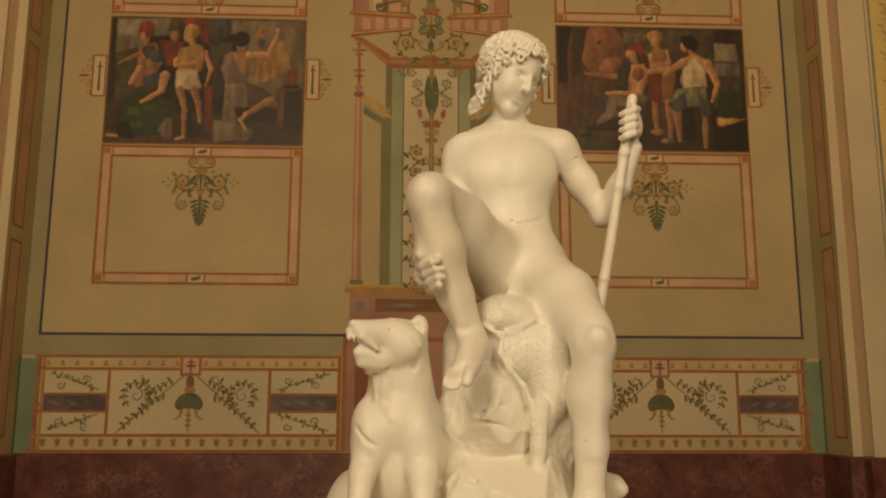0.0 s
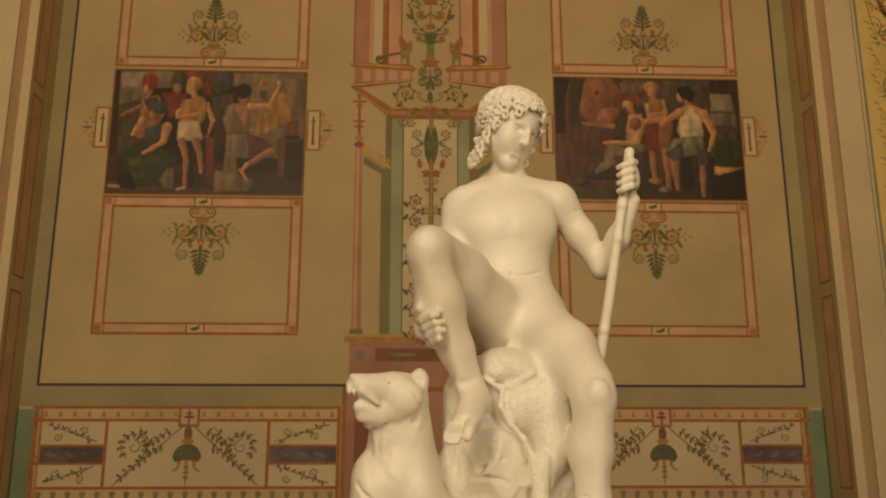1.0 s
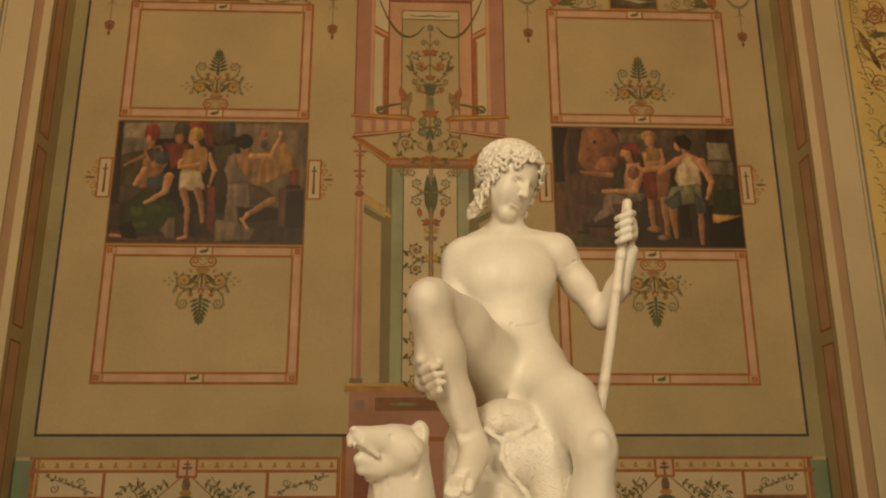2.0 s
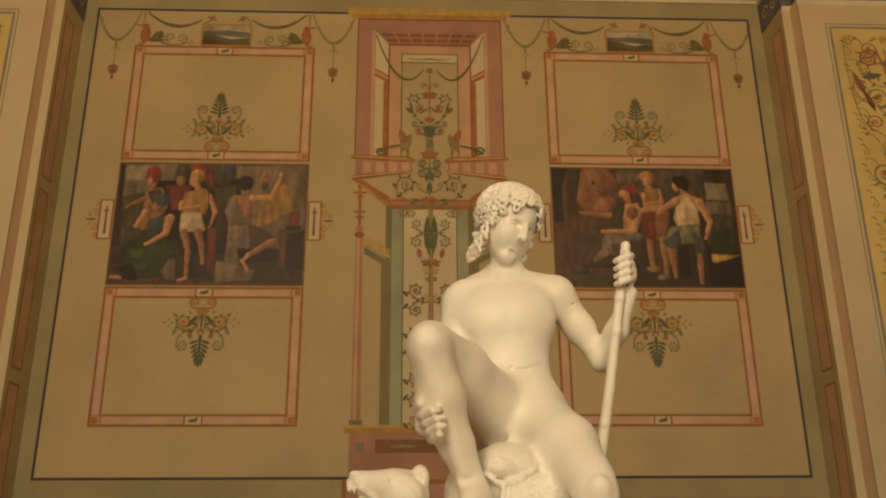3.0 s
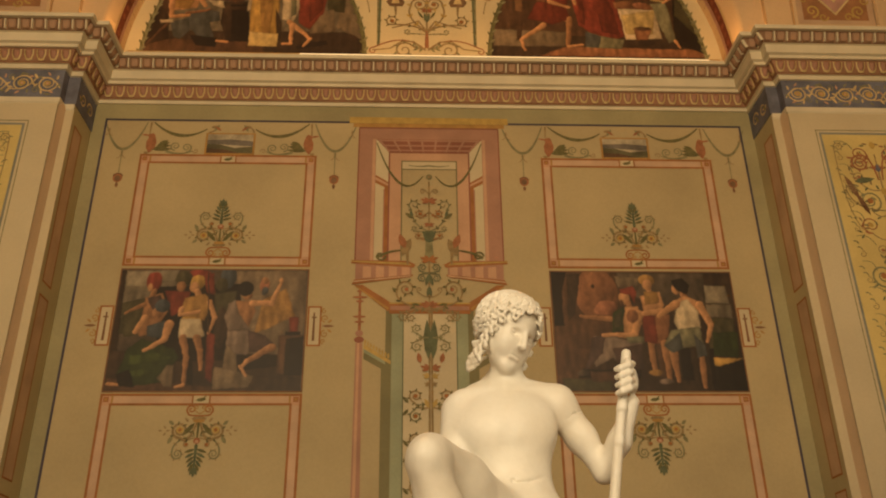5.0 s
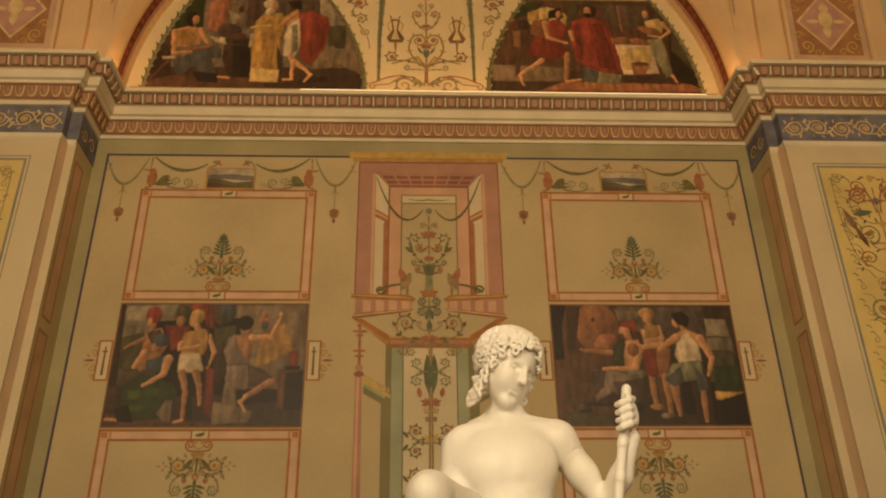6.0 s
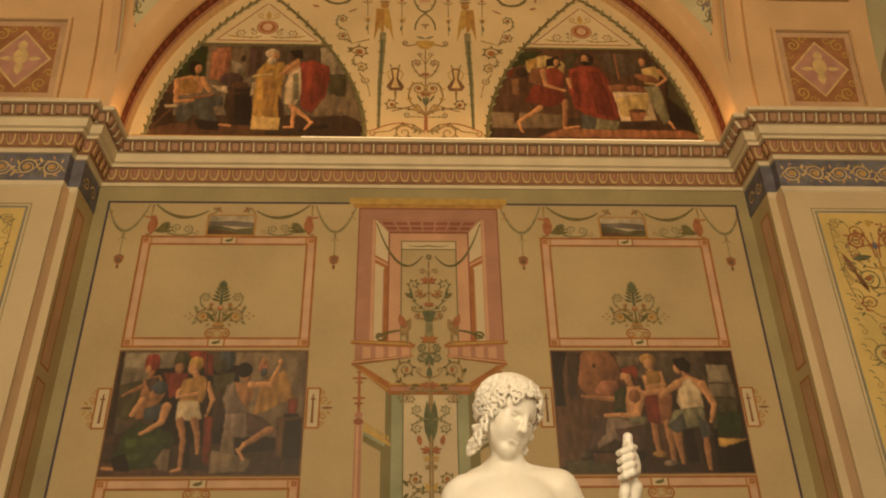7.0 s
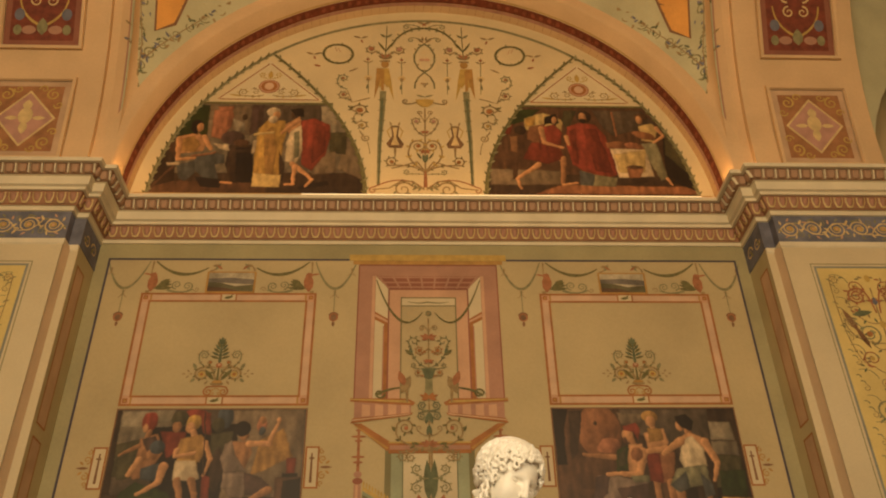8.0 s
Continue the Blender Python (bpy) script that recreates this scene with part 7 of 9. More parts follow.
    tw.volute("scroll", (0.005, 7.748), (0.246, 7.918), (0.079, 8.111), 0.094, -10, 1.75, 0.021, 6, "gold")
    tw.disc("bloom", "terracotta", (0.079, 8.111), 0.024, 0.024, 7)
    tw.disc("bloom", "terracotta", (0.37, 7.879), 0.021, 0.021, 7)
    tw.leaf("leaf", "teal", (0.003, 7.865), 80, 0.129, 0.041, 7)
    tw.leaf("leaf", "leaf", (0.039, 7.916), 60, 0.119, 0.026, 7)
    tw.volute("scroll", (0.005, 8.261), (0.119, 8.333), (0.099, 8.49), 0.054, -40, 1.60, 0.016, 6, "leaf_pale")
    tw.volute("scroll", (0.005, 8.474), (0.04, 8.584), (0.057, 8.62), 0.032, 0, 1.30, 0.011, 6, "")
    tw.disc("bloom", "mauve_pink", (0.099, 8.49), 0.021, 0.021, 7)
    tw.leaf("knob", "scroll_red", (0.003, 8.018), 20, 0.068, 0.023, 10)
    tw.leaf("knob", "scroll_red", (0.003, 8.018), 50, 0.051, 0.023, 10)
    tw.leaf("knob", "scroll_red", (0.003, 8.018), -15, 0.054, 0.023, 10)
    tw.leaf("knob", "scroll_red", (0.003, 8.313), 20, 0.053, 0.018, 10)
    tw.leaf("knob", "scroll_red", (0.003, 8.313), 50, 0.040, 0.018, 10)
    tw.leaf("knob", "scroll_red", (0.003, 8.313), -15, 0.042, 0.018, 10)
    tw.volute("leaf_pale", (0.013, 7.699), (0.141, 7.717), (0.205, 7.734), 0.033, -90, 1.30, 0.010, 6, "leaf_pale")
    tw.poly("urn", "p_tan", [(0.293, 8.406), (0.392, 8.408), (0.373, 8.265), (0.439, 8.144), (0.401, 8.084), (0.262, 8.083), (0.239, 8.141), (0.309, 8.264)], 5)
    tw.poly("urn", "gold_pale", [(0.314, 8.389), (0.37, 8.389), (0.351, 8.247), (0.386, 8.126), (0.291, 8.124), (0.33, 8.247)], 6)
    tw.disc("urn", "scroll", (0.344, 8.407), 0.053, 0.013, 7)
    tw.ribbon("urn", "scroll", [(0.338, 8.083), (0.335, 7.96)], 0.031, 0.016, 6)
    tw.ribbon("urn", "gold", [(0.293, 8.388), (0.252, 8.334), (0.282, 8.236)], 0.013, 0.011, 6)
    tw.ribbon("urn", "gold", [(0.392, 8.39), (0.433, 8.337), (0.399, 8.237)], 0.013, 0.011, 6)
    tw.leaf("urn", "scroll", (0.307, 8.417), 110, 0.064, 0.021, 6)
    tw.leaf("urn", "scroll", (0.382, 8.418), 70, 0.064, 0.021, 6)
    tw.volute("scroll", (0.803, 8.631), (0.91, 8.707), (0.75, 8.653), 0.092, 20, 1.70, 0.022, 5, "leaf")
    tw.disc("bloom", "terracotta", (0.75, 8.653), 0.038, 0.038, 6)
    tw.volute("scroll", (0.846, 8.78), (0.891, 8.856), (0.954, 8.903), 0.061, -120, 1.60, 0.017, 5, "leaf_pale")
    tw.disc("bloom", "scroll_red", (0.954, 8.903), 0.022, 0.022, 6)
    tw.volute("leaf_pale", (0.911, 8.99), (1.067, 9.05), (0.968, 9.172), 0.062, -20, 1.60, 0.017, 5, "leaf_pale")
    tw.disc("bloom", "terracotta", (0.968, 9.172), 0.020, 0.020, 6)
    tw.volute("scroll", (0.809, 8.576), (0.845, 8.486), (0.721, 8.419), 0.070, 20, 1.60, 0.019, 5, "leaf_pale")
    tw.disc("bloom", "gold", (0.721, 8.419), 0.021, 0.021, 6)
    tw.volute("scroll", (0.745, 8.341), (0.715, 8.27), (0.669, 8.227), 0.053, 60, -1.60, 0.016, 5, "")
    tw.ribbon("stem", "scroll", [(0.65, 8.164), (0.632, 8.094), (0.618, 8.008)], 0.011, 0.008, 5)
    tw.leaf("leaf", "scroll", (0.619, 8.025), -90, 0.037, 0.016, 5)
    tw.ribbon("stem", "scroll", [(0.643, 8.852), (0.751, 8.816), (0.846, 8.78), (0.91, 8.97)], 0.014, 0.011, 5)
    tw.leaf("leaf", "scroll", (0.912, 9.281), 150, 0.141, 0.023, 5)
    tw.ribbon("wreath", "leaf", [(1.225, 9.589), (1.213, 9.538), (1.185, 9.492), (1.143, 9.456), (1.093, 9.432), (1.038, 9.423), (0.984, 9.43), (0.936, 9.452), (0.899, 9.487), (0.876, 9.532), (0.869, 9.582), (0.88, 9.633), (0.908, 9.679), (0.949, 9.717), (1.0, 9.741), (1.056, 9.75), (1.111, 9.743), (1.16, 9.721), (1.197, 9.685), (1.219, 9.639), (1.225, 9.589)], 0.032, 0.032, 5)
    tw.leaf("leaf", "leaf_pale", (1.225, 9.589), 0, 0.040, 0.020, 6)
    tw.leaf("leaf", "leaf_pale", (1.203, 9.518), 47, 0.040, 0.020, 6)
    tw.leaf("leaf", "leaf_pale", (1.15, 9.46), 94, 0.040, 0.020, 6)
    tw.leaf("leaf", "leaf_pale", (1.077, 9.428), 141, 0.040, 0.020, 6)
    tw.leaf("leaf", "leaf_pale", (0.999, 9.426), 188, 0.040, 0.020, 6)
    tw.leaf("leaf", "leaf_pale", (0.93, 9.456), 235, 0.040, 0.020, 6)
    tw.leaf("leaf", "leaf_pale", (0.883, 9.512), 282, 0.040, 0.020, 6)
    tw.leaf("leaf", "leaf_pale", (0.869, 9.582), 329, 0.040, 0.020, 6)
    tw.leaf("leaf", "leaf_pale", (0.89, 9.654), 16, 0.040, 0.020, 6)
    tw.leaf("leaf", "leaf_pale", (0.943, 9.712), 63, 0.040, 0.020, 6)
    tw.leaf("leaf", "leaf_pale", (1.016, 9.746), 110, 0.040, 0.020, 6)
    tw.leaf("leaf", "leaf_pale", (1.096, 9.747), 157, 0.040, 0.020, 6)
    tw.leaf("leaf", "leaf_pale", (1.166, 9.716), 204, 0.040, 0.020, 6)
    tw.leaf("leaf", "leaf_pale", (1.212, 9.659), 251, 0.040, 0.020, 6)
    tw.ribbon("bow", "pink", [(1.091, 9.71), (1.066, 9.627), (1.053, 9.688), (1.02, 9.613)], 0.012, 0.009, 6)
    tw.leaf("plain_shape", "scroll", (0.781, 9.87), 20, 0.105, 0.029, 5)
    tw.leaf("plain_shape", "scroll", (0.781, 9.87), 160, 0.099, 0.029, 5)
    tw.leaf("plain_shape", "scroll_red", (0.78, 9.845), -110, 0.070, 0.026, 6)
    tw.leaf("plain_shape", "scroll", (1.341, 9.57), 20, 0.103, 0.029, 5)
    tw.leaf("plain_shape", "scroll", (1.341, 9.57), 160, 0.098, 0.029, 5)
    tw.leaf("plain_shape", "scroll_red", (1.339, 9.546), -110, 0.069, 0.026, 6)
    tw.leaf("plain_shape", "scroll_red", (1.241, 9.367), 15, 0.096, 0.034, 5)
    for s, x0, x1, z0, ground in ((-1, -3.08, -0.655, 7.42, "stone"), (1, 0.645, 3.07, 7.41, "brown")):
        cv = Canvas(x1 - x0, 8.735 - z0, 0.0062, ground, 40 + s)
        if s < 0:
            cv.poly("sky", [(-0.099, 0.980), (0.984, 1.010), (1.002, 0.015), (-0.013, -0.001)], 1)
            cv.poly("umber", [(-0.033, 0.209), (0.998, 0.228), (1.002, 0.005), (-0.020, -0.012)], 2)
            cv.poly("brown", [(-0.016, 0.124), (0.551, 0.134), (0.558, -0.002), (-0.012, -0.012)], 3)
            cv.poly("green", [(0.080, 0.985), (0.260, 0.978), (0.267, 0.614), (0.111, 0.610), (0.052, 0.451)], 3)
            cv.poly("umber", [(0.020, 0.406), (0.109, 0.633), (0.152, 0.127), (0.010, 0.041)], 3)
            cv.poly("stone", [(0.250, 0.978), (0.449, 0.983), (0.460, 0.641), (0.260, 0.591)], 3)
            cv.poly("grey", [(0.449, 0.983), (0.774, 0.992), (0.793, 0.672), (0.469, 0.641)], 3)
            cv.poly("mauve", [(0.449, 0.983), (0.506, 0.985), (0.509, 0.759), (0.452, 0.618)], 4)
            cv.poly("cloud", [(0.774, 0.980), (0.841, 0.982), (0.906, 0.652), (0.789, 0.672)], 3)
            cv.poly("hill", [(0.821, 0.673), (0.906, 0.675), (0.902, 0.425), (0.828, 0.445)], 4)
            cv.poly("stone", [(0.897, 0.652), (0.976, 0.404), (0.990, 0.142), (0.870, 0.269)], 3)
            cv.poly("rose", [(0.274, 0.918), (0.355, 0.968), (0.368, 0.849), (0.362, 0.720), (0.324, 0.592), (0.276, 0.614)], 4)
            cv.poly("rose", [(0.289, 0.967), (0.364, 0.974), (0.367, 0.933), (0.303, 0.895)], 5)
            cv.poly("cloud", [(0.364, 0.825), (0.423, 0.780), (0.430, 0.664), (0.383, 0.686)], 4)
            cv.oval("umber", 0.422, 0.843, 0.012, 0.031, 0, 5)
            cv.oval("mauve", 0.378, 0.605, 0.056, 0.078, 0, 5)
            cv.poly("umber", [(0.365, 0.525), (0.475, 0.528), (0.499, 0.112), (0.401, 0.110), (0.362, 0.303)], 5)
            cv.poly("dark", [(0.407, 0.436), (0.480, 0.438), (0.498, 0.123), (0.418, 0.121)], 6)
            cv.oval("brown", 0.423, 0.549, 0.037, 0.036, 0, 6)
            cv.poly("white", [(0.290, 0.546), (0.365, 0.525), (0.370, 0.458), (0.323, 0.479)], 5)
            cv.bar("dark", 0.404, 0.485, 0.482, 0.494, 0.011, 7, 0.011)
            cv.oval("dark", 0.207, 0.739, 0.029, 0.065, 0, 6)
            cv.oval("flesh", 0.221, 0.716, 0.017, 0.051, 0, 7)
            cv.poly("dark", [(0.177, 0.704), (0.204, 0.716), (0.219, 0.636), (0.196, 0.646)], 7)
            cv.poly("flesh", [(0.129, 0.611), (0.218, 0.659), (0.270, 0.568), (0.251, 0.455), (0.154, 0.420), (0.127, 0.475)], 5)
            cv.poly("ochre", [(0.150, 0.588), (0.202, 0.624), (0.237, 0.522), (0.216, 0.443), (0.151, 0.453)], 6)
            cv.bar("flesh", 0.136, 0.588, 0.145, 0.364, 0.028, 7, 0.020)
            cv.bar("flesh", 0.249, 0.613, 0.286, 0.478, 0.026, 7, 0.018)
            cv.bar("flesh", 0.146, 0.353, 0.221, 0.377, 0.020, 7, 0.016)
            cv.bar("clay", 0.210, 0.399, 0.307, 0.434, 0.013, 8, 0.013)
            cv.poly("brown", [(0.078, 0.564), (0.122, 0.588), (0.150, 0.365), (0.121, 0.386)], 4)
            cv.poly("slate", [(0.216, 0.377), (0.288, 0.445), (0.350, 0.413), (0.360, 0.325), (0.317, 0.302), (0.346, 0.131), (0.284, 0.130), (0.221, 0.257)], 6)
            cv.poly("slate", [(0.146, 0.299), (0.223, 0.344), (0.233, 0.214), (0.196, 0.128), (0.167, 0.149)], 6)
            cv.poly("white", [(0.099, 0.320), (0.153, 0.325), (0.160, 0.295), (0.107, 0.289)], 7)
            cv.bar("brown", 0.138, 0.288, 0.052, 0.058, 0.016, 5, 0.011)
            cv.poly("dark", [(0.237, 0.171), (0.354, 0.152), (0.351, 0.057), (0.271, 0.066)], 6)
            cv.bar("flesh", 0.356, 0.120, 0.401, 0.106, 0.012, 6, 0.012)
            cv.oval("white", 0.553, 0.902, 0.030, 0.057, 0, 6)
            cv.oval("flesh", 0.567, 0.866, 0.017, 0.048, 0, 6)
            cv.oval("white", 0.553, 0.818, 0.021, 0.043, 0, 7)
            cv.poly("gold", [(0.493, 0.711), (0.534, 0.818), (0.610, 0.808), (0.624, 0.691), (0.613, 0.531), (0.613, 0.330), (0.612, 0.178), (0.496, 0.155), (0.484, 0.528)], 5)
            cv.poly("ochre", [(0.514, 0.666), (0.557, 0.736), (0.586, 0.530), (0.585, 0.178), (0.549, 0.177)], 6)
            cv.poly("straw", [(0.493, 0.219), (0.619, 0.200), (0.617, 0.072), (0.492, 0.070)], 6)
            cv.bar("straw", 0.478, 0.642, 0.560, 0.667, 0.015, 7, 0.015)
            cv.poly("white", [(0.473, 0.573), (0.491, 0.573), (0.489, 0.438), (0.474, 0.427)], 7)
            cv.poly("umber", [(0.598, 0.463), (0.632, 0.309), (0.631, 0.136), (0.614, 0.135)], 5)
            cv.poly("dark", [(0.628, 0.940), (0.689, 0.958), (0.698, 0.846), (0.654, 0.869)], 7)
            cv.oval("brown", 0.654, 0.880, 0.019, 0.048, 0, 6)
            cv.poly("flesh", [(0.612, 0.761), (0.674, 0.857), (0.696, 0.763), (0.636, 0.645)], 6)
            cv.bar("flesh", 0.667, 0.798, 0.602, 0.668, 0.024, 7, 0.017)
            cv.poly("white", [(0.643, 0.692), (0.692, 0.763), (0.708, 0.465), (0.678, 0.309), (0.631, 0.352), (0.626, 0.554)], 6)
            cv.poly("sage", [(0.658, 0.669), (0.680, 0.693), (0.692, 0.398), (0.670, 0.375)], 7)
            cv.poly("crimson", [(0.680, 0.810), (0.750, 0.835), (0.819, 0.766), (0.827, 0.627), (0.811, 0.423), (0.753, 0.245), (0.705, 0.310), (0.697, 0.624)], 6)
            cv.poly("red", [(0.743, 0.788), (0.801, 0.742), (0.809, 0.467), (0.750, 0.311)], 7)
            cv.bar("flesh", 0.664, 0.320, 0.732, 0.202, 0.027, 6, 0.018)
            cv.bar("flesh", 0.732, 0.202, 0.756, 0.149, 0.018, 6, 0.013)
            cv.bar("flesh", 0.679, 0.288, 0.673, 0.115, 0.024, 6, 0.015)
            cv.bar("flesh", 0.732, 0.074, 0.761, 0.149, 0.012, 7, 0.016)
            cv.bar("flesh", 0.642, 0.098, 0.677, 0.105, 0.012, 6, 0.012)
            cv.poly("stone", [(0.764, 0.444), (0.856, 0.457), (0.866, 0.226), (0.754, 0.202)], 4)
            cv.poly("dark", [(0.697, 0.073), (0.828, 0.139), (0.839, 0.097), (0.707, 0.042)], 4)
        else:
            cv.poly("brown", [(0.031, 1.002), (0.854, 1.000), (1.009, 0.027), (-0.003, 0.021)], 1)
            cv.poly("umber", [(0.011, 0.245), (1.020, 0.220), (1.008, 0.016), (-0.003, 0.021)], 2)
            cv.poly("stone", [(0.031, 0.288), (0.354, 0.273), (0.346, 0.122), (0.026, 0.116)], 3)
            cv.poly("clay", [(0.355, 0.122), (0.962, 0.111), (0.990, 0.026), (0.223, 0.025)], 3)
            cv.poly("green", [(0.147, 0.969), (0.293, 0.972), (0.210, 0.838), (0.110, 0.742)], 3)
            cv.poly("straw", [(0.206, 0.862), (0.301, 0.936), (0.393, 0.843), (0.376, 0.701), (0.278, 0.653), (0.206, 0.744)], 3)
            cv.poly("gold", [(0.211, 0.862), (0.260, 0.887), (0.256, 0.792), (0.212, 0.768)], 4)
            cv.poly("red", [(0.101, 0.765), (0.150, 0.790), (0.137, 0.672), (0.108, 0.672)], 3)
            cv.poly("hill", [(0.400, 0.963), (0.468, 0.965), (0.406, 0.725), (0.384, 0.843)], 4)
            cv.poly("grey", [(0.537, 0.967), (0.782, 0.961), (0.837, 0.807), (0.623, 0.661), (0.581, 0.753)], 3)
            cv.bar("clay", 0.634, 0.945, 0.637, 0.661, 0.010, 5, 0.010)
            cv.poly("dark", [(0.844, 0.878), (0.982, 0.307), (0.983, 0.047), (0.838, 0.173), (0.854, 0.666)], 4)
            cv.poly("hill", [(0.877, 0.808), (0.980, 0.285), (0.961, 0.197), (0.855, 0.460)], 4)
            cv.oval("umber", 0.184, 0.725, 0.029, 0.056, 0, 5)
            cv.poly("brown", [(0.122, 0.672), (0.203, 0.674), (0.190, 0.446), (0.165, 0.423), (0.152, 0.182), (0.129, 0.182), (0.142, 0.423), (0.116, 0.489)], 5)
            cv.poly("tan", [(0.131, 0.649), (0.164, 0.650), (0.162, 0.468), (0.130, 0.490)], 6)
            cv.poly("dark", [(0.304, 0.888), (0.359, 0.919), (0.373, 0.819), (0.357, 0.783), (0.324, 0.806), (0.299, 0.793)], 7)
            cv.oval("flesh", 0.350, 0.842, 0.013, 0.043, 0, 7)
            cv.poly("clay", [(0.226, 0.768), (0.305, 0.805), (0.265, 0.561), (0.211, 0.628)], 5)
            cv.poly("crimson", [(0.284, 0.769), (0.352, 0.795), (0.381, 0.701), (0.369, 0.563), (0.283, 0.538), (0.269, 0.652)], 6)
            cv.poly("red", [(0.228, 0.583), (0.360, 0.563), (0.380, 0.405), (0.293, 0.348), (0.183, 0.401)], 6)
            cv.bar("flesh", 0.283, 0.746, 0.290, 0.584, 0.029, 7, 0.021)
            cv.bar("flesh", 0.290, 0.584, 0.377, 0.529, 0.021, 7, 0.013)
            cv.bar("flesh", 0.255, 0.337, 0.162, 0.204, 0.028, 6, 0.019)
            cv.bar("flesh", 0.152, 0.182, 0.166, 0.076, 0.018, 6, 0.011)
            cv.bar("flesh", 0.339, 0.427, 0.369, 0.383, 0.024, 5, 0.019)
            cv.bar("tan", 0.375, 0.405, 0.356, 0.143, 0.028, 6, 0.019)
            cv.bar("flesh", 0.355, 0.122, 0.421, 0.144, 0.013, 6, 0.013)
            cv.oval("umber", 0.493, 0.893, 0.037, 0.072, 0, 7)
            cv.oval("flesh", 0.488, 0.881, 0.018, 0.053, 0, 8)
            cv.oval("dark", 0.487, 0.841, 0.016, 0.024, 0, 9)
            cv.poly("crimson", [(0.409, 0.772), (0.470, 0.821), (0.546, 0.799), (0.585, 0.660), (0.605, 0.410), (0.616, 0.234), (0.543, 0.189), (0.473, 0.253), (0.413, 0.340), (0.391, 0.609)], 6)
            cv.poly("red", [(0.485, 0.751), (0.543, 0.752), (0.580, 0.454), (0.594, 0.255), (0.512, 0.276)], 7)
            cv.poly("red", [(0.416, 0.726), (0.446, 0.750), (0.441, 0.340), (0.416, 0.384)], 7)
            cv.poly("sage", [(0.447, 0.274), (0.518, 0.232), (0.609, 0.201), (0.597, 0.105), (0.437, 0.113)], 7)
            cv.bar("flesh", 0.398, 0.655, 0.407, 0.564, 0.021, 6, 0.015)
            cv.poly("slate", [(0.437, 0.274), (0.509, 0.232), (0.492, 0.114), (0.433, 0.123)], 7)
            cv.poly("white", [(0.566, 0.522), (0.766, 0.526), (0.782, 0.215), (0.618, 0.202), (0.593, 0.365)], 5)
            cv.poly("straw", [(0.608, 0.455), (0.765, 0.515), (0.743, 0.258), (0.622, 0.256)], 6)
            cv.oval("clay", 0.636, 0.569, 0.048, 0.037, 0, 7)
            cv.oval("rose", 0.702, 0.570, 0.034, 0.027, 0, 7)
            cv.poly("clay", [(0.580, 0.591), (0.769, 0.572), (0.760, 0.515), (0.585, 0.527)], 6)
            cv.oval("brown", 0.696, 0.312, 0.041, 0.026, 0, 7)
            cv.poly("clay", [(0.658, 0.300), (0.738, 0.302), (0.715, 0.203), (0.664, 0.202)], 7)
            cv.oval("umber", 0.690, 0.171, 0.056, 0.034, 0, 6)
            cv.oval("brown", 0.771, 0.889, 0.033, 0.048, 0, 6)
            cv.oval("flesh", 0.759, 0.857, 0.016, 0.048, 0, 7)
            cv.poly("straw", [(0.748, 0.781), (0.819, 0.818), (0.841, 0.736), (0.810, 0.596), (0.754, 0.617)], 6)
            cv.bar("flesh", 0.838, 0.759, 0.860, 0.678, 0.023, 7, 0.017)
            cv.bar("flesh", 0.859, 0.666, 0.810, 0.596, 0.017, 7, 0.013)
            cv.oval("clay", 0.768, 0.676, 0.058, 0.042, -20, 8)
            cv.poly("sage", [(0.751, 0.583), (0.819, 0.596), (0.834, 0.437), (0.840, 0.195), (0.810, 0.173), (0.779, 0.347)], 6)
            cv.bar("flesh", 0.840, 0.195, 0.857, 0.131, 0.015, 6, 0.009)
        cv.sheet("picture", x0, z0, lun, 0.0046,
                 lambda x, z, s=s: (x * x + (z - zc) ** 2 < (R - 0.02) ** 2) & (s * x > 0.66 + 1.15 * np.maximum(0, (z - 7.42) / 2.13) ** 1.9))
    b.finish(lun)


M["lunette_cream"] = material("lunette_cream_paint", (0.66, 0.55, 0.33), 0.8, 0.06, 1.6, 50, 0.04)
M["lunette_pale"] = material("lunette_pale_paint", (0.68, 0.59, 0.38), 0.8, 0.06, 2, 50, 0.04)

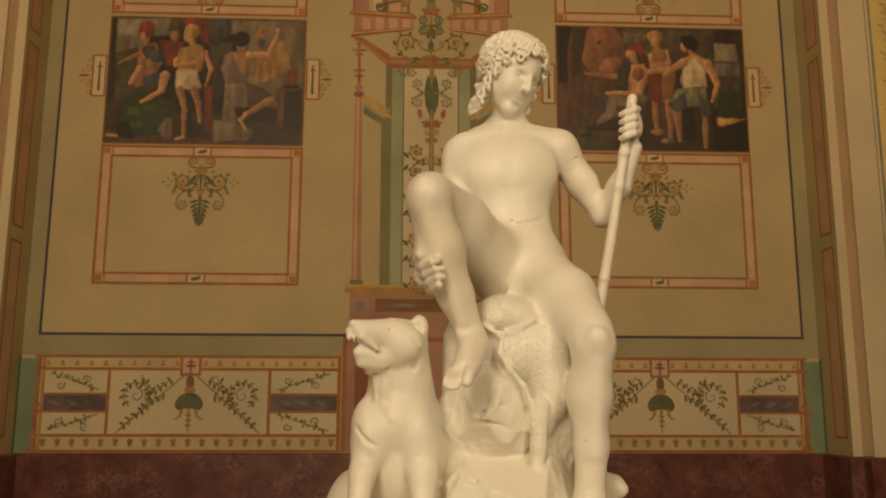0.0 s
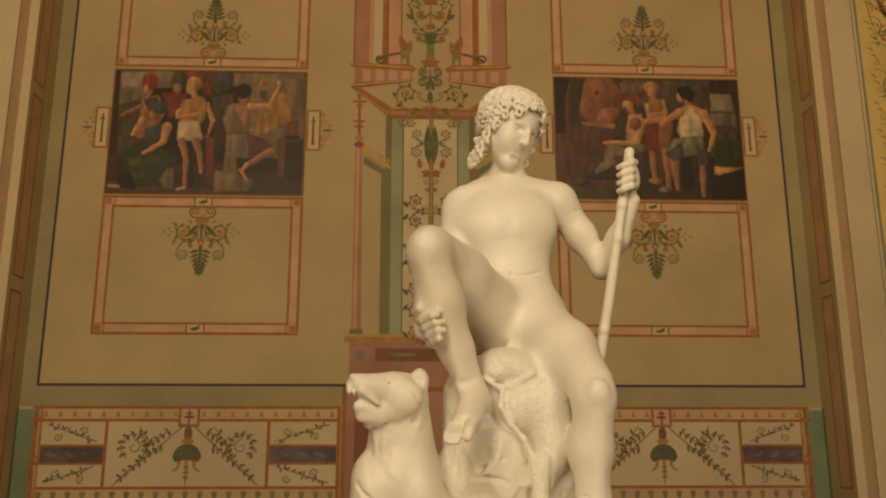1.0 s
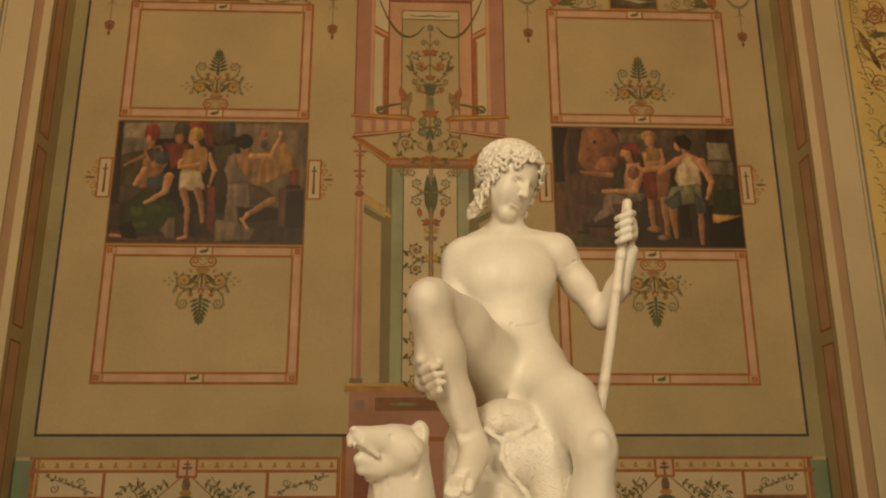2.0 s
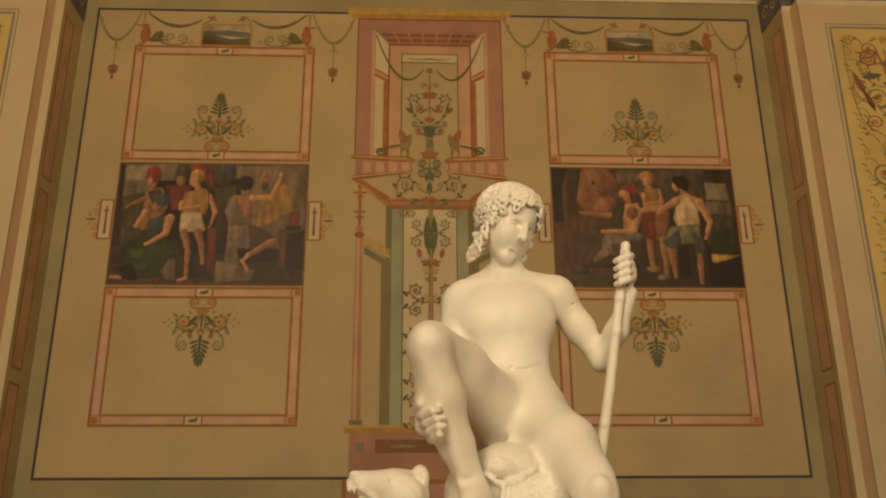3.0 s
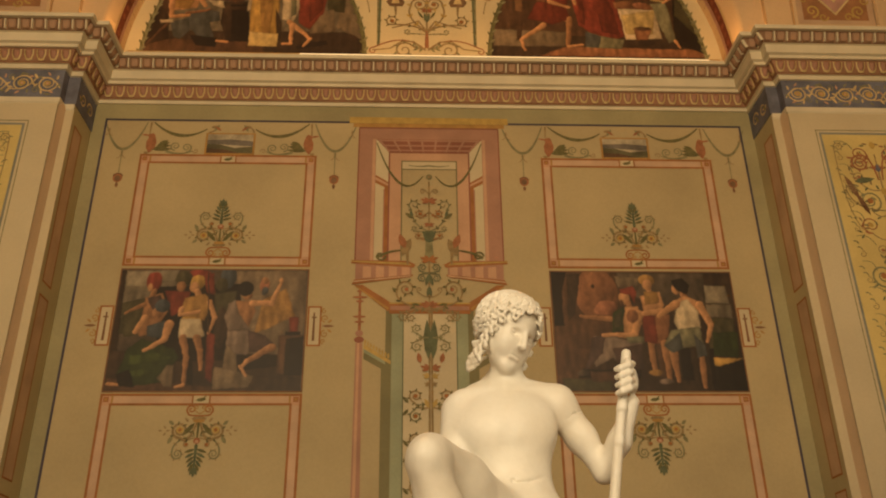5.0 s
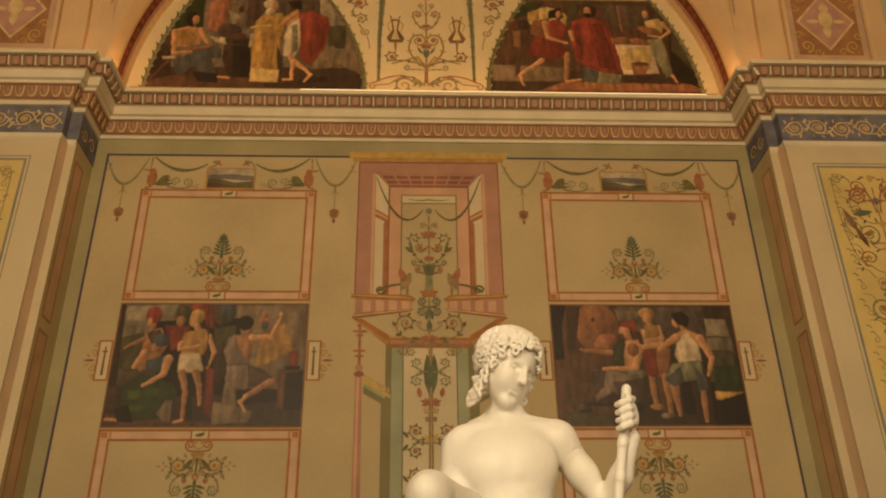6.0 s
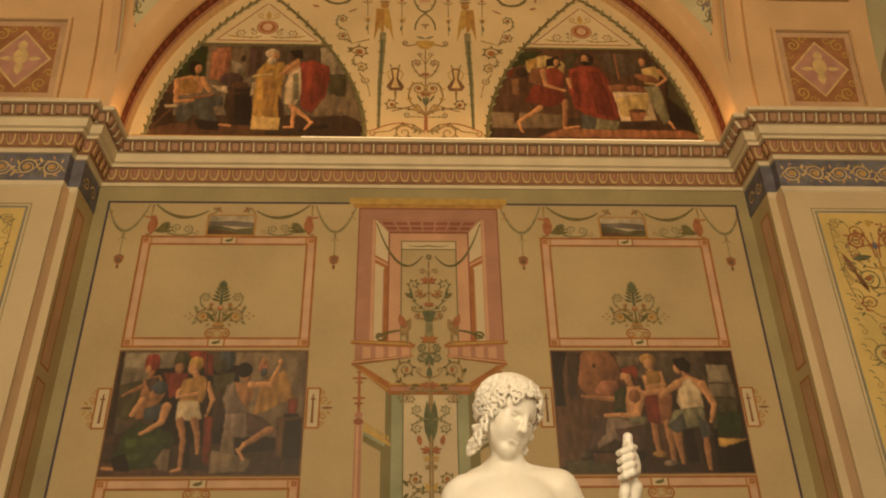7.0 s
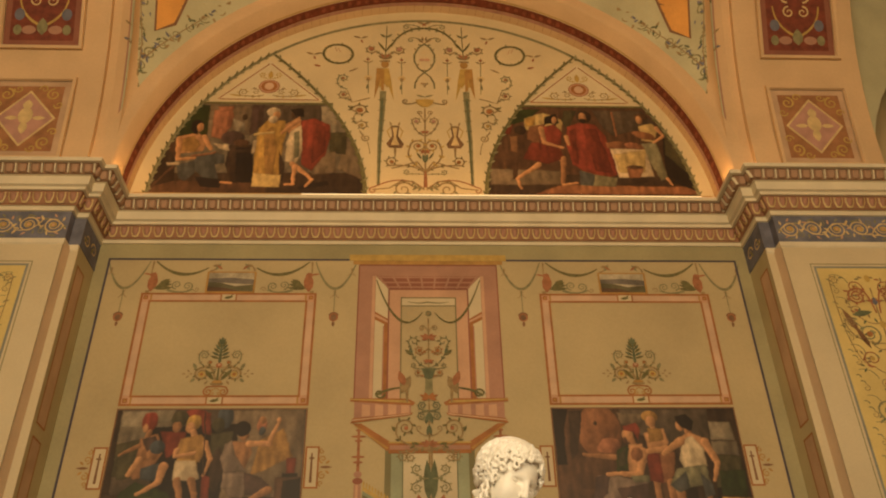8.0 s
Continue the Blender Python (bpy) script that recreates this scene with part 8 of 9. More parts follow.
# ---------------------------------------------------------------- statue
class Carving:
    """A solid of blended rounded forms on a grid, from which one skin is drawn."""

    def __init__(self, lo, hi, cell):
        self.lo, self.h = np.array(lo, float), cell
        self.n = np.ceil((np.array(hi) - self.lo) / cell).astype(int) + 1
        self.f = np.full(self.n, 1.0, np.float32)
        self.axes = [self.lo[i] + cell * np.arange(self.n[i]) for i in range(3)]

    def region(self, lo, hi):
        a = np.clip(np.floor((np.array(lo) - self.lo) / self.h).astype(int), 0, self.n)
        b = np.clip(np.ceil((np.array(hi) - self.lo) / self.h).astype(int) + 1, 0, self.n)
        sl = tuple(slice(a[i], b[i]) for i in range(3))
        g = [self.axes[0][sl[0]][:, None, None], self.axes[1][sl[1]][None, :, None], self.axes[2][sl[2]][None, None, :]]
        return sl, g

    def blend(self, sl, d, k, cut=False):
        f = self.f[sl]
        if cut:
            f, d = -f, d
        if k > 0:
            t = np.clip(0.5 + 0.5 * (f - d) / k, 0, 1)
            r = f * (1 - t) + d * t - k * t * (1 - t)
        else:
            r = np.minimum(f, d)
        if cut:
            r = -r
        self.f[sl] = r

    def limb(self, p, q, r0, r1, k=0.03, cut=False):
        p, q = np.array(p, float), np.array(q, float)
        m = max(r0, r1) + k + 0.03
        sl, g = self.region(np.minimum(p, q) - m, np.maximum(p, q) + m)
        d = q - p
        t = np.clip(sum((g[i] - p[i]) * d[i] for i in range(3)) / max(1e-9, d @ d), 0, 1)
        dist = np.sqrt(sum((g[i] - p[i] - t * d[i]) ** 2 for i in range(3))) - (r0 + (r1 - r0) * t)
        self.blend(sl, dist.astype(np.float32), k, cut)

    def chain(self, pts, radii, k=0.02):
        for a, b, r, s in zip(pts, pts[1:], radii, radii[1:]):
            self.limb(a, b, r, s, k)

    def chain_cut(self, pts, r, k):
        for a, b in zip(pts, pts[1:]):
            self.limb(a, b, r, r, k, cut=True)

    def oval(self, c, r, turn=(0, 0, 0), k=0.04, cut=False):
        c = np.array(c, float)
        m = max(r) + k + 0.03
        sl, g = self.region(c - m, c + m)
        rot = np.array(Euler([radians(a) for a in turn]).to_matrix())
        v = [g[i] - c[i] for i in range(3)]
        loc = [sum(rot[i][j] * v[i] for i in range(3)) / r[j] for j in range(3)]
        k0 = np.sqrt(sum(x * x for x in loc))
        k1 = np.sqrt(sum((loc[j] / r[j]) ** 2 for j in range(3))) + 1e-6
        self.blend(sl, (k0 * (k0 - 1.0) / k1).astype(np.float32), k, cut)

    def boulder(self, c, r, seed, planes, k=0.014):
        """A faceted stone: the common inside of many random planes."""
        rg = random.Random(seed)
        c = np.array(c, float)
        m = max(r) + 0.08
        sl, g = self.region(c - m, c + m)
        d = None
        for i in range(planes):
            z = 1 - 2 * (i + 0.5) / planes
            a = i * 2.39996 + rg.uniform(-0.3, 0.3)
            w = math.sqrt(1 - z * z)
            nv = np.array((w * math.cos(a) / r[0], w * math.sin(a) / r[1], z / r[2]))
            ln = np.linalg.norm(nv)
            nv = nv / ln
            reach = rg.uniform(0.86, 1.0) / ln
            e = sum(nv[j] * (g[j] - c[j]) for j in range(3)) - reach
            d = e if d is None else np.maximum(d, e)
        self.blend(sl, d.astype(np.float32), k)

    def skin(self):
        f, n = self.f, self.n
        s = f < 0
        cnt = np.zeros(n - 1, np.uint8)
        corners = [(i, j, k) for i in (0, 1) for j in (0, 1) for k in (0, 1)]
        for i, j, k in corners:
            cnt += s[i:n[0] - 1 + i, j:n[1] - 1 + j, k:n[2] - 1 + k]
        idx = np.argwhere((cnt > 0) & (cnt < 8))
        number = np.full(n - 1, -1, np.int64)
        number[tuple(idx.T)] = np.arange(len(idx))
        pos, hits = np.zeros((len(idx), 3)), np.zeros(len(idx))
        for a in corners:
            for ax in range(3):
                if a[ax]:
                    continue
                b = list(a)
                b[ax] = 1
                fa = f[tuple((idx + a).T)]
                fb = f[tuple((idx + b).T)]
                cross = (fa < 0) != (fb < 0)
                t = np.where(cross, fa / np.where(cross, fa - fb, 1), 0)
                p = np.array(a, float)[None, :] + np.zeros((len(idx), 3))
                p[:, ax] += t
                pos += p * cross[:, None]
                hits += cross
        verts = self.lo + self.h * (idx + pos / hits[:, None])
        faces = []
        for ax in range(3):
            o1, o2 = [x for x in range(3) if x != ax]
            sl0, sl1 = [slice(None)] * 3, [slice(None)] * 3
            sl0[ax], sl1[ax] = slice(0, -1), slice(1, None)
            a, b = s[tuple(sl0)], s[tuple(sl1)]
            e = np.argwhere(a != b)
            e = e[(e[:, o1] > 0) & (e[:, o2] > 0) & (e[:, o1] < n[o1] - 1) & (e[:, o2] < n[o2] - 1)]
            inside = a[tuple(e.T)]
            quad = []
            for d1, d2 in ((1, 1), (0, 1), (0, 0), (1, 0)):
                c = e.copy()
                c[:, o1] -= d1
                c[:, o2] -= d2
                quad.append(number[tuple(c.T)])
            q = np.stack(quad, 1)
            flip = inside if ax != 1 else ~inside
            q = np.where(flip[:, None], q, q[:, ::-1])
            faces.append(q)
        return verts, np.concatenate(faces)


def grid_noise(p, scale, seed):
    """Smooth random values from -1 to 1 at the points p."""
    table = np.random.default_rng(seed).random(4096) * 2 - 1
    q = p * scale
    i = np.floor(q).astype(np.int64)
    f = q - i
    f = f * f * (3 - 2 * f)
    val = np.zeros(len(p))
    for dx in (0, 1):
        for dy in (0, 1):
            for dz in (0, 1):
                h = ((i[:, 0] + dx) * 73856093 ^ (i[:, 1] + dy) * 19349663 ^ (i[:, 2] + dz) * 83492791) & 4095
                w = np.where(dx, f[:, 0], 1 - f[:, 0]) * np.where(dy, f[:, 1], 1 - f[:, 1]) * np.where(dz, f[:, 2], 1 - f[:, 2])
                val += table[h] * w
    return val


def carve(c):
    """All forms of the statue, blended into the solid c. Returns the rock alone, and rock and hide."""
    rng = random.Random(4)
    # rock
    c.limb((0.077, 1.43, 1.663), (0.072, 1.43, 1.19), 0.1609, 0.1698, 0.020)
    c.limb((-0.004, 1.3, 1.704), (-0.012, 1.3, 1.186), 0.0898, 0.0926, 0.020)
    c.boulder((0.116, 1.37, 1.688), (0.1218, 0.1500, 0.1450), 4, 18, 0.010)
    c.boulder((0.022, 1.275, 1.529), (0.1165, 0.1150, 0.1165), 5, 26, 0.010)
    c.boulder((0.065, 1.34, 1.308), (0.1716, 0.2400, 0.1487), 6, 16, 0.010)
    c.boulder((0.01, 1.255, 1.337), (0.1154, 0.1200, 0.1044), 7, 22, 0.010)
    c.boulder((0.151, 1.335, 1.549), (0.0884, 0.1300, 0.2140), 8, 16, 0.010)
    c.limb((-0.08, 1.17, 1.538), (-0.017, 1.165, 1.53), 0.0040, 0.0039, 0.010, cut=True)
    c.limb((-0.016, 1.17, 1.53), (0.054, 1.165, 1.561), 0.0040, 0.0039, 0.010, cut=True)
    c.limb((-0.042, 1.17, 1.508), (-0.001, 1.165, 1.516), 0.0040, 0.0039, 0.010, cut=True)
    c.limb((-0.001, 1.17, 1.516), (0.047, 1.165, 1.499), 0.0040, 0.0039, 0.010, cut=True)
    c.limb((-0.073, 1.17, 1.442), (0.021, 1.165, 1.439), 0.0040, 0.0039, 0.010, cut=True)
    c.limb((0.021, 1.17, 1.439), (0.103, 1.165, 1.457), 0.0040, 0.0039, 0.010, cut=True)
    c.limb((0.11, 1.17, 1.454), (0.189, 1.165, 1.458), 0.0040, 0.0039, 0.010, cut=True)
    c.limb((-0.08, 1.17, 1.43), (-0.017, 1.165, 1.374), 0.0040, 0.0039, 0.010, cut=True)
    c.limb((-0.017, 1.17, 1.373), (0.045, 1.165, 1.352), 0.0040, 0.0039, 0.010, cut=True)
    rock = c.f.copy()
    # speckled hide over the rock
    c.oval((0.057, 1.262, 1.771), (0.0717, 0.0800, 0.0441), (0, 4, 0), 0.020)
    c.oval((0.082, 1.238, 1.749), (0.0545, 0.0600, 0.0354), (0, 14, 0), 0.020)
    c.oval((0.02, 1.232, 1.748), (0.0353, 0.0500, 0.0272), (0, 16, 0), 0.016)
    c.oval((0.103, 1.23, 1.682), (0.0706, 0.0550, 0.0746), (0, 8, 0), 0.012)
    c.oval((0.148, 1.24, 1.654), (0.0600, 0.0600, 0.1091), (0, -6, 0), 0.012)
    c.oval((0.159, 1.23, 1.588), (0.0434, 0.0500, 0.0814), (0, 4, 0), 0.012)
    c.oval((0.134, 1.215, 1.529), (0.0269, 0.0350, 0.0539), (0, 0, 0), 0.012)
    c.chain([(0.121, 1.185, 1.549), (0.116, 1.178, 1.461), (0.111, 1.175, 1.412), (0.117, 1.17, 1.339)], [0.0226, 0.0185, 0.0158, 0.0224], 0.0100)
    c.chain([(-0.01, 1.196, 1.737), (0.026, 1.188, 1.715), (0.062, 1.182, 1.718), (0.112, 1.184, 1.747)], [0.0047, 0.0053, 0.0053, 0.0046], 0.0100)
    c.oval((0.074, 1.215, 1.676), (0.0458, 0.0450, 0.0566), (0, -10, 0), 0.012)
    c.chain([(0.036, 1.185, 1.707), (0.032, 1.18, 1.67), (0.053, 1.18, 1.631), (0.083, 1.182, 1.597), (0.101, 1.18, 1.555), (0.104, 1.172, 1.499)], [0.0060, 0.0066, 0.0066, 0.0066, 0.0066, 0.0059], 0.0080)
    hide_form = c.f.copy()
    # trunk
    c.oval((0.113, 1.46, 1.916), (0.1268, 0.1050, 0.0936), (0, 0, 0), 0.050)
    c.oval((0.095, 1.455, 2.018), (0.1054, 0.0750, 0.1175), (-6, 0, 0), 0.050)
    c.oval((0.089, 1.455, 2.158), (0.1265, 0.0820, 0.1235), (-4, 2, 0), 0.050)
    c.limb((-0.023, 1.49, 2.238), (0.227, 1.49, 2.252), 0.0474, 0.0505, 0.050)
    c.limb((0.079, 1.5, 2.321), (0.012, 1.5, 2.281), 0.0276, 0.0307, 0.040)
    c.oval((0.022, 1.42, 2.171), (0.0593, 0.0240, 0.0415), (-8, 0, -8), 0.060)
    c.limb((0.079, 1.5, 2.321), (0.177, 1.5, 2.283), 0.0276, 0.0307, 0.040)
    c.oval((0.137, 1.42, 2.173), (0.0593, 0.0240, 0.0415), (-8, 0, 8), 0.060)
    c.oval((0.089, 1.405, 1.97), (0.0678, 0.0300, 0.0589), (0, 0, 0), 0.040)
    c.chain_cut([(0.003, 1.398, 2.024), (0.042, 1.378, 2.015), (0.086, 1.374, 2.013), (0.13, 1.378, 2.017), (0.172, 1.4, 2.033)], 0.0021, 0.0080)
    c.oval((0.086, 1.376, 2.021), (0.0058, 0.0060, 0.0036), (0, 0, 0), 0.004, cut=True)
    c.oval((0.082, 1.348, 2.125), (0.0057, 0.0100, 0.0517), (0, 0, 0), 0.030, cut=True)
    c.oval((0.025, 1.352, 2.101), (0.0431, 0.0060, 0.0043), (0, 6, 0), 0.030, cut=True)
    c.oval((0.143, 1.352, 2.106), (0.0431, 0.0060, 0.0043), (0, -6, 0), 0.030, cut=True)
    c.limb((0.082, 1.445, 2.277), (-0.031, 1.465, 2.269), 0.0105, 0.0106, 0.025)
    c.limb((0.082, 1.445, 2.277), (0.212, 1.465, 2.273), 0.0105, 0.0106, 0.025)
    # arm with the staff
    c.limb((0.236, 1.5, 2.248), (0.297, 1.5, 2.157), 0.0492, 0.0399, 0.035)
    c.limb((0.297, 1.5, 2.157), (0.349, 1.49, 2.064), 0.0399, 0.0275, 0.025)
    c.limb((0.348, 1.488, 2.06), (0.39, 1.455, 2.138), 0.0275, 0.0301, 0.020)
    c.limb((0.39, 1.455, 2.138), (0.426, 1.415, 2.235), 0.0301, 0.0192, 0.020)
    c.oval((0.427, 1.408, 2.296), (0.0192, 0.0240, 0.0383), (0, -4, 0), 0.015)
    c.chain([(0.432, 1.398, 2.338), (0.413, 1.368, 2.325), (0.391, 1.362, 2.315), (0.382, 1.376, 2.315)], [0.0103, 0.0104, 0.0098, 0.0084], 0.0025)
    c.chain([(0.431, 1.398, 2.315), (0.412, 1.368, 2.303), (0.39, 1.362, 2.293), (0.382, 1.376, 2.293)], [0.0103, 0.0104, 0.0098, 0.0084], 0.0025)
    c.chain([(0.43, 1.398, 2.293), (0.411, 1.368, 2.281), (0.39, 1.362, 2.271), (0.381, 1.376, 2.271)], [0.0103, 0.0104, 0.0098, 0.0084], 0.0025)
    c.chain([(0.429, 1.398, 2.271), (0.41, 1.368, 2.26), (0.389, 1.362, 2.25), (0.38, 1.376, 2.249)], [0.0103, 0.0104, 0.0098, 0.0084], 0.0025)
    c.limb((0.428, 1.39, 2.306), (0.413, 1.372, 2.338), 0.0102, 0.0087, 0.006)
    c.limb((0.416, 1.388, 2.364), (0.409, 1.39, 2.317), 0.0134, 0.0135, 0.003)
    c.limb((0.409, 1.39, 2.317), (0.377, 1.405, 2.133), 0.0132, 0.0133, 0.003)
    c.limb((0.377, 1.405, 2.133), (0.352, 1.42, 1.975), 0.0133, 0.0141, 0.003)
    c.limb((0.352, 1.42, 1.975), (0.317, 1.44, 1.782), 0.0141, 0.0150, 0.003)
    c.limb((0.392, 1.396, 2.22), (0.39, 1.396, 2.213), 0.0147, 0.0147, 0.003)
    c.limb((0.377, 1.404, 2.128), (0.375, 1.404, 2.122), 0.0147, 0.0147, 0.003)
    c.limb((0.335, 1.427, 1.886), (0.334, 1.427, 1.88), 0.0149, 0.0149, 0.003)
    # other arm, behind the raised knee, its hand round the shin
    c.limb((-0.045, 1.49, 2.225), (-0.06, 1.46, 2.11), 0.0459, 0.0408, 0.035)
    c.limb((-0.06, 1.46, 2.11), (-0.075, 1.4, 1.982), 0.0408, 0.0309, 0.025)
    c.limb((-0.075, 1.4, 1.982), (-0.142, 1.22, 1.867), 0.0294, 0.0203, 0.020)
    c.oval((-0.146, 1.17, 1.851), (0.0224, 0.0320, 0.0316), (0, 14, 0), 0.015)
    c.chain([(-0.157, 1.125, 1.855), (-0.149, 1.085, 1.852), (-0.13, 1.055, 1.858), (-0.117, 1.056, 1.862)], [0.0093, 0.0091, 0.0082, 0.0067], 0.0020)
    c.chain([(-0.151, 1.125, 1.838), (-0.143, 1.085, 1.836), (-0.122, 1.055, 1.842), (-0.106, 1.056, 1.845)], [0.0093, 0.0091, 0.0082, 0.0067], 0.0020)
    c.chain([(-0.142, 1.125, 1.821), (-0.135, 1.085, 1.819), (-0.117, 1.055, 1.825), (-0.105, 1.056, 1.827)], [0.0093, 0.0091, 0.0082, 0.0067], 0.0020)
    c.chain([(-0.132, 1.125, 1.806), (-0.125, 1.085, 1.804), (-0.115, 1.055, 1.808), (-0.111, 1.056, 1.808)], [0.0093, 0.0091, 0.0082, 0.0067], 0.0020)
    c.chain([(-0.153, 1.13, 1.861), (-0.162, 1.11, 1.875), (-0.159, 1.085, 1.879)], [0.0103, 0.0083, 0.0069], 0.0040)
    # raised leg
    c.limb((0.064, 1.43, 1.902), (-0.06, 1.24, 1.986), 0.0894, 0.0709, 0.030)
    c.limb((-0.06, 1.24, 1.986), (-0.128, 1.12, 2.026), 0.0709, 0.0514, 0.030)
    c.oval((-0.14, 1.085, 2.019), (0.0441, 0.0500, 0.0467), (0, 0, 0), 0.025)
    c.oval((-0.144, 1.05, 2.021), (0.0210, 0.0140, 0.0248), (0, 0, 0), 0.020)
    c.limb((-0.137, 1.09, 1.999), (-0.11, 1.12, 1.901), 0.0468, 0.0526, 0.025)
    c.limb((-0.11, 1.12, 1.901), (-0.074, 1.145, 1.799), 0.0526, 0.0390, 0.025)
    c.limb((-0.074, 1.145, 1.799), (-0.038, 1.16, 1.71), 0.0390, 0.0315, 0.020)
    c.limb((-0.146, 1.062, 1.979), (-0.06, 1.125, 1.735), 0.0125, 0.0116, 0.022)
    c.oval((-0.012, 1.175, 1.678), (0.0198, 0.0320, 0.0291), (0, 0, 0), 0.012)
    c.oval((-0.067, 1.13, 1.713), (0.0077, 0.0100, 0.0103), (0, 0, 0), 0.012)
    c.limb((-0.035, 1.15, 1.697), (-0.059, 1.06, 1.634), 0.0313, 0.0224, 0.018)
    c.limb((-0.024, 1.15, 1.68), (-0.044, 1.06, 1.626), 0.0235, 0.0187, 0.015)
    c.limb((-0.057, 1.09, 1.645), (-0.086, 1.05, 1.61), 0.0202, 0.0124, 0.015)
    c.chain([(-0.091, 1.045, 1.624), (-0.1, 1.008, 1.606), (-0.104, 1.0, 1.593)], [0.0077, 0.0064, 0.0060], 0.0015)
    c.chain([(-0.085, 1.045, 1.619), (-0.094, 1.008, 1.601), (-0.098, 1.0, 1.588)], [0.0080, 0.0066, 0.0063], 0.0015)
    c.chain([(-0.077, 1.045, 1.617), (-0.086, 1.008, 1.599), (-0.09, 1.0, 1.586)], [0.0083, 0.0069, 0.0065], 0.0015)
    c.chain([(-0.066, 1.045, 1.619), (-0.076, 1.008, 1.601), (-0.08, 1.0, 1.588)], [0.0089, 0.0074, 0.0070], 0.0015)
    c.chain([(-0.044, 1.045, 1.629), (-0.054, 1.008, 1.611), (-0.058, 1.0, 1.598)], [0.0147, 0.0121, 0.0114], 0.0015)
    # lowered leg
    c.limb((0.143, 1.44, 1.904), (0.198, 1.26, 1.804), 0.0898, 0.0743, 0.035)
    c.limb((0.198, 1.26, 1.804), (0.229, 1.14, 1.719), 0.0743, 0.0545, 0.030)
    c.oval((0.231, 1.11, 1.693), (0.0473, 0.0450, 0.0485), (0, 0, 0), 0.020)
    c.oval((0.233, 1.068, 1.699), (0.0212, 0.0140, 0.0225), (0, 0, 0), 0.015)
    c.limb((0.233, 1.115, 1.673), (0.227, 1.14, 1.574), 0.0461, 0.0467, 0.025)
    c.limb((0.227, 1.14, 1.574), (0.231, 1.155, 1.462), 0.0454, 0.0366, 0.025)
    c.limb((0.231, 1.155, 1.462), (0.225, 1.16, 1.34), 0.0366, 0.0328, 0.020)
    c.limb((0.234, 1.09, 1.647), (0.232, 1.128, 1.451), 0.0126, 0.0129, 0.020)
    c.oval((0.215, 1.165, 1.587), (0.0342, 0.0450, 0.0762), (0, 4, 0), 0.015)
    c.limb((0.225, 1.16, 1.34), (0.222, 1.15, 1.287), 0.0328, 0.0352, 0.020)
    c.limb((0.221, 1.15, 1.275), (0.219, 1.03, 1.27), 0.0313, 0.0220, 0.020)
    c.limb((0.287, 1.33, 1.38), (0.32, 1.32, 1.365), 0.0199, 0.0212, 0.012)
    c.limb((0.32, 1.32, 1.365), (0.333, 1.31, 1.355), 0.0212, 0.0169, 0.010)
    c.limb((0.248, 1.36, 1.332), (0.31, 1.34, 1.344), 0.0433, 0.0315, 0.020)
    c.chain_cut([(0.19, 1.128, 1.475), (0.215, 1.117, 1.473), (0.243, 1.122, 1.466), (0.264, 1.14, 1.451)], 0.0021, 0.0020)
    c.chain_cut([(0.233, 1.47, 2.191), (0.252, 1.455, 2.206), (0.275, 1.458, 2.217), (0.297, 1.475, 2.226)], 0.0021, 0.0020)
    # hound sitting beside the rock
    c.oval((-0.199, 1.28, 1.456), (0.1029, 0.1200, 0.1529), (-8, 0, 0), 0.030)
    c.oval((-0.258, 1.2, 1.485), (0.0481, 0.0700, 0.0829), (0, -10, 0), 0.014)
    c.oval((-0.153, 1.2, 1.485), (0.0508, 0.0700, 0.0882), (0, 6, 0), 0.014)
    c.oval((-0.207, 1.19, 1.513), (0.0532, 0.0600, 0.0665), (0, 0, 0), 0.020)
    c.limb((-0.198, 1.2, 1.666), (-0.195, 1.235, 1.548), 0.0655, 0.0843, 0.025)
    c.limb((-0.253, 1.155, 1.638), (-0.242, 1.165, 1.548), 0.0118, 0.0092, 0.012)
    c.limb((-0.228, 1.148, 1.622), (-0.229, 1.16, 1.535), 0.0130, 0.0092, 0.012)
    c.limb((-0.157, 1.16, 1.648), (-0.182, 1.17, 1.573), 0.0118, 0.0092, 0.016)
    c.oval((-0.198, 1.17, 1.696), (0.0632, 0.0550, 0.0501), (0, 8, 0), 0.015)
    c.oval((-0.193, 1.13, 1.687), (0.0465, 0.0300, 0.0413), (0, 0, 0), 0.010)
    c.limb((-0.221, 1.14, 1.705), (-0.282, 1.1, 1.709), 0.0389, 0.0254, 0.014)
    c.limb((-0.248, 1.12, 1.708), (-0.294, 1.09, 1.718), 0.0218, 0.0164, 0.010)
    c.oval((-0.299, 1.082, 1.726), (0.0113, 0.0120, 0.0088), (0, 0, 0), 0.004)
    c.limb((-0.208, 1.145, 1.657), (-0.287, 1.105, 1.665), 0.0260, 0.0140, 0.012)
    c.limb((-0.248, 1.14, 1.647), (-0.264, 1.14, 1.632), 0.0182, 0.0156, 0.015)
    c.chain([(-0.307, 1.09, 1.71), (-0.308, 1.084, 1.695)], [0.0101, 0.0063], 0.0060)
    c.chain([(-0.281, 1.082, 1.697), (-0.247, 1.095, 1.672)], [0.0076, 0.0063], 0.0080)
    c.limb((-0.282, 1.115, 1.645), (-0.243, 1.13, 1.646), 0.0141, 0.0207, 0.012)
    c.chain_cut([(-0.307, 1.06, 1.69), (-0.285, 1.062, 1.683), (-0.266, 1.07, 1.674)], 0.0081, 0.003)
    c.limb((-0.303, 1.075, 1.689), (-0.279, 1.085, 1.682), 0.0088, 0.0050, 0.003, cut=True)
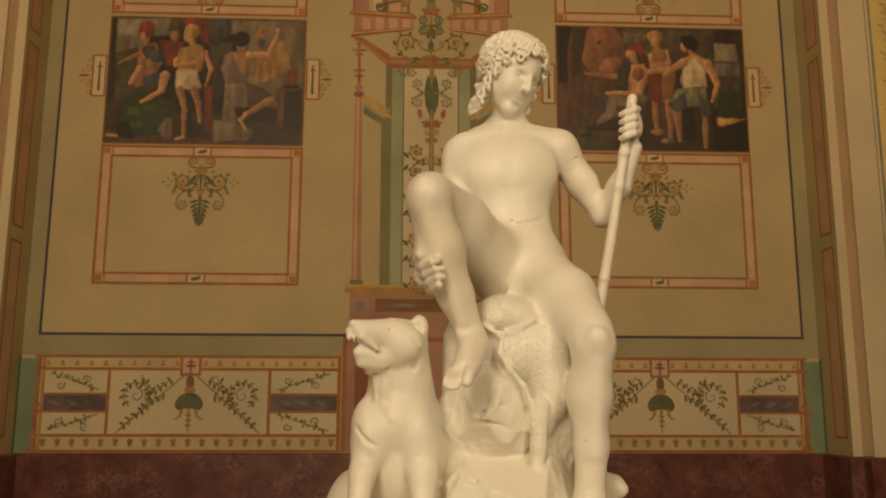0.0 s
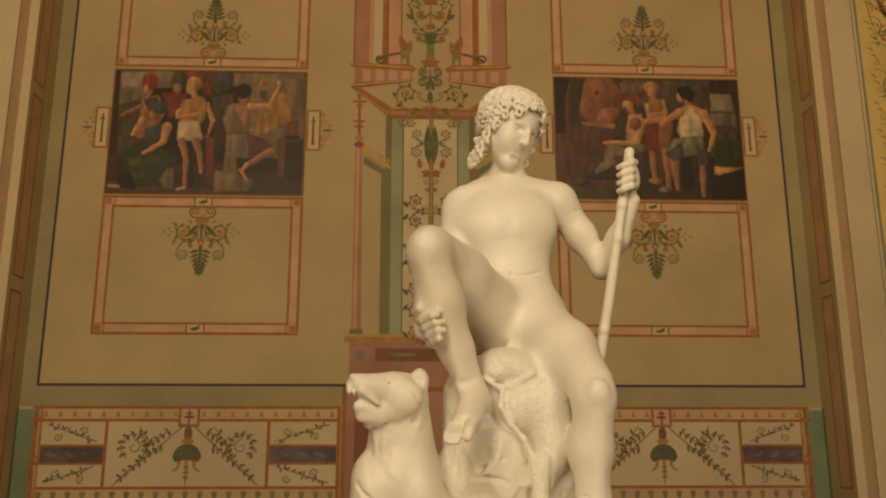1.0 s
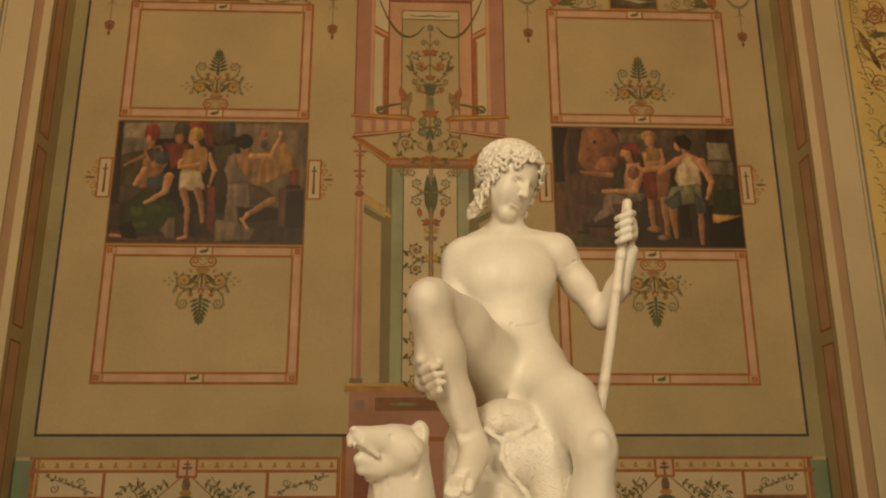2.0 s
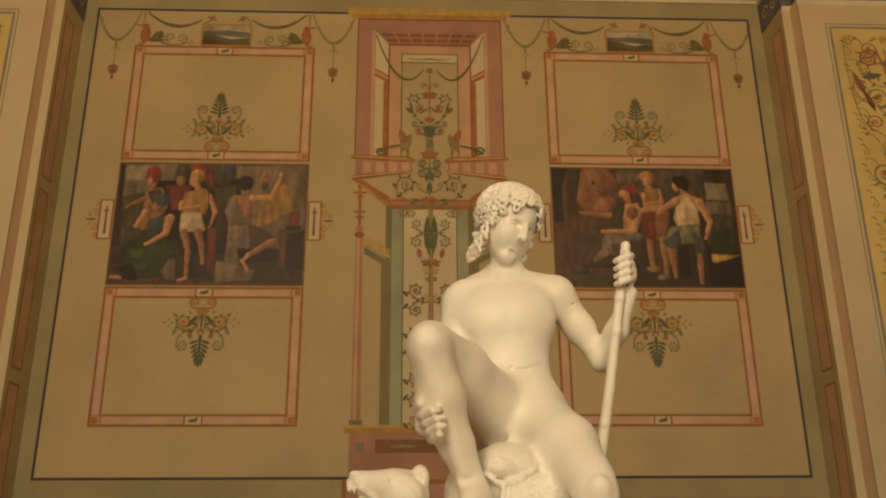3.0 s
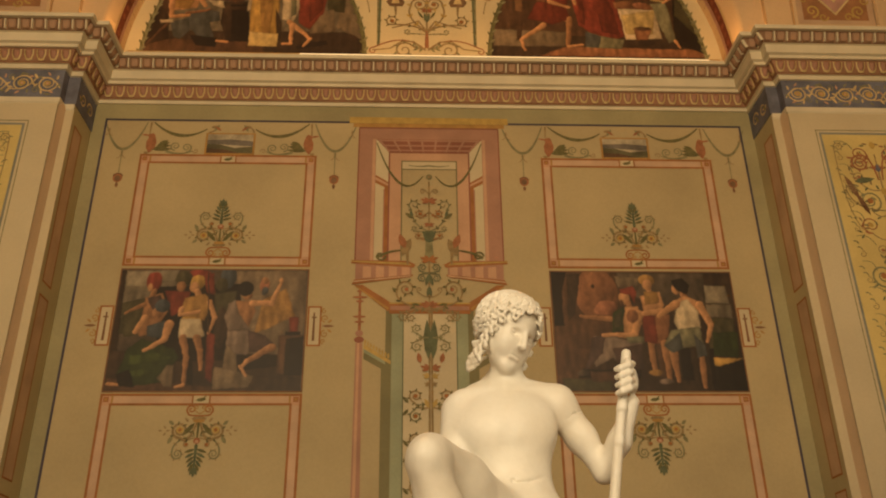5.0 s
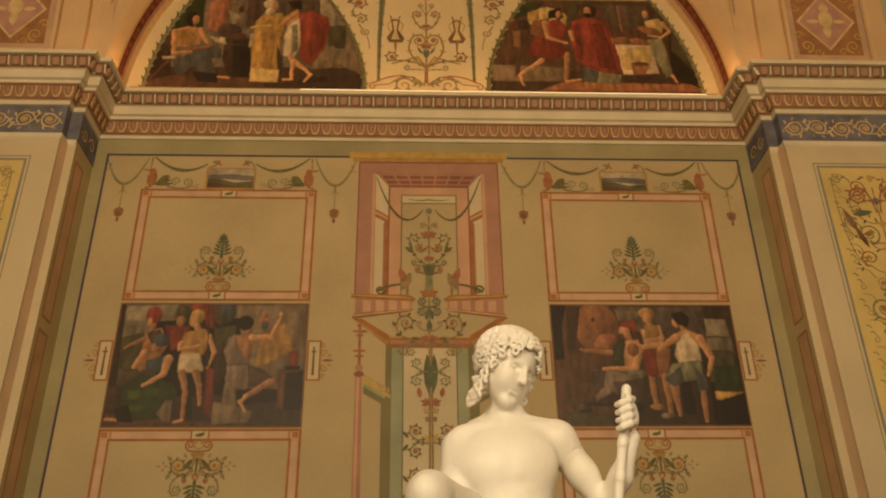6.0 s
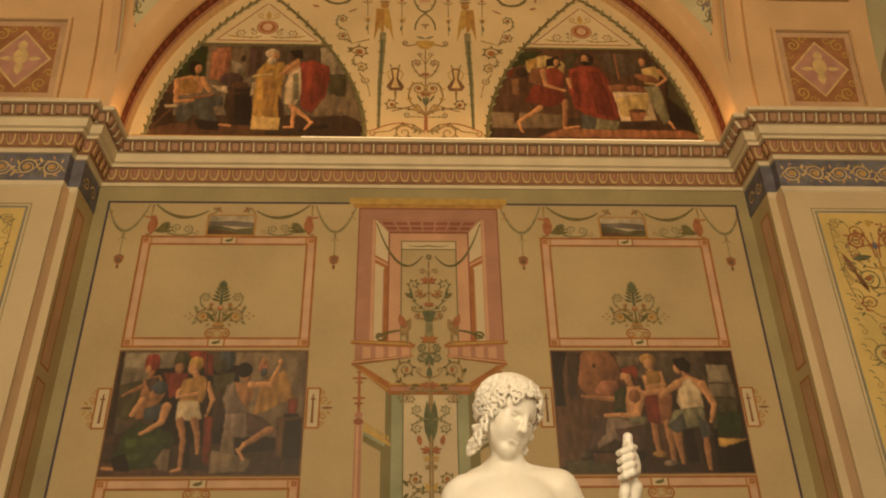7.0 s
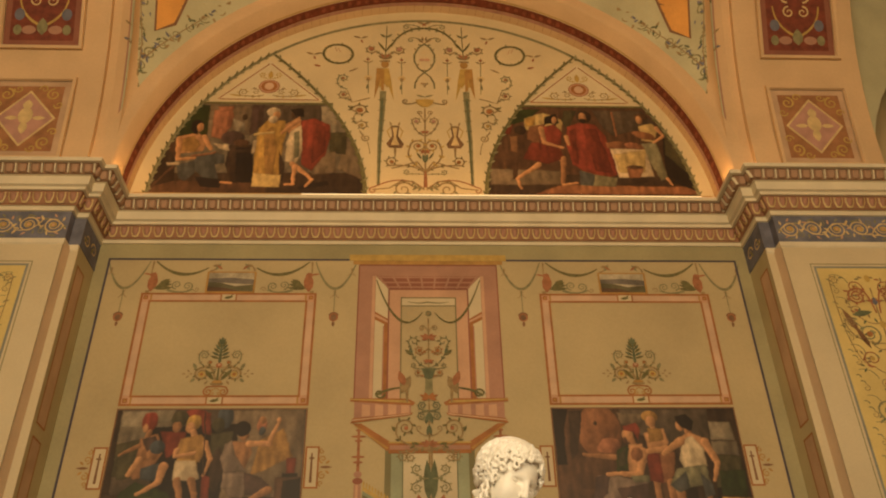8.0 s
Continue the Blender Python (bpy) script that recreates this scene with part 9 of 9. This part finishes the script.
    c.chain([(-0.298, 1.078, 1.695), (-0.297, 1.074, 1.685)], [0.0038, 0.0020], 0.0020)
    c.chain_cut([(-0.243, 1.103, 1.709), (-0.221, 1.104, 1.714), (-0.193, 1.098, 1.712), (-0.168, 1.105, 1.695), (-0.155, 1.12, 1.669)], 0.0020, 0.0040)
    c.oval((-0.221, 1.115, 1.724), (0.0102, 0.0100, 0.0077), (0, 0, 20), 0.004)
    c.chain_cut([(-0.23, 1.104, 1.722), (-0.221, 1.102, 1.728), (-0.211, 1.104, 1.723)], 0.0015, 0.0020)
    c.chain_cut([(-0.272, 1.12, 1.646), (-0.258, 1.142, 1.616), (-0.247, 1.15, 1.572)], 0.0028, 0.0080)
    c.chain_cut([(-0.238, 1.125, 1.646), (-0.227, 1.136, 1.607), (-0.224, 1.146, 1.56)], 0.0028, 0.0080)
    c.chain_cut([(-0.155, 1.128, 1.674), (-0.167, 1.15, 1.635), (-0.18, 1.16, 1.608)], 0.0028, 0.0080)
    c.chain_cut([(-0.291, 1.15, 1.501), (-0.27, 1.138, 1.475), (-0.245, 1.132, 1.46), (-0.239, 1.135, 1.415)], 0.0031, 0.0080)
    c.chain_cut([(-0.198, 1.13, 1.451), (-0.178, 1.13, 1.417), (-0.173, 1.13, 1.377)], 0.0031, 0.0080)
    c.chain_cut([(-0.241, 1.13, 1.528), (-0.218, 1.126, 1.509), (-0.213, 1.128, 1.463)], 0.0023, 0.0120)
    c.oval((-0.156, 1.165, 1.723), (0.0223, 0.0200, 0.0315), (0, 4, 0), 0.006)
    c.oval((-0.161, 1.142, 1.723), (0.0130, 0.0120, 0.0221), (0, 4, 0), 0.005, cut=True)
    c.limb((-0.269, 1.19, 1.46), (-0.278, 1.155, 1.401), 0.0373, 0.0275, 0.016)
    c.limb((-0.278, 1.155, 1.401), (-0.286, 1.13, 1.326), 0.0275, 0.0245, 0.016)
    c.limb((-0.286, 1.13, 1.326), (-0.286, 1.12, 1.264), 0.0245, 0.0231, 0.016)
    c.limb((-0.145, 1.19, 1.46), (-0.146, 1.155, 1.401), 0.0412, 0.0314, 0.016)
    c.limb((-0.146, 1.155, 1.401), (-0.146, 1.13, 1.326), 0.0314, 0.0245, 0.016)
    c.limb((-0.146, 1.13, 1.326), (-0.147, 1.12, 1.263), 0.0245, 0.0231, 0.016)
    c.limb((-0.213, 1.12, 1.392), (-0.215, 1.12, 1.298), 0.0334, 0.0437, 0.015, cut=True)
    c.oval((-0.322, 1.32, 1.311), (0.0510, 0.1100, 0.0935), (0, 14, 0), 0.020)
    c.oval((-0.109, 1.34, 1.302), (0.0429, 0.1100, 0.0858), (0, 0, 0), 0.020)

    # neck and head, bent and turned to one side
    c.limb((0.085, 1.49, 2.288), (0.1, 1.47, 2.372), 0.0444, 0.0409, 0.03)
    pitch, yaw = 23.0, 34.0
    face = Vector((math.sin(radians(yaw)) * math.cos(radians(pitch)), -math.cos(radians(yaw)) * math.cos(radians(pitch)), -math.sin(radians(pitch))))
    side0 = face.cross(Vector((0, 0, 1))).normalized()
    lean = Matrix.Rotation(radians(14), 3, face)
    if (lean @ side0.cross(face)).x < side0.cross(face).x:
        lean = Matrix.Rotation(radians(-14), 3, face)
    right, up = lean @ side0, lean @ side0.cross(face).normalized()
    hc = Vector((0.098, 1.452, 2.452))
    tn = tuple(math.degrees(a) for a in Matrix((-right, -face, up)).transposed().to_euler())

    def hp(r, f, u):
        return tuple(hc + right * r + face * f + up * u)
    c.oval(hp(0, -0.012, 0.022), (0.074, 0.092, 0.080), tn, 0.02)
    c.oval(hp(0, 0.024, -0.028), (0.055, 0.060, 0.078), tn, 0.025)
    for s in (-1, 1):
        c.limb(hp(s * 0.044, 0.004, -0.046), hp(s * 0.009, 0.056, -0.096), 0.014, 0.012, 0.025)
        c.oval(hp(s * 0.032, 0.054, -0.040), (0.020, 0.017, 0.026), tn, 0.03)
    c.oval(hp(0, 0.061, -0.099), (0.018, 0.016, 0.015), tn, 0.018)
    c.limb(hp(0, 0.078, 0.014), hp(0, 0.098, -0.034), 0.0068, 0.0082, 0.009)
    c.oval(hp(0, 0.094, -0.038), (0.0125, 0.010, 0.0075), tn, 0.008)
    for s in (-1, 1):
        c.oval(hp(s * 0.030, 0.085, -0.006), (0.018, 0.019, 0.0105), tn, 0.008, cut=True)
        c.oval(hp(s * 0.030, 0.061, -0.006), (0.0135, 0.0105, 0.0068), tn, 0.002)
        c.chain_cut([hp(s * 0.018, 0.077, -0.004), hp(s * 0.030, 0.079, 0.001), hp(s * 0.043, 0.070, -0.004)], 0.0008, 0.003)
        c.limb(hp(s * 0.010, 0.0755, 0.015), hp(s * 0.046, 0.058, 0.013), 0.0050, 0.0042, 0.010)
        c.oval(hp(s * 0.006, 0.094, -0.043), (0.0025, 0.003, 0.0022), tn, 0.002, cut=True)
    c.limb(hp(-0.015, 0.0725, -0.062), hp(0.015, 0.0725, -0.062), 0.0046, 0.0046, 0.007)
    c.limb(hp(-0.011, 0.0725, -0.073), hp(0.011, 0.0725, -0.073), 0.0056, 0.0056, 0.007)
    c.limb(hp(-0.018, 0.0795, -0.0675), hp(0.018, 0.0795, -0.0675), 0.0020, 0.0020, 0.002, cut=True)
    c.oval(hp(0, 0.083, -0.084), (0.013, 0.007, 0.005), tn, 0.010, cut=True)
    # hair: a cap, wavy locks that run down from a band, curled at their ends
    c.oval(hp(0, -0.022, 0.034), (0.080, 0.092, 0.080), tn, 0.010)

    def on_cap(a, e, out=0.0):
        return hp(math.sin(a) * math.cos(e) * (0.083 + out), math.cos(a) * math.cos(e) * (0.098 + out) - 0.013, math.sin(e) * (0.090 + out) + 0.026)

    def hairline(a):
        a = abs(a)
        return 0.54 - 1.05 * min(1.0, a / 1.25) ** 1.7 if a < 1.25 else -0.51 - 0.25 * min(1.0, a - 1.25)
    for k in range(58):
        a0 = -math.pi + 2 * math.pi * k / 58
        for layer in range(2):
            e1 = hairline(a0) + (0.30 if layer else 0.0) + rng.uniform(-0.05, 0.05)
            e0 = 0.86 - 0.10 * abs(math.sin(a0 / 2))
            ph, wave = rng.uniform(0, 6.28), rng.uniform(0.05, 0.09)
            pts, rad = [], []
            n = 10
            for t in range(n + 1):
                q = t / n
                a = a0 + (layer * 0.05) + wave * math.sin(ph + 7.5 * q) * (0.4 + q)
                pts.append(on_cap(a, e0 + (e1 - e0) * q, 0.002 + 0.0045 * math.sin(ph + 11 * q)))
                rad.append(0.0042 + 0.0022 * math.sin(math.pi * min(1, q * 1.2)))
            turn = 1 if k % 2 else -1
            for t in range(1, 7):
                g = t * 0.85
                pts.append(on_cap(a + turn * 0.075 * (1 - math.cos(g)), e1 - 0.085 * math.sin(g), 0.004 + 0.0012 * t))
                rad.append(0.0058 - 0.0005 * t)
            c.chain(pts, rad, 0.0012)
    # hair combed back over the crown, behind a rolled band
    band = [on_cap(-2.2 + 4.4 * k / 30, 0.92 - 0.22 * abs(-2.2 + 4.4 * k / 30) / 2.2, 0.002) for k in range(31)]
    c.chain(band, [0.0062] * 31, 0.002)
    for k in range(40):
        a = -math.pi + 2 * math.pi * k / 40
        c.chain([on_cap(a, 0.80 + 0.74 * t / 4, 0.0015) for t in range(5)], [0.0068, 0.0064, 0.0056, 0.0045, 0.003], 0.0010)
    # ringlets before the ears and the bunch at the nape
    for s in (-1, 1):
        for k in range(7):
            r0, f0, u0 = s * (0.074 - 0.003 * (k % 3)), 0.028 - 0.016 * (k % 3), -0.014 - 0.014 * k
            c.chain([hp(r0, f0, u0), hp(r0 + s * 0.008, f0 + 0.007, u0 - 0.010), hp(r0 + s * 0.003, f0 + 0.012, u0 - 0.020), hp(r0 - s * 0.006, f0 + 0.003, u0 - 0.022), hp(r0 + s * 0.002, f0 - 0.004, u0 - 0.014)],
                    [0.0055, 0.0060, 0.0056, 0.005, 0.004], 0.0012)
    for k in range(14):
        r0, f0, u0 = rng.uniform(0.020, 0.044), rng.uniform(-0.046, -0.026), -0.050 - 0.0054 * k
        c.chain([hp(r0, f0, u0), hp(r0 + 0.012, f0 - 0.008, u0 - 0.012), hp(r0 + 0.002, f0 - 0.002, u0 - 0.024), hp(r0 - 0.006, f0 + 0.006, u0 - 0.014)], [0.0066, 0.0070, 0.0060, 0.0045], 0.0012)
    # plinth
    sl, g = c.region((-0.5, 0.7, 1.1), (0.6, 1.9, 1.24))
    d = np.maximum(np.maximum(np.abs(g[0] - 0.03) - 0.42, np.abs(g[1] - 1.32) - 0.46), np.abs(g[2] - 1.205) - 0.022)
    c.blend(sl, d.astype(np.float32), 0.012)
    return rock, hide_form


def build_statue():
    c = Carving((-0.42, 0.84, 1.16), (0.46, 1.80, 2.42), 0.0036)
    rock, hide_form = carve(c)
    verts, faces = c.skin()
    # rough the rock, keep the rest smooth
    cells = np.clip(np.round((verts - c.lo) / c.h).astype(int), 0, c.n - 1)
    here = [f[tuple(cells.T)] for f in (rock, hide_form)]
    on_rock = np.clip(1.6 - np.abs(here[0]) / 0.006, 0, 1) * (verts[:, 2] < 1.80)
    hide = np.clip(1.6 - np.abs(here[1]) / 0.006, 0, 1) * (np.abs(here[0]) > 0.007) * (verts[:, 2] > 1.44)
    bumps = sum(a * grid_noise(verts, s, k) for a, s, k in ((0.005, 14, 1), (0.0035, 34, 2), (0.002, 80, 3)))
    out = verts - np.array((0.06, 1.45, 1.5))
    out /= np.linalg.norm(out, axis=1)[:, None] + 1e-6
    verts = verts + out * (bumps * on_rock)[:, None]
    # the head on a finer grid, joined at the neck
    head = Carving((-0.02, 1.31, 2.315), (0.24, 1.62, 2.61), 0.0021)
    carve(head)
    hv, hf = head.skin()
    mid = verts[faces].mean(1)
    faces = faces[~((mid[:, 2] > 2.330) & (mid[:, 0] < 0.24) & (mid[:, 1] > 1.31))]
    faces = np.concatenate([faces, hf + len(verts)])
    verts = np.concatenate([verts, hv])
    hide = np.concatenate([hide, np.zeros(len(hv))])
    me = bpy.data.meshes.new("marble_statue")
    me.from_pydata(verts.tolist(), [], faces.tolist())
    me.materials.append(M["marble"])
    me.polygons.foreach_set("use_smooth", [True] * len(me.polygons))
    # where the stone is carved as a speckled hide
    at = me.attributes.new("hide", "FLOAT", "POINT")
    at.data.foreach_set("value", hide.astype(np.float32))
    ob = new("marble_statue", me)
    tagged(ob, "white marble statue of a seated figure with staff and hound", "statue")


def build_pedestal():
    ped = thing("pedestal", "grey marble pedestal carrying the white statue", "pedestal", at=(0.03, 1.32, 0))

    def slab(name, hx, hy, z0, z1, bev):
        bm = bmesh.new()
        box(bm, -hx, hx, -hy, hy, z0, z1, bevel=bev)
        part(name, bm, M["pedestal"], ped)
    slab("base", 0.56, 0.60, 0.0, 0.14, 0.012)
    slab("foot_moulding", 0.52, 0.56, 0.14, 0.19, 0.02)
    slab("shaft", 0.46, 0.50, 0.19, 1.07, 0.006)
    slab("neck_moulding", 0.49, 0.53, 1.07, 1.11, 0.015)
    slab("cap", 0.53, 0.57, 1.11, 1.182, 0.012)
    slab("front_panel", 0.36, 0.504, 0.30, 0.96, 0.003)


# ---------------------------------------------------------------- build
build_shell()
build_vault()
build_pendentives()
build_wall_fields()
build_portico()
for cx in (-1.956, 1.988):
    build_panel("framed_mural", "cream panel in a salmon frame with a standing palmette", cx, 4.963, 6.172, 1)
    build_panel("framed_mural", "cream panel in a salmon frame with a hanging palmette", cx, 2.546, 3.756, -1)
build_pictures()
build_garlands()
build_friezes()
build_pier_paint()
build_lunette()
build_pedestal()
build_statue()
build_cornice()
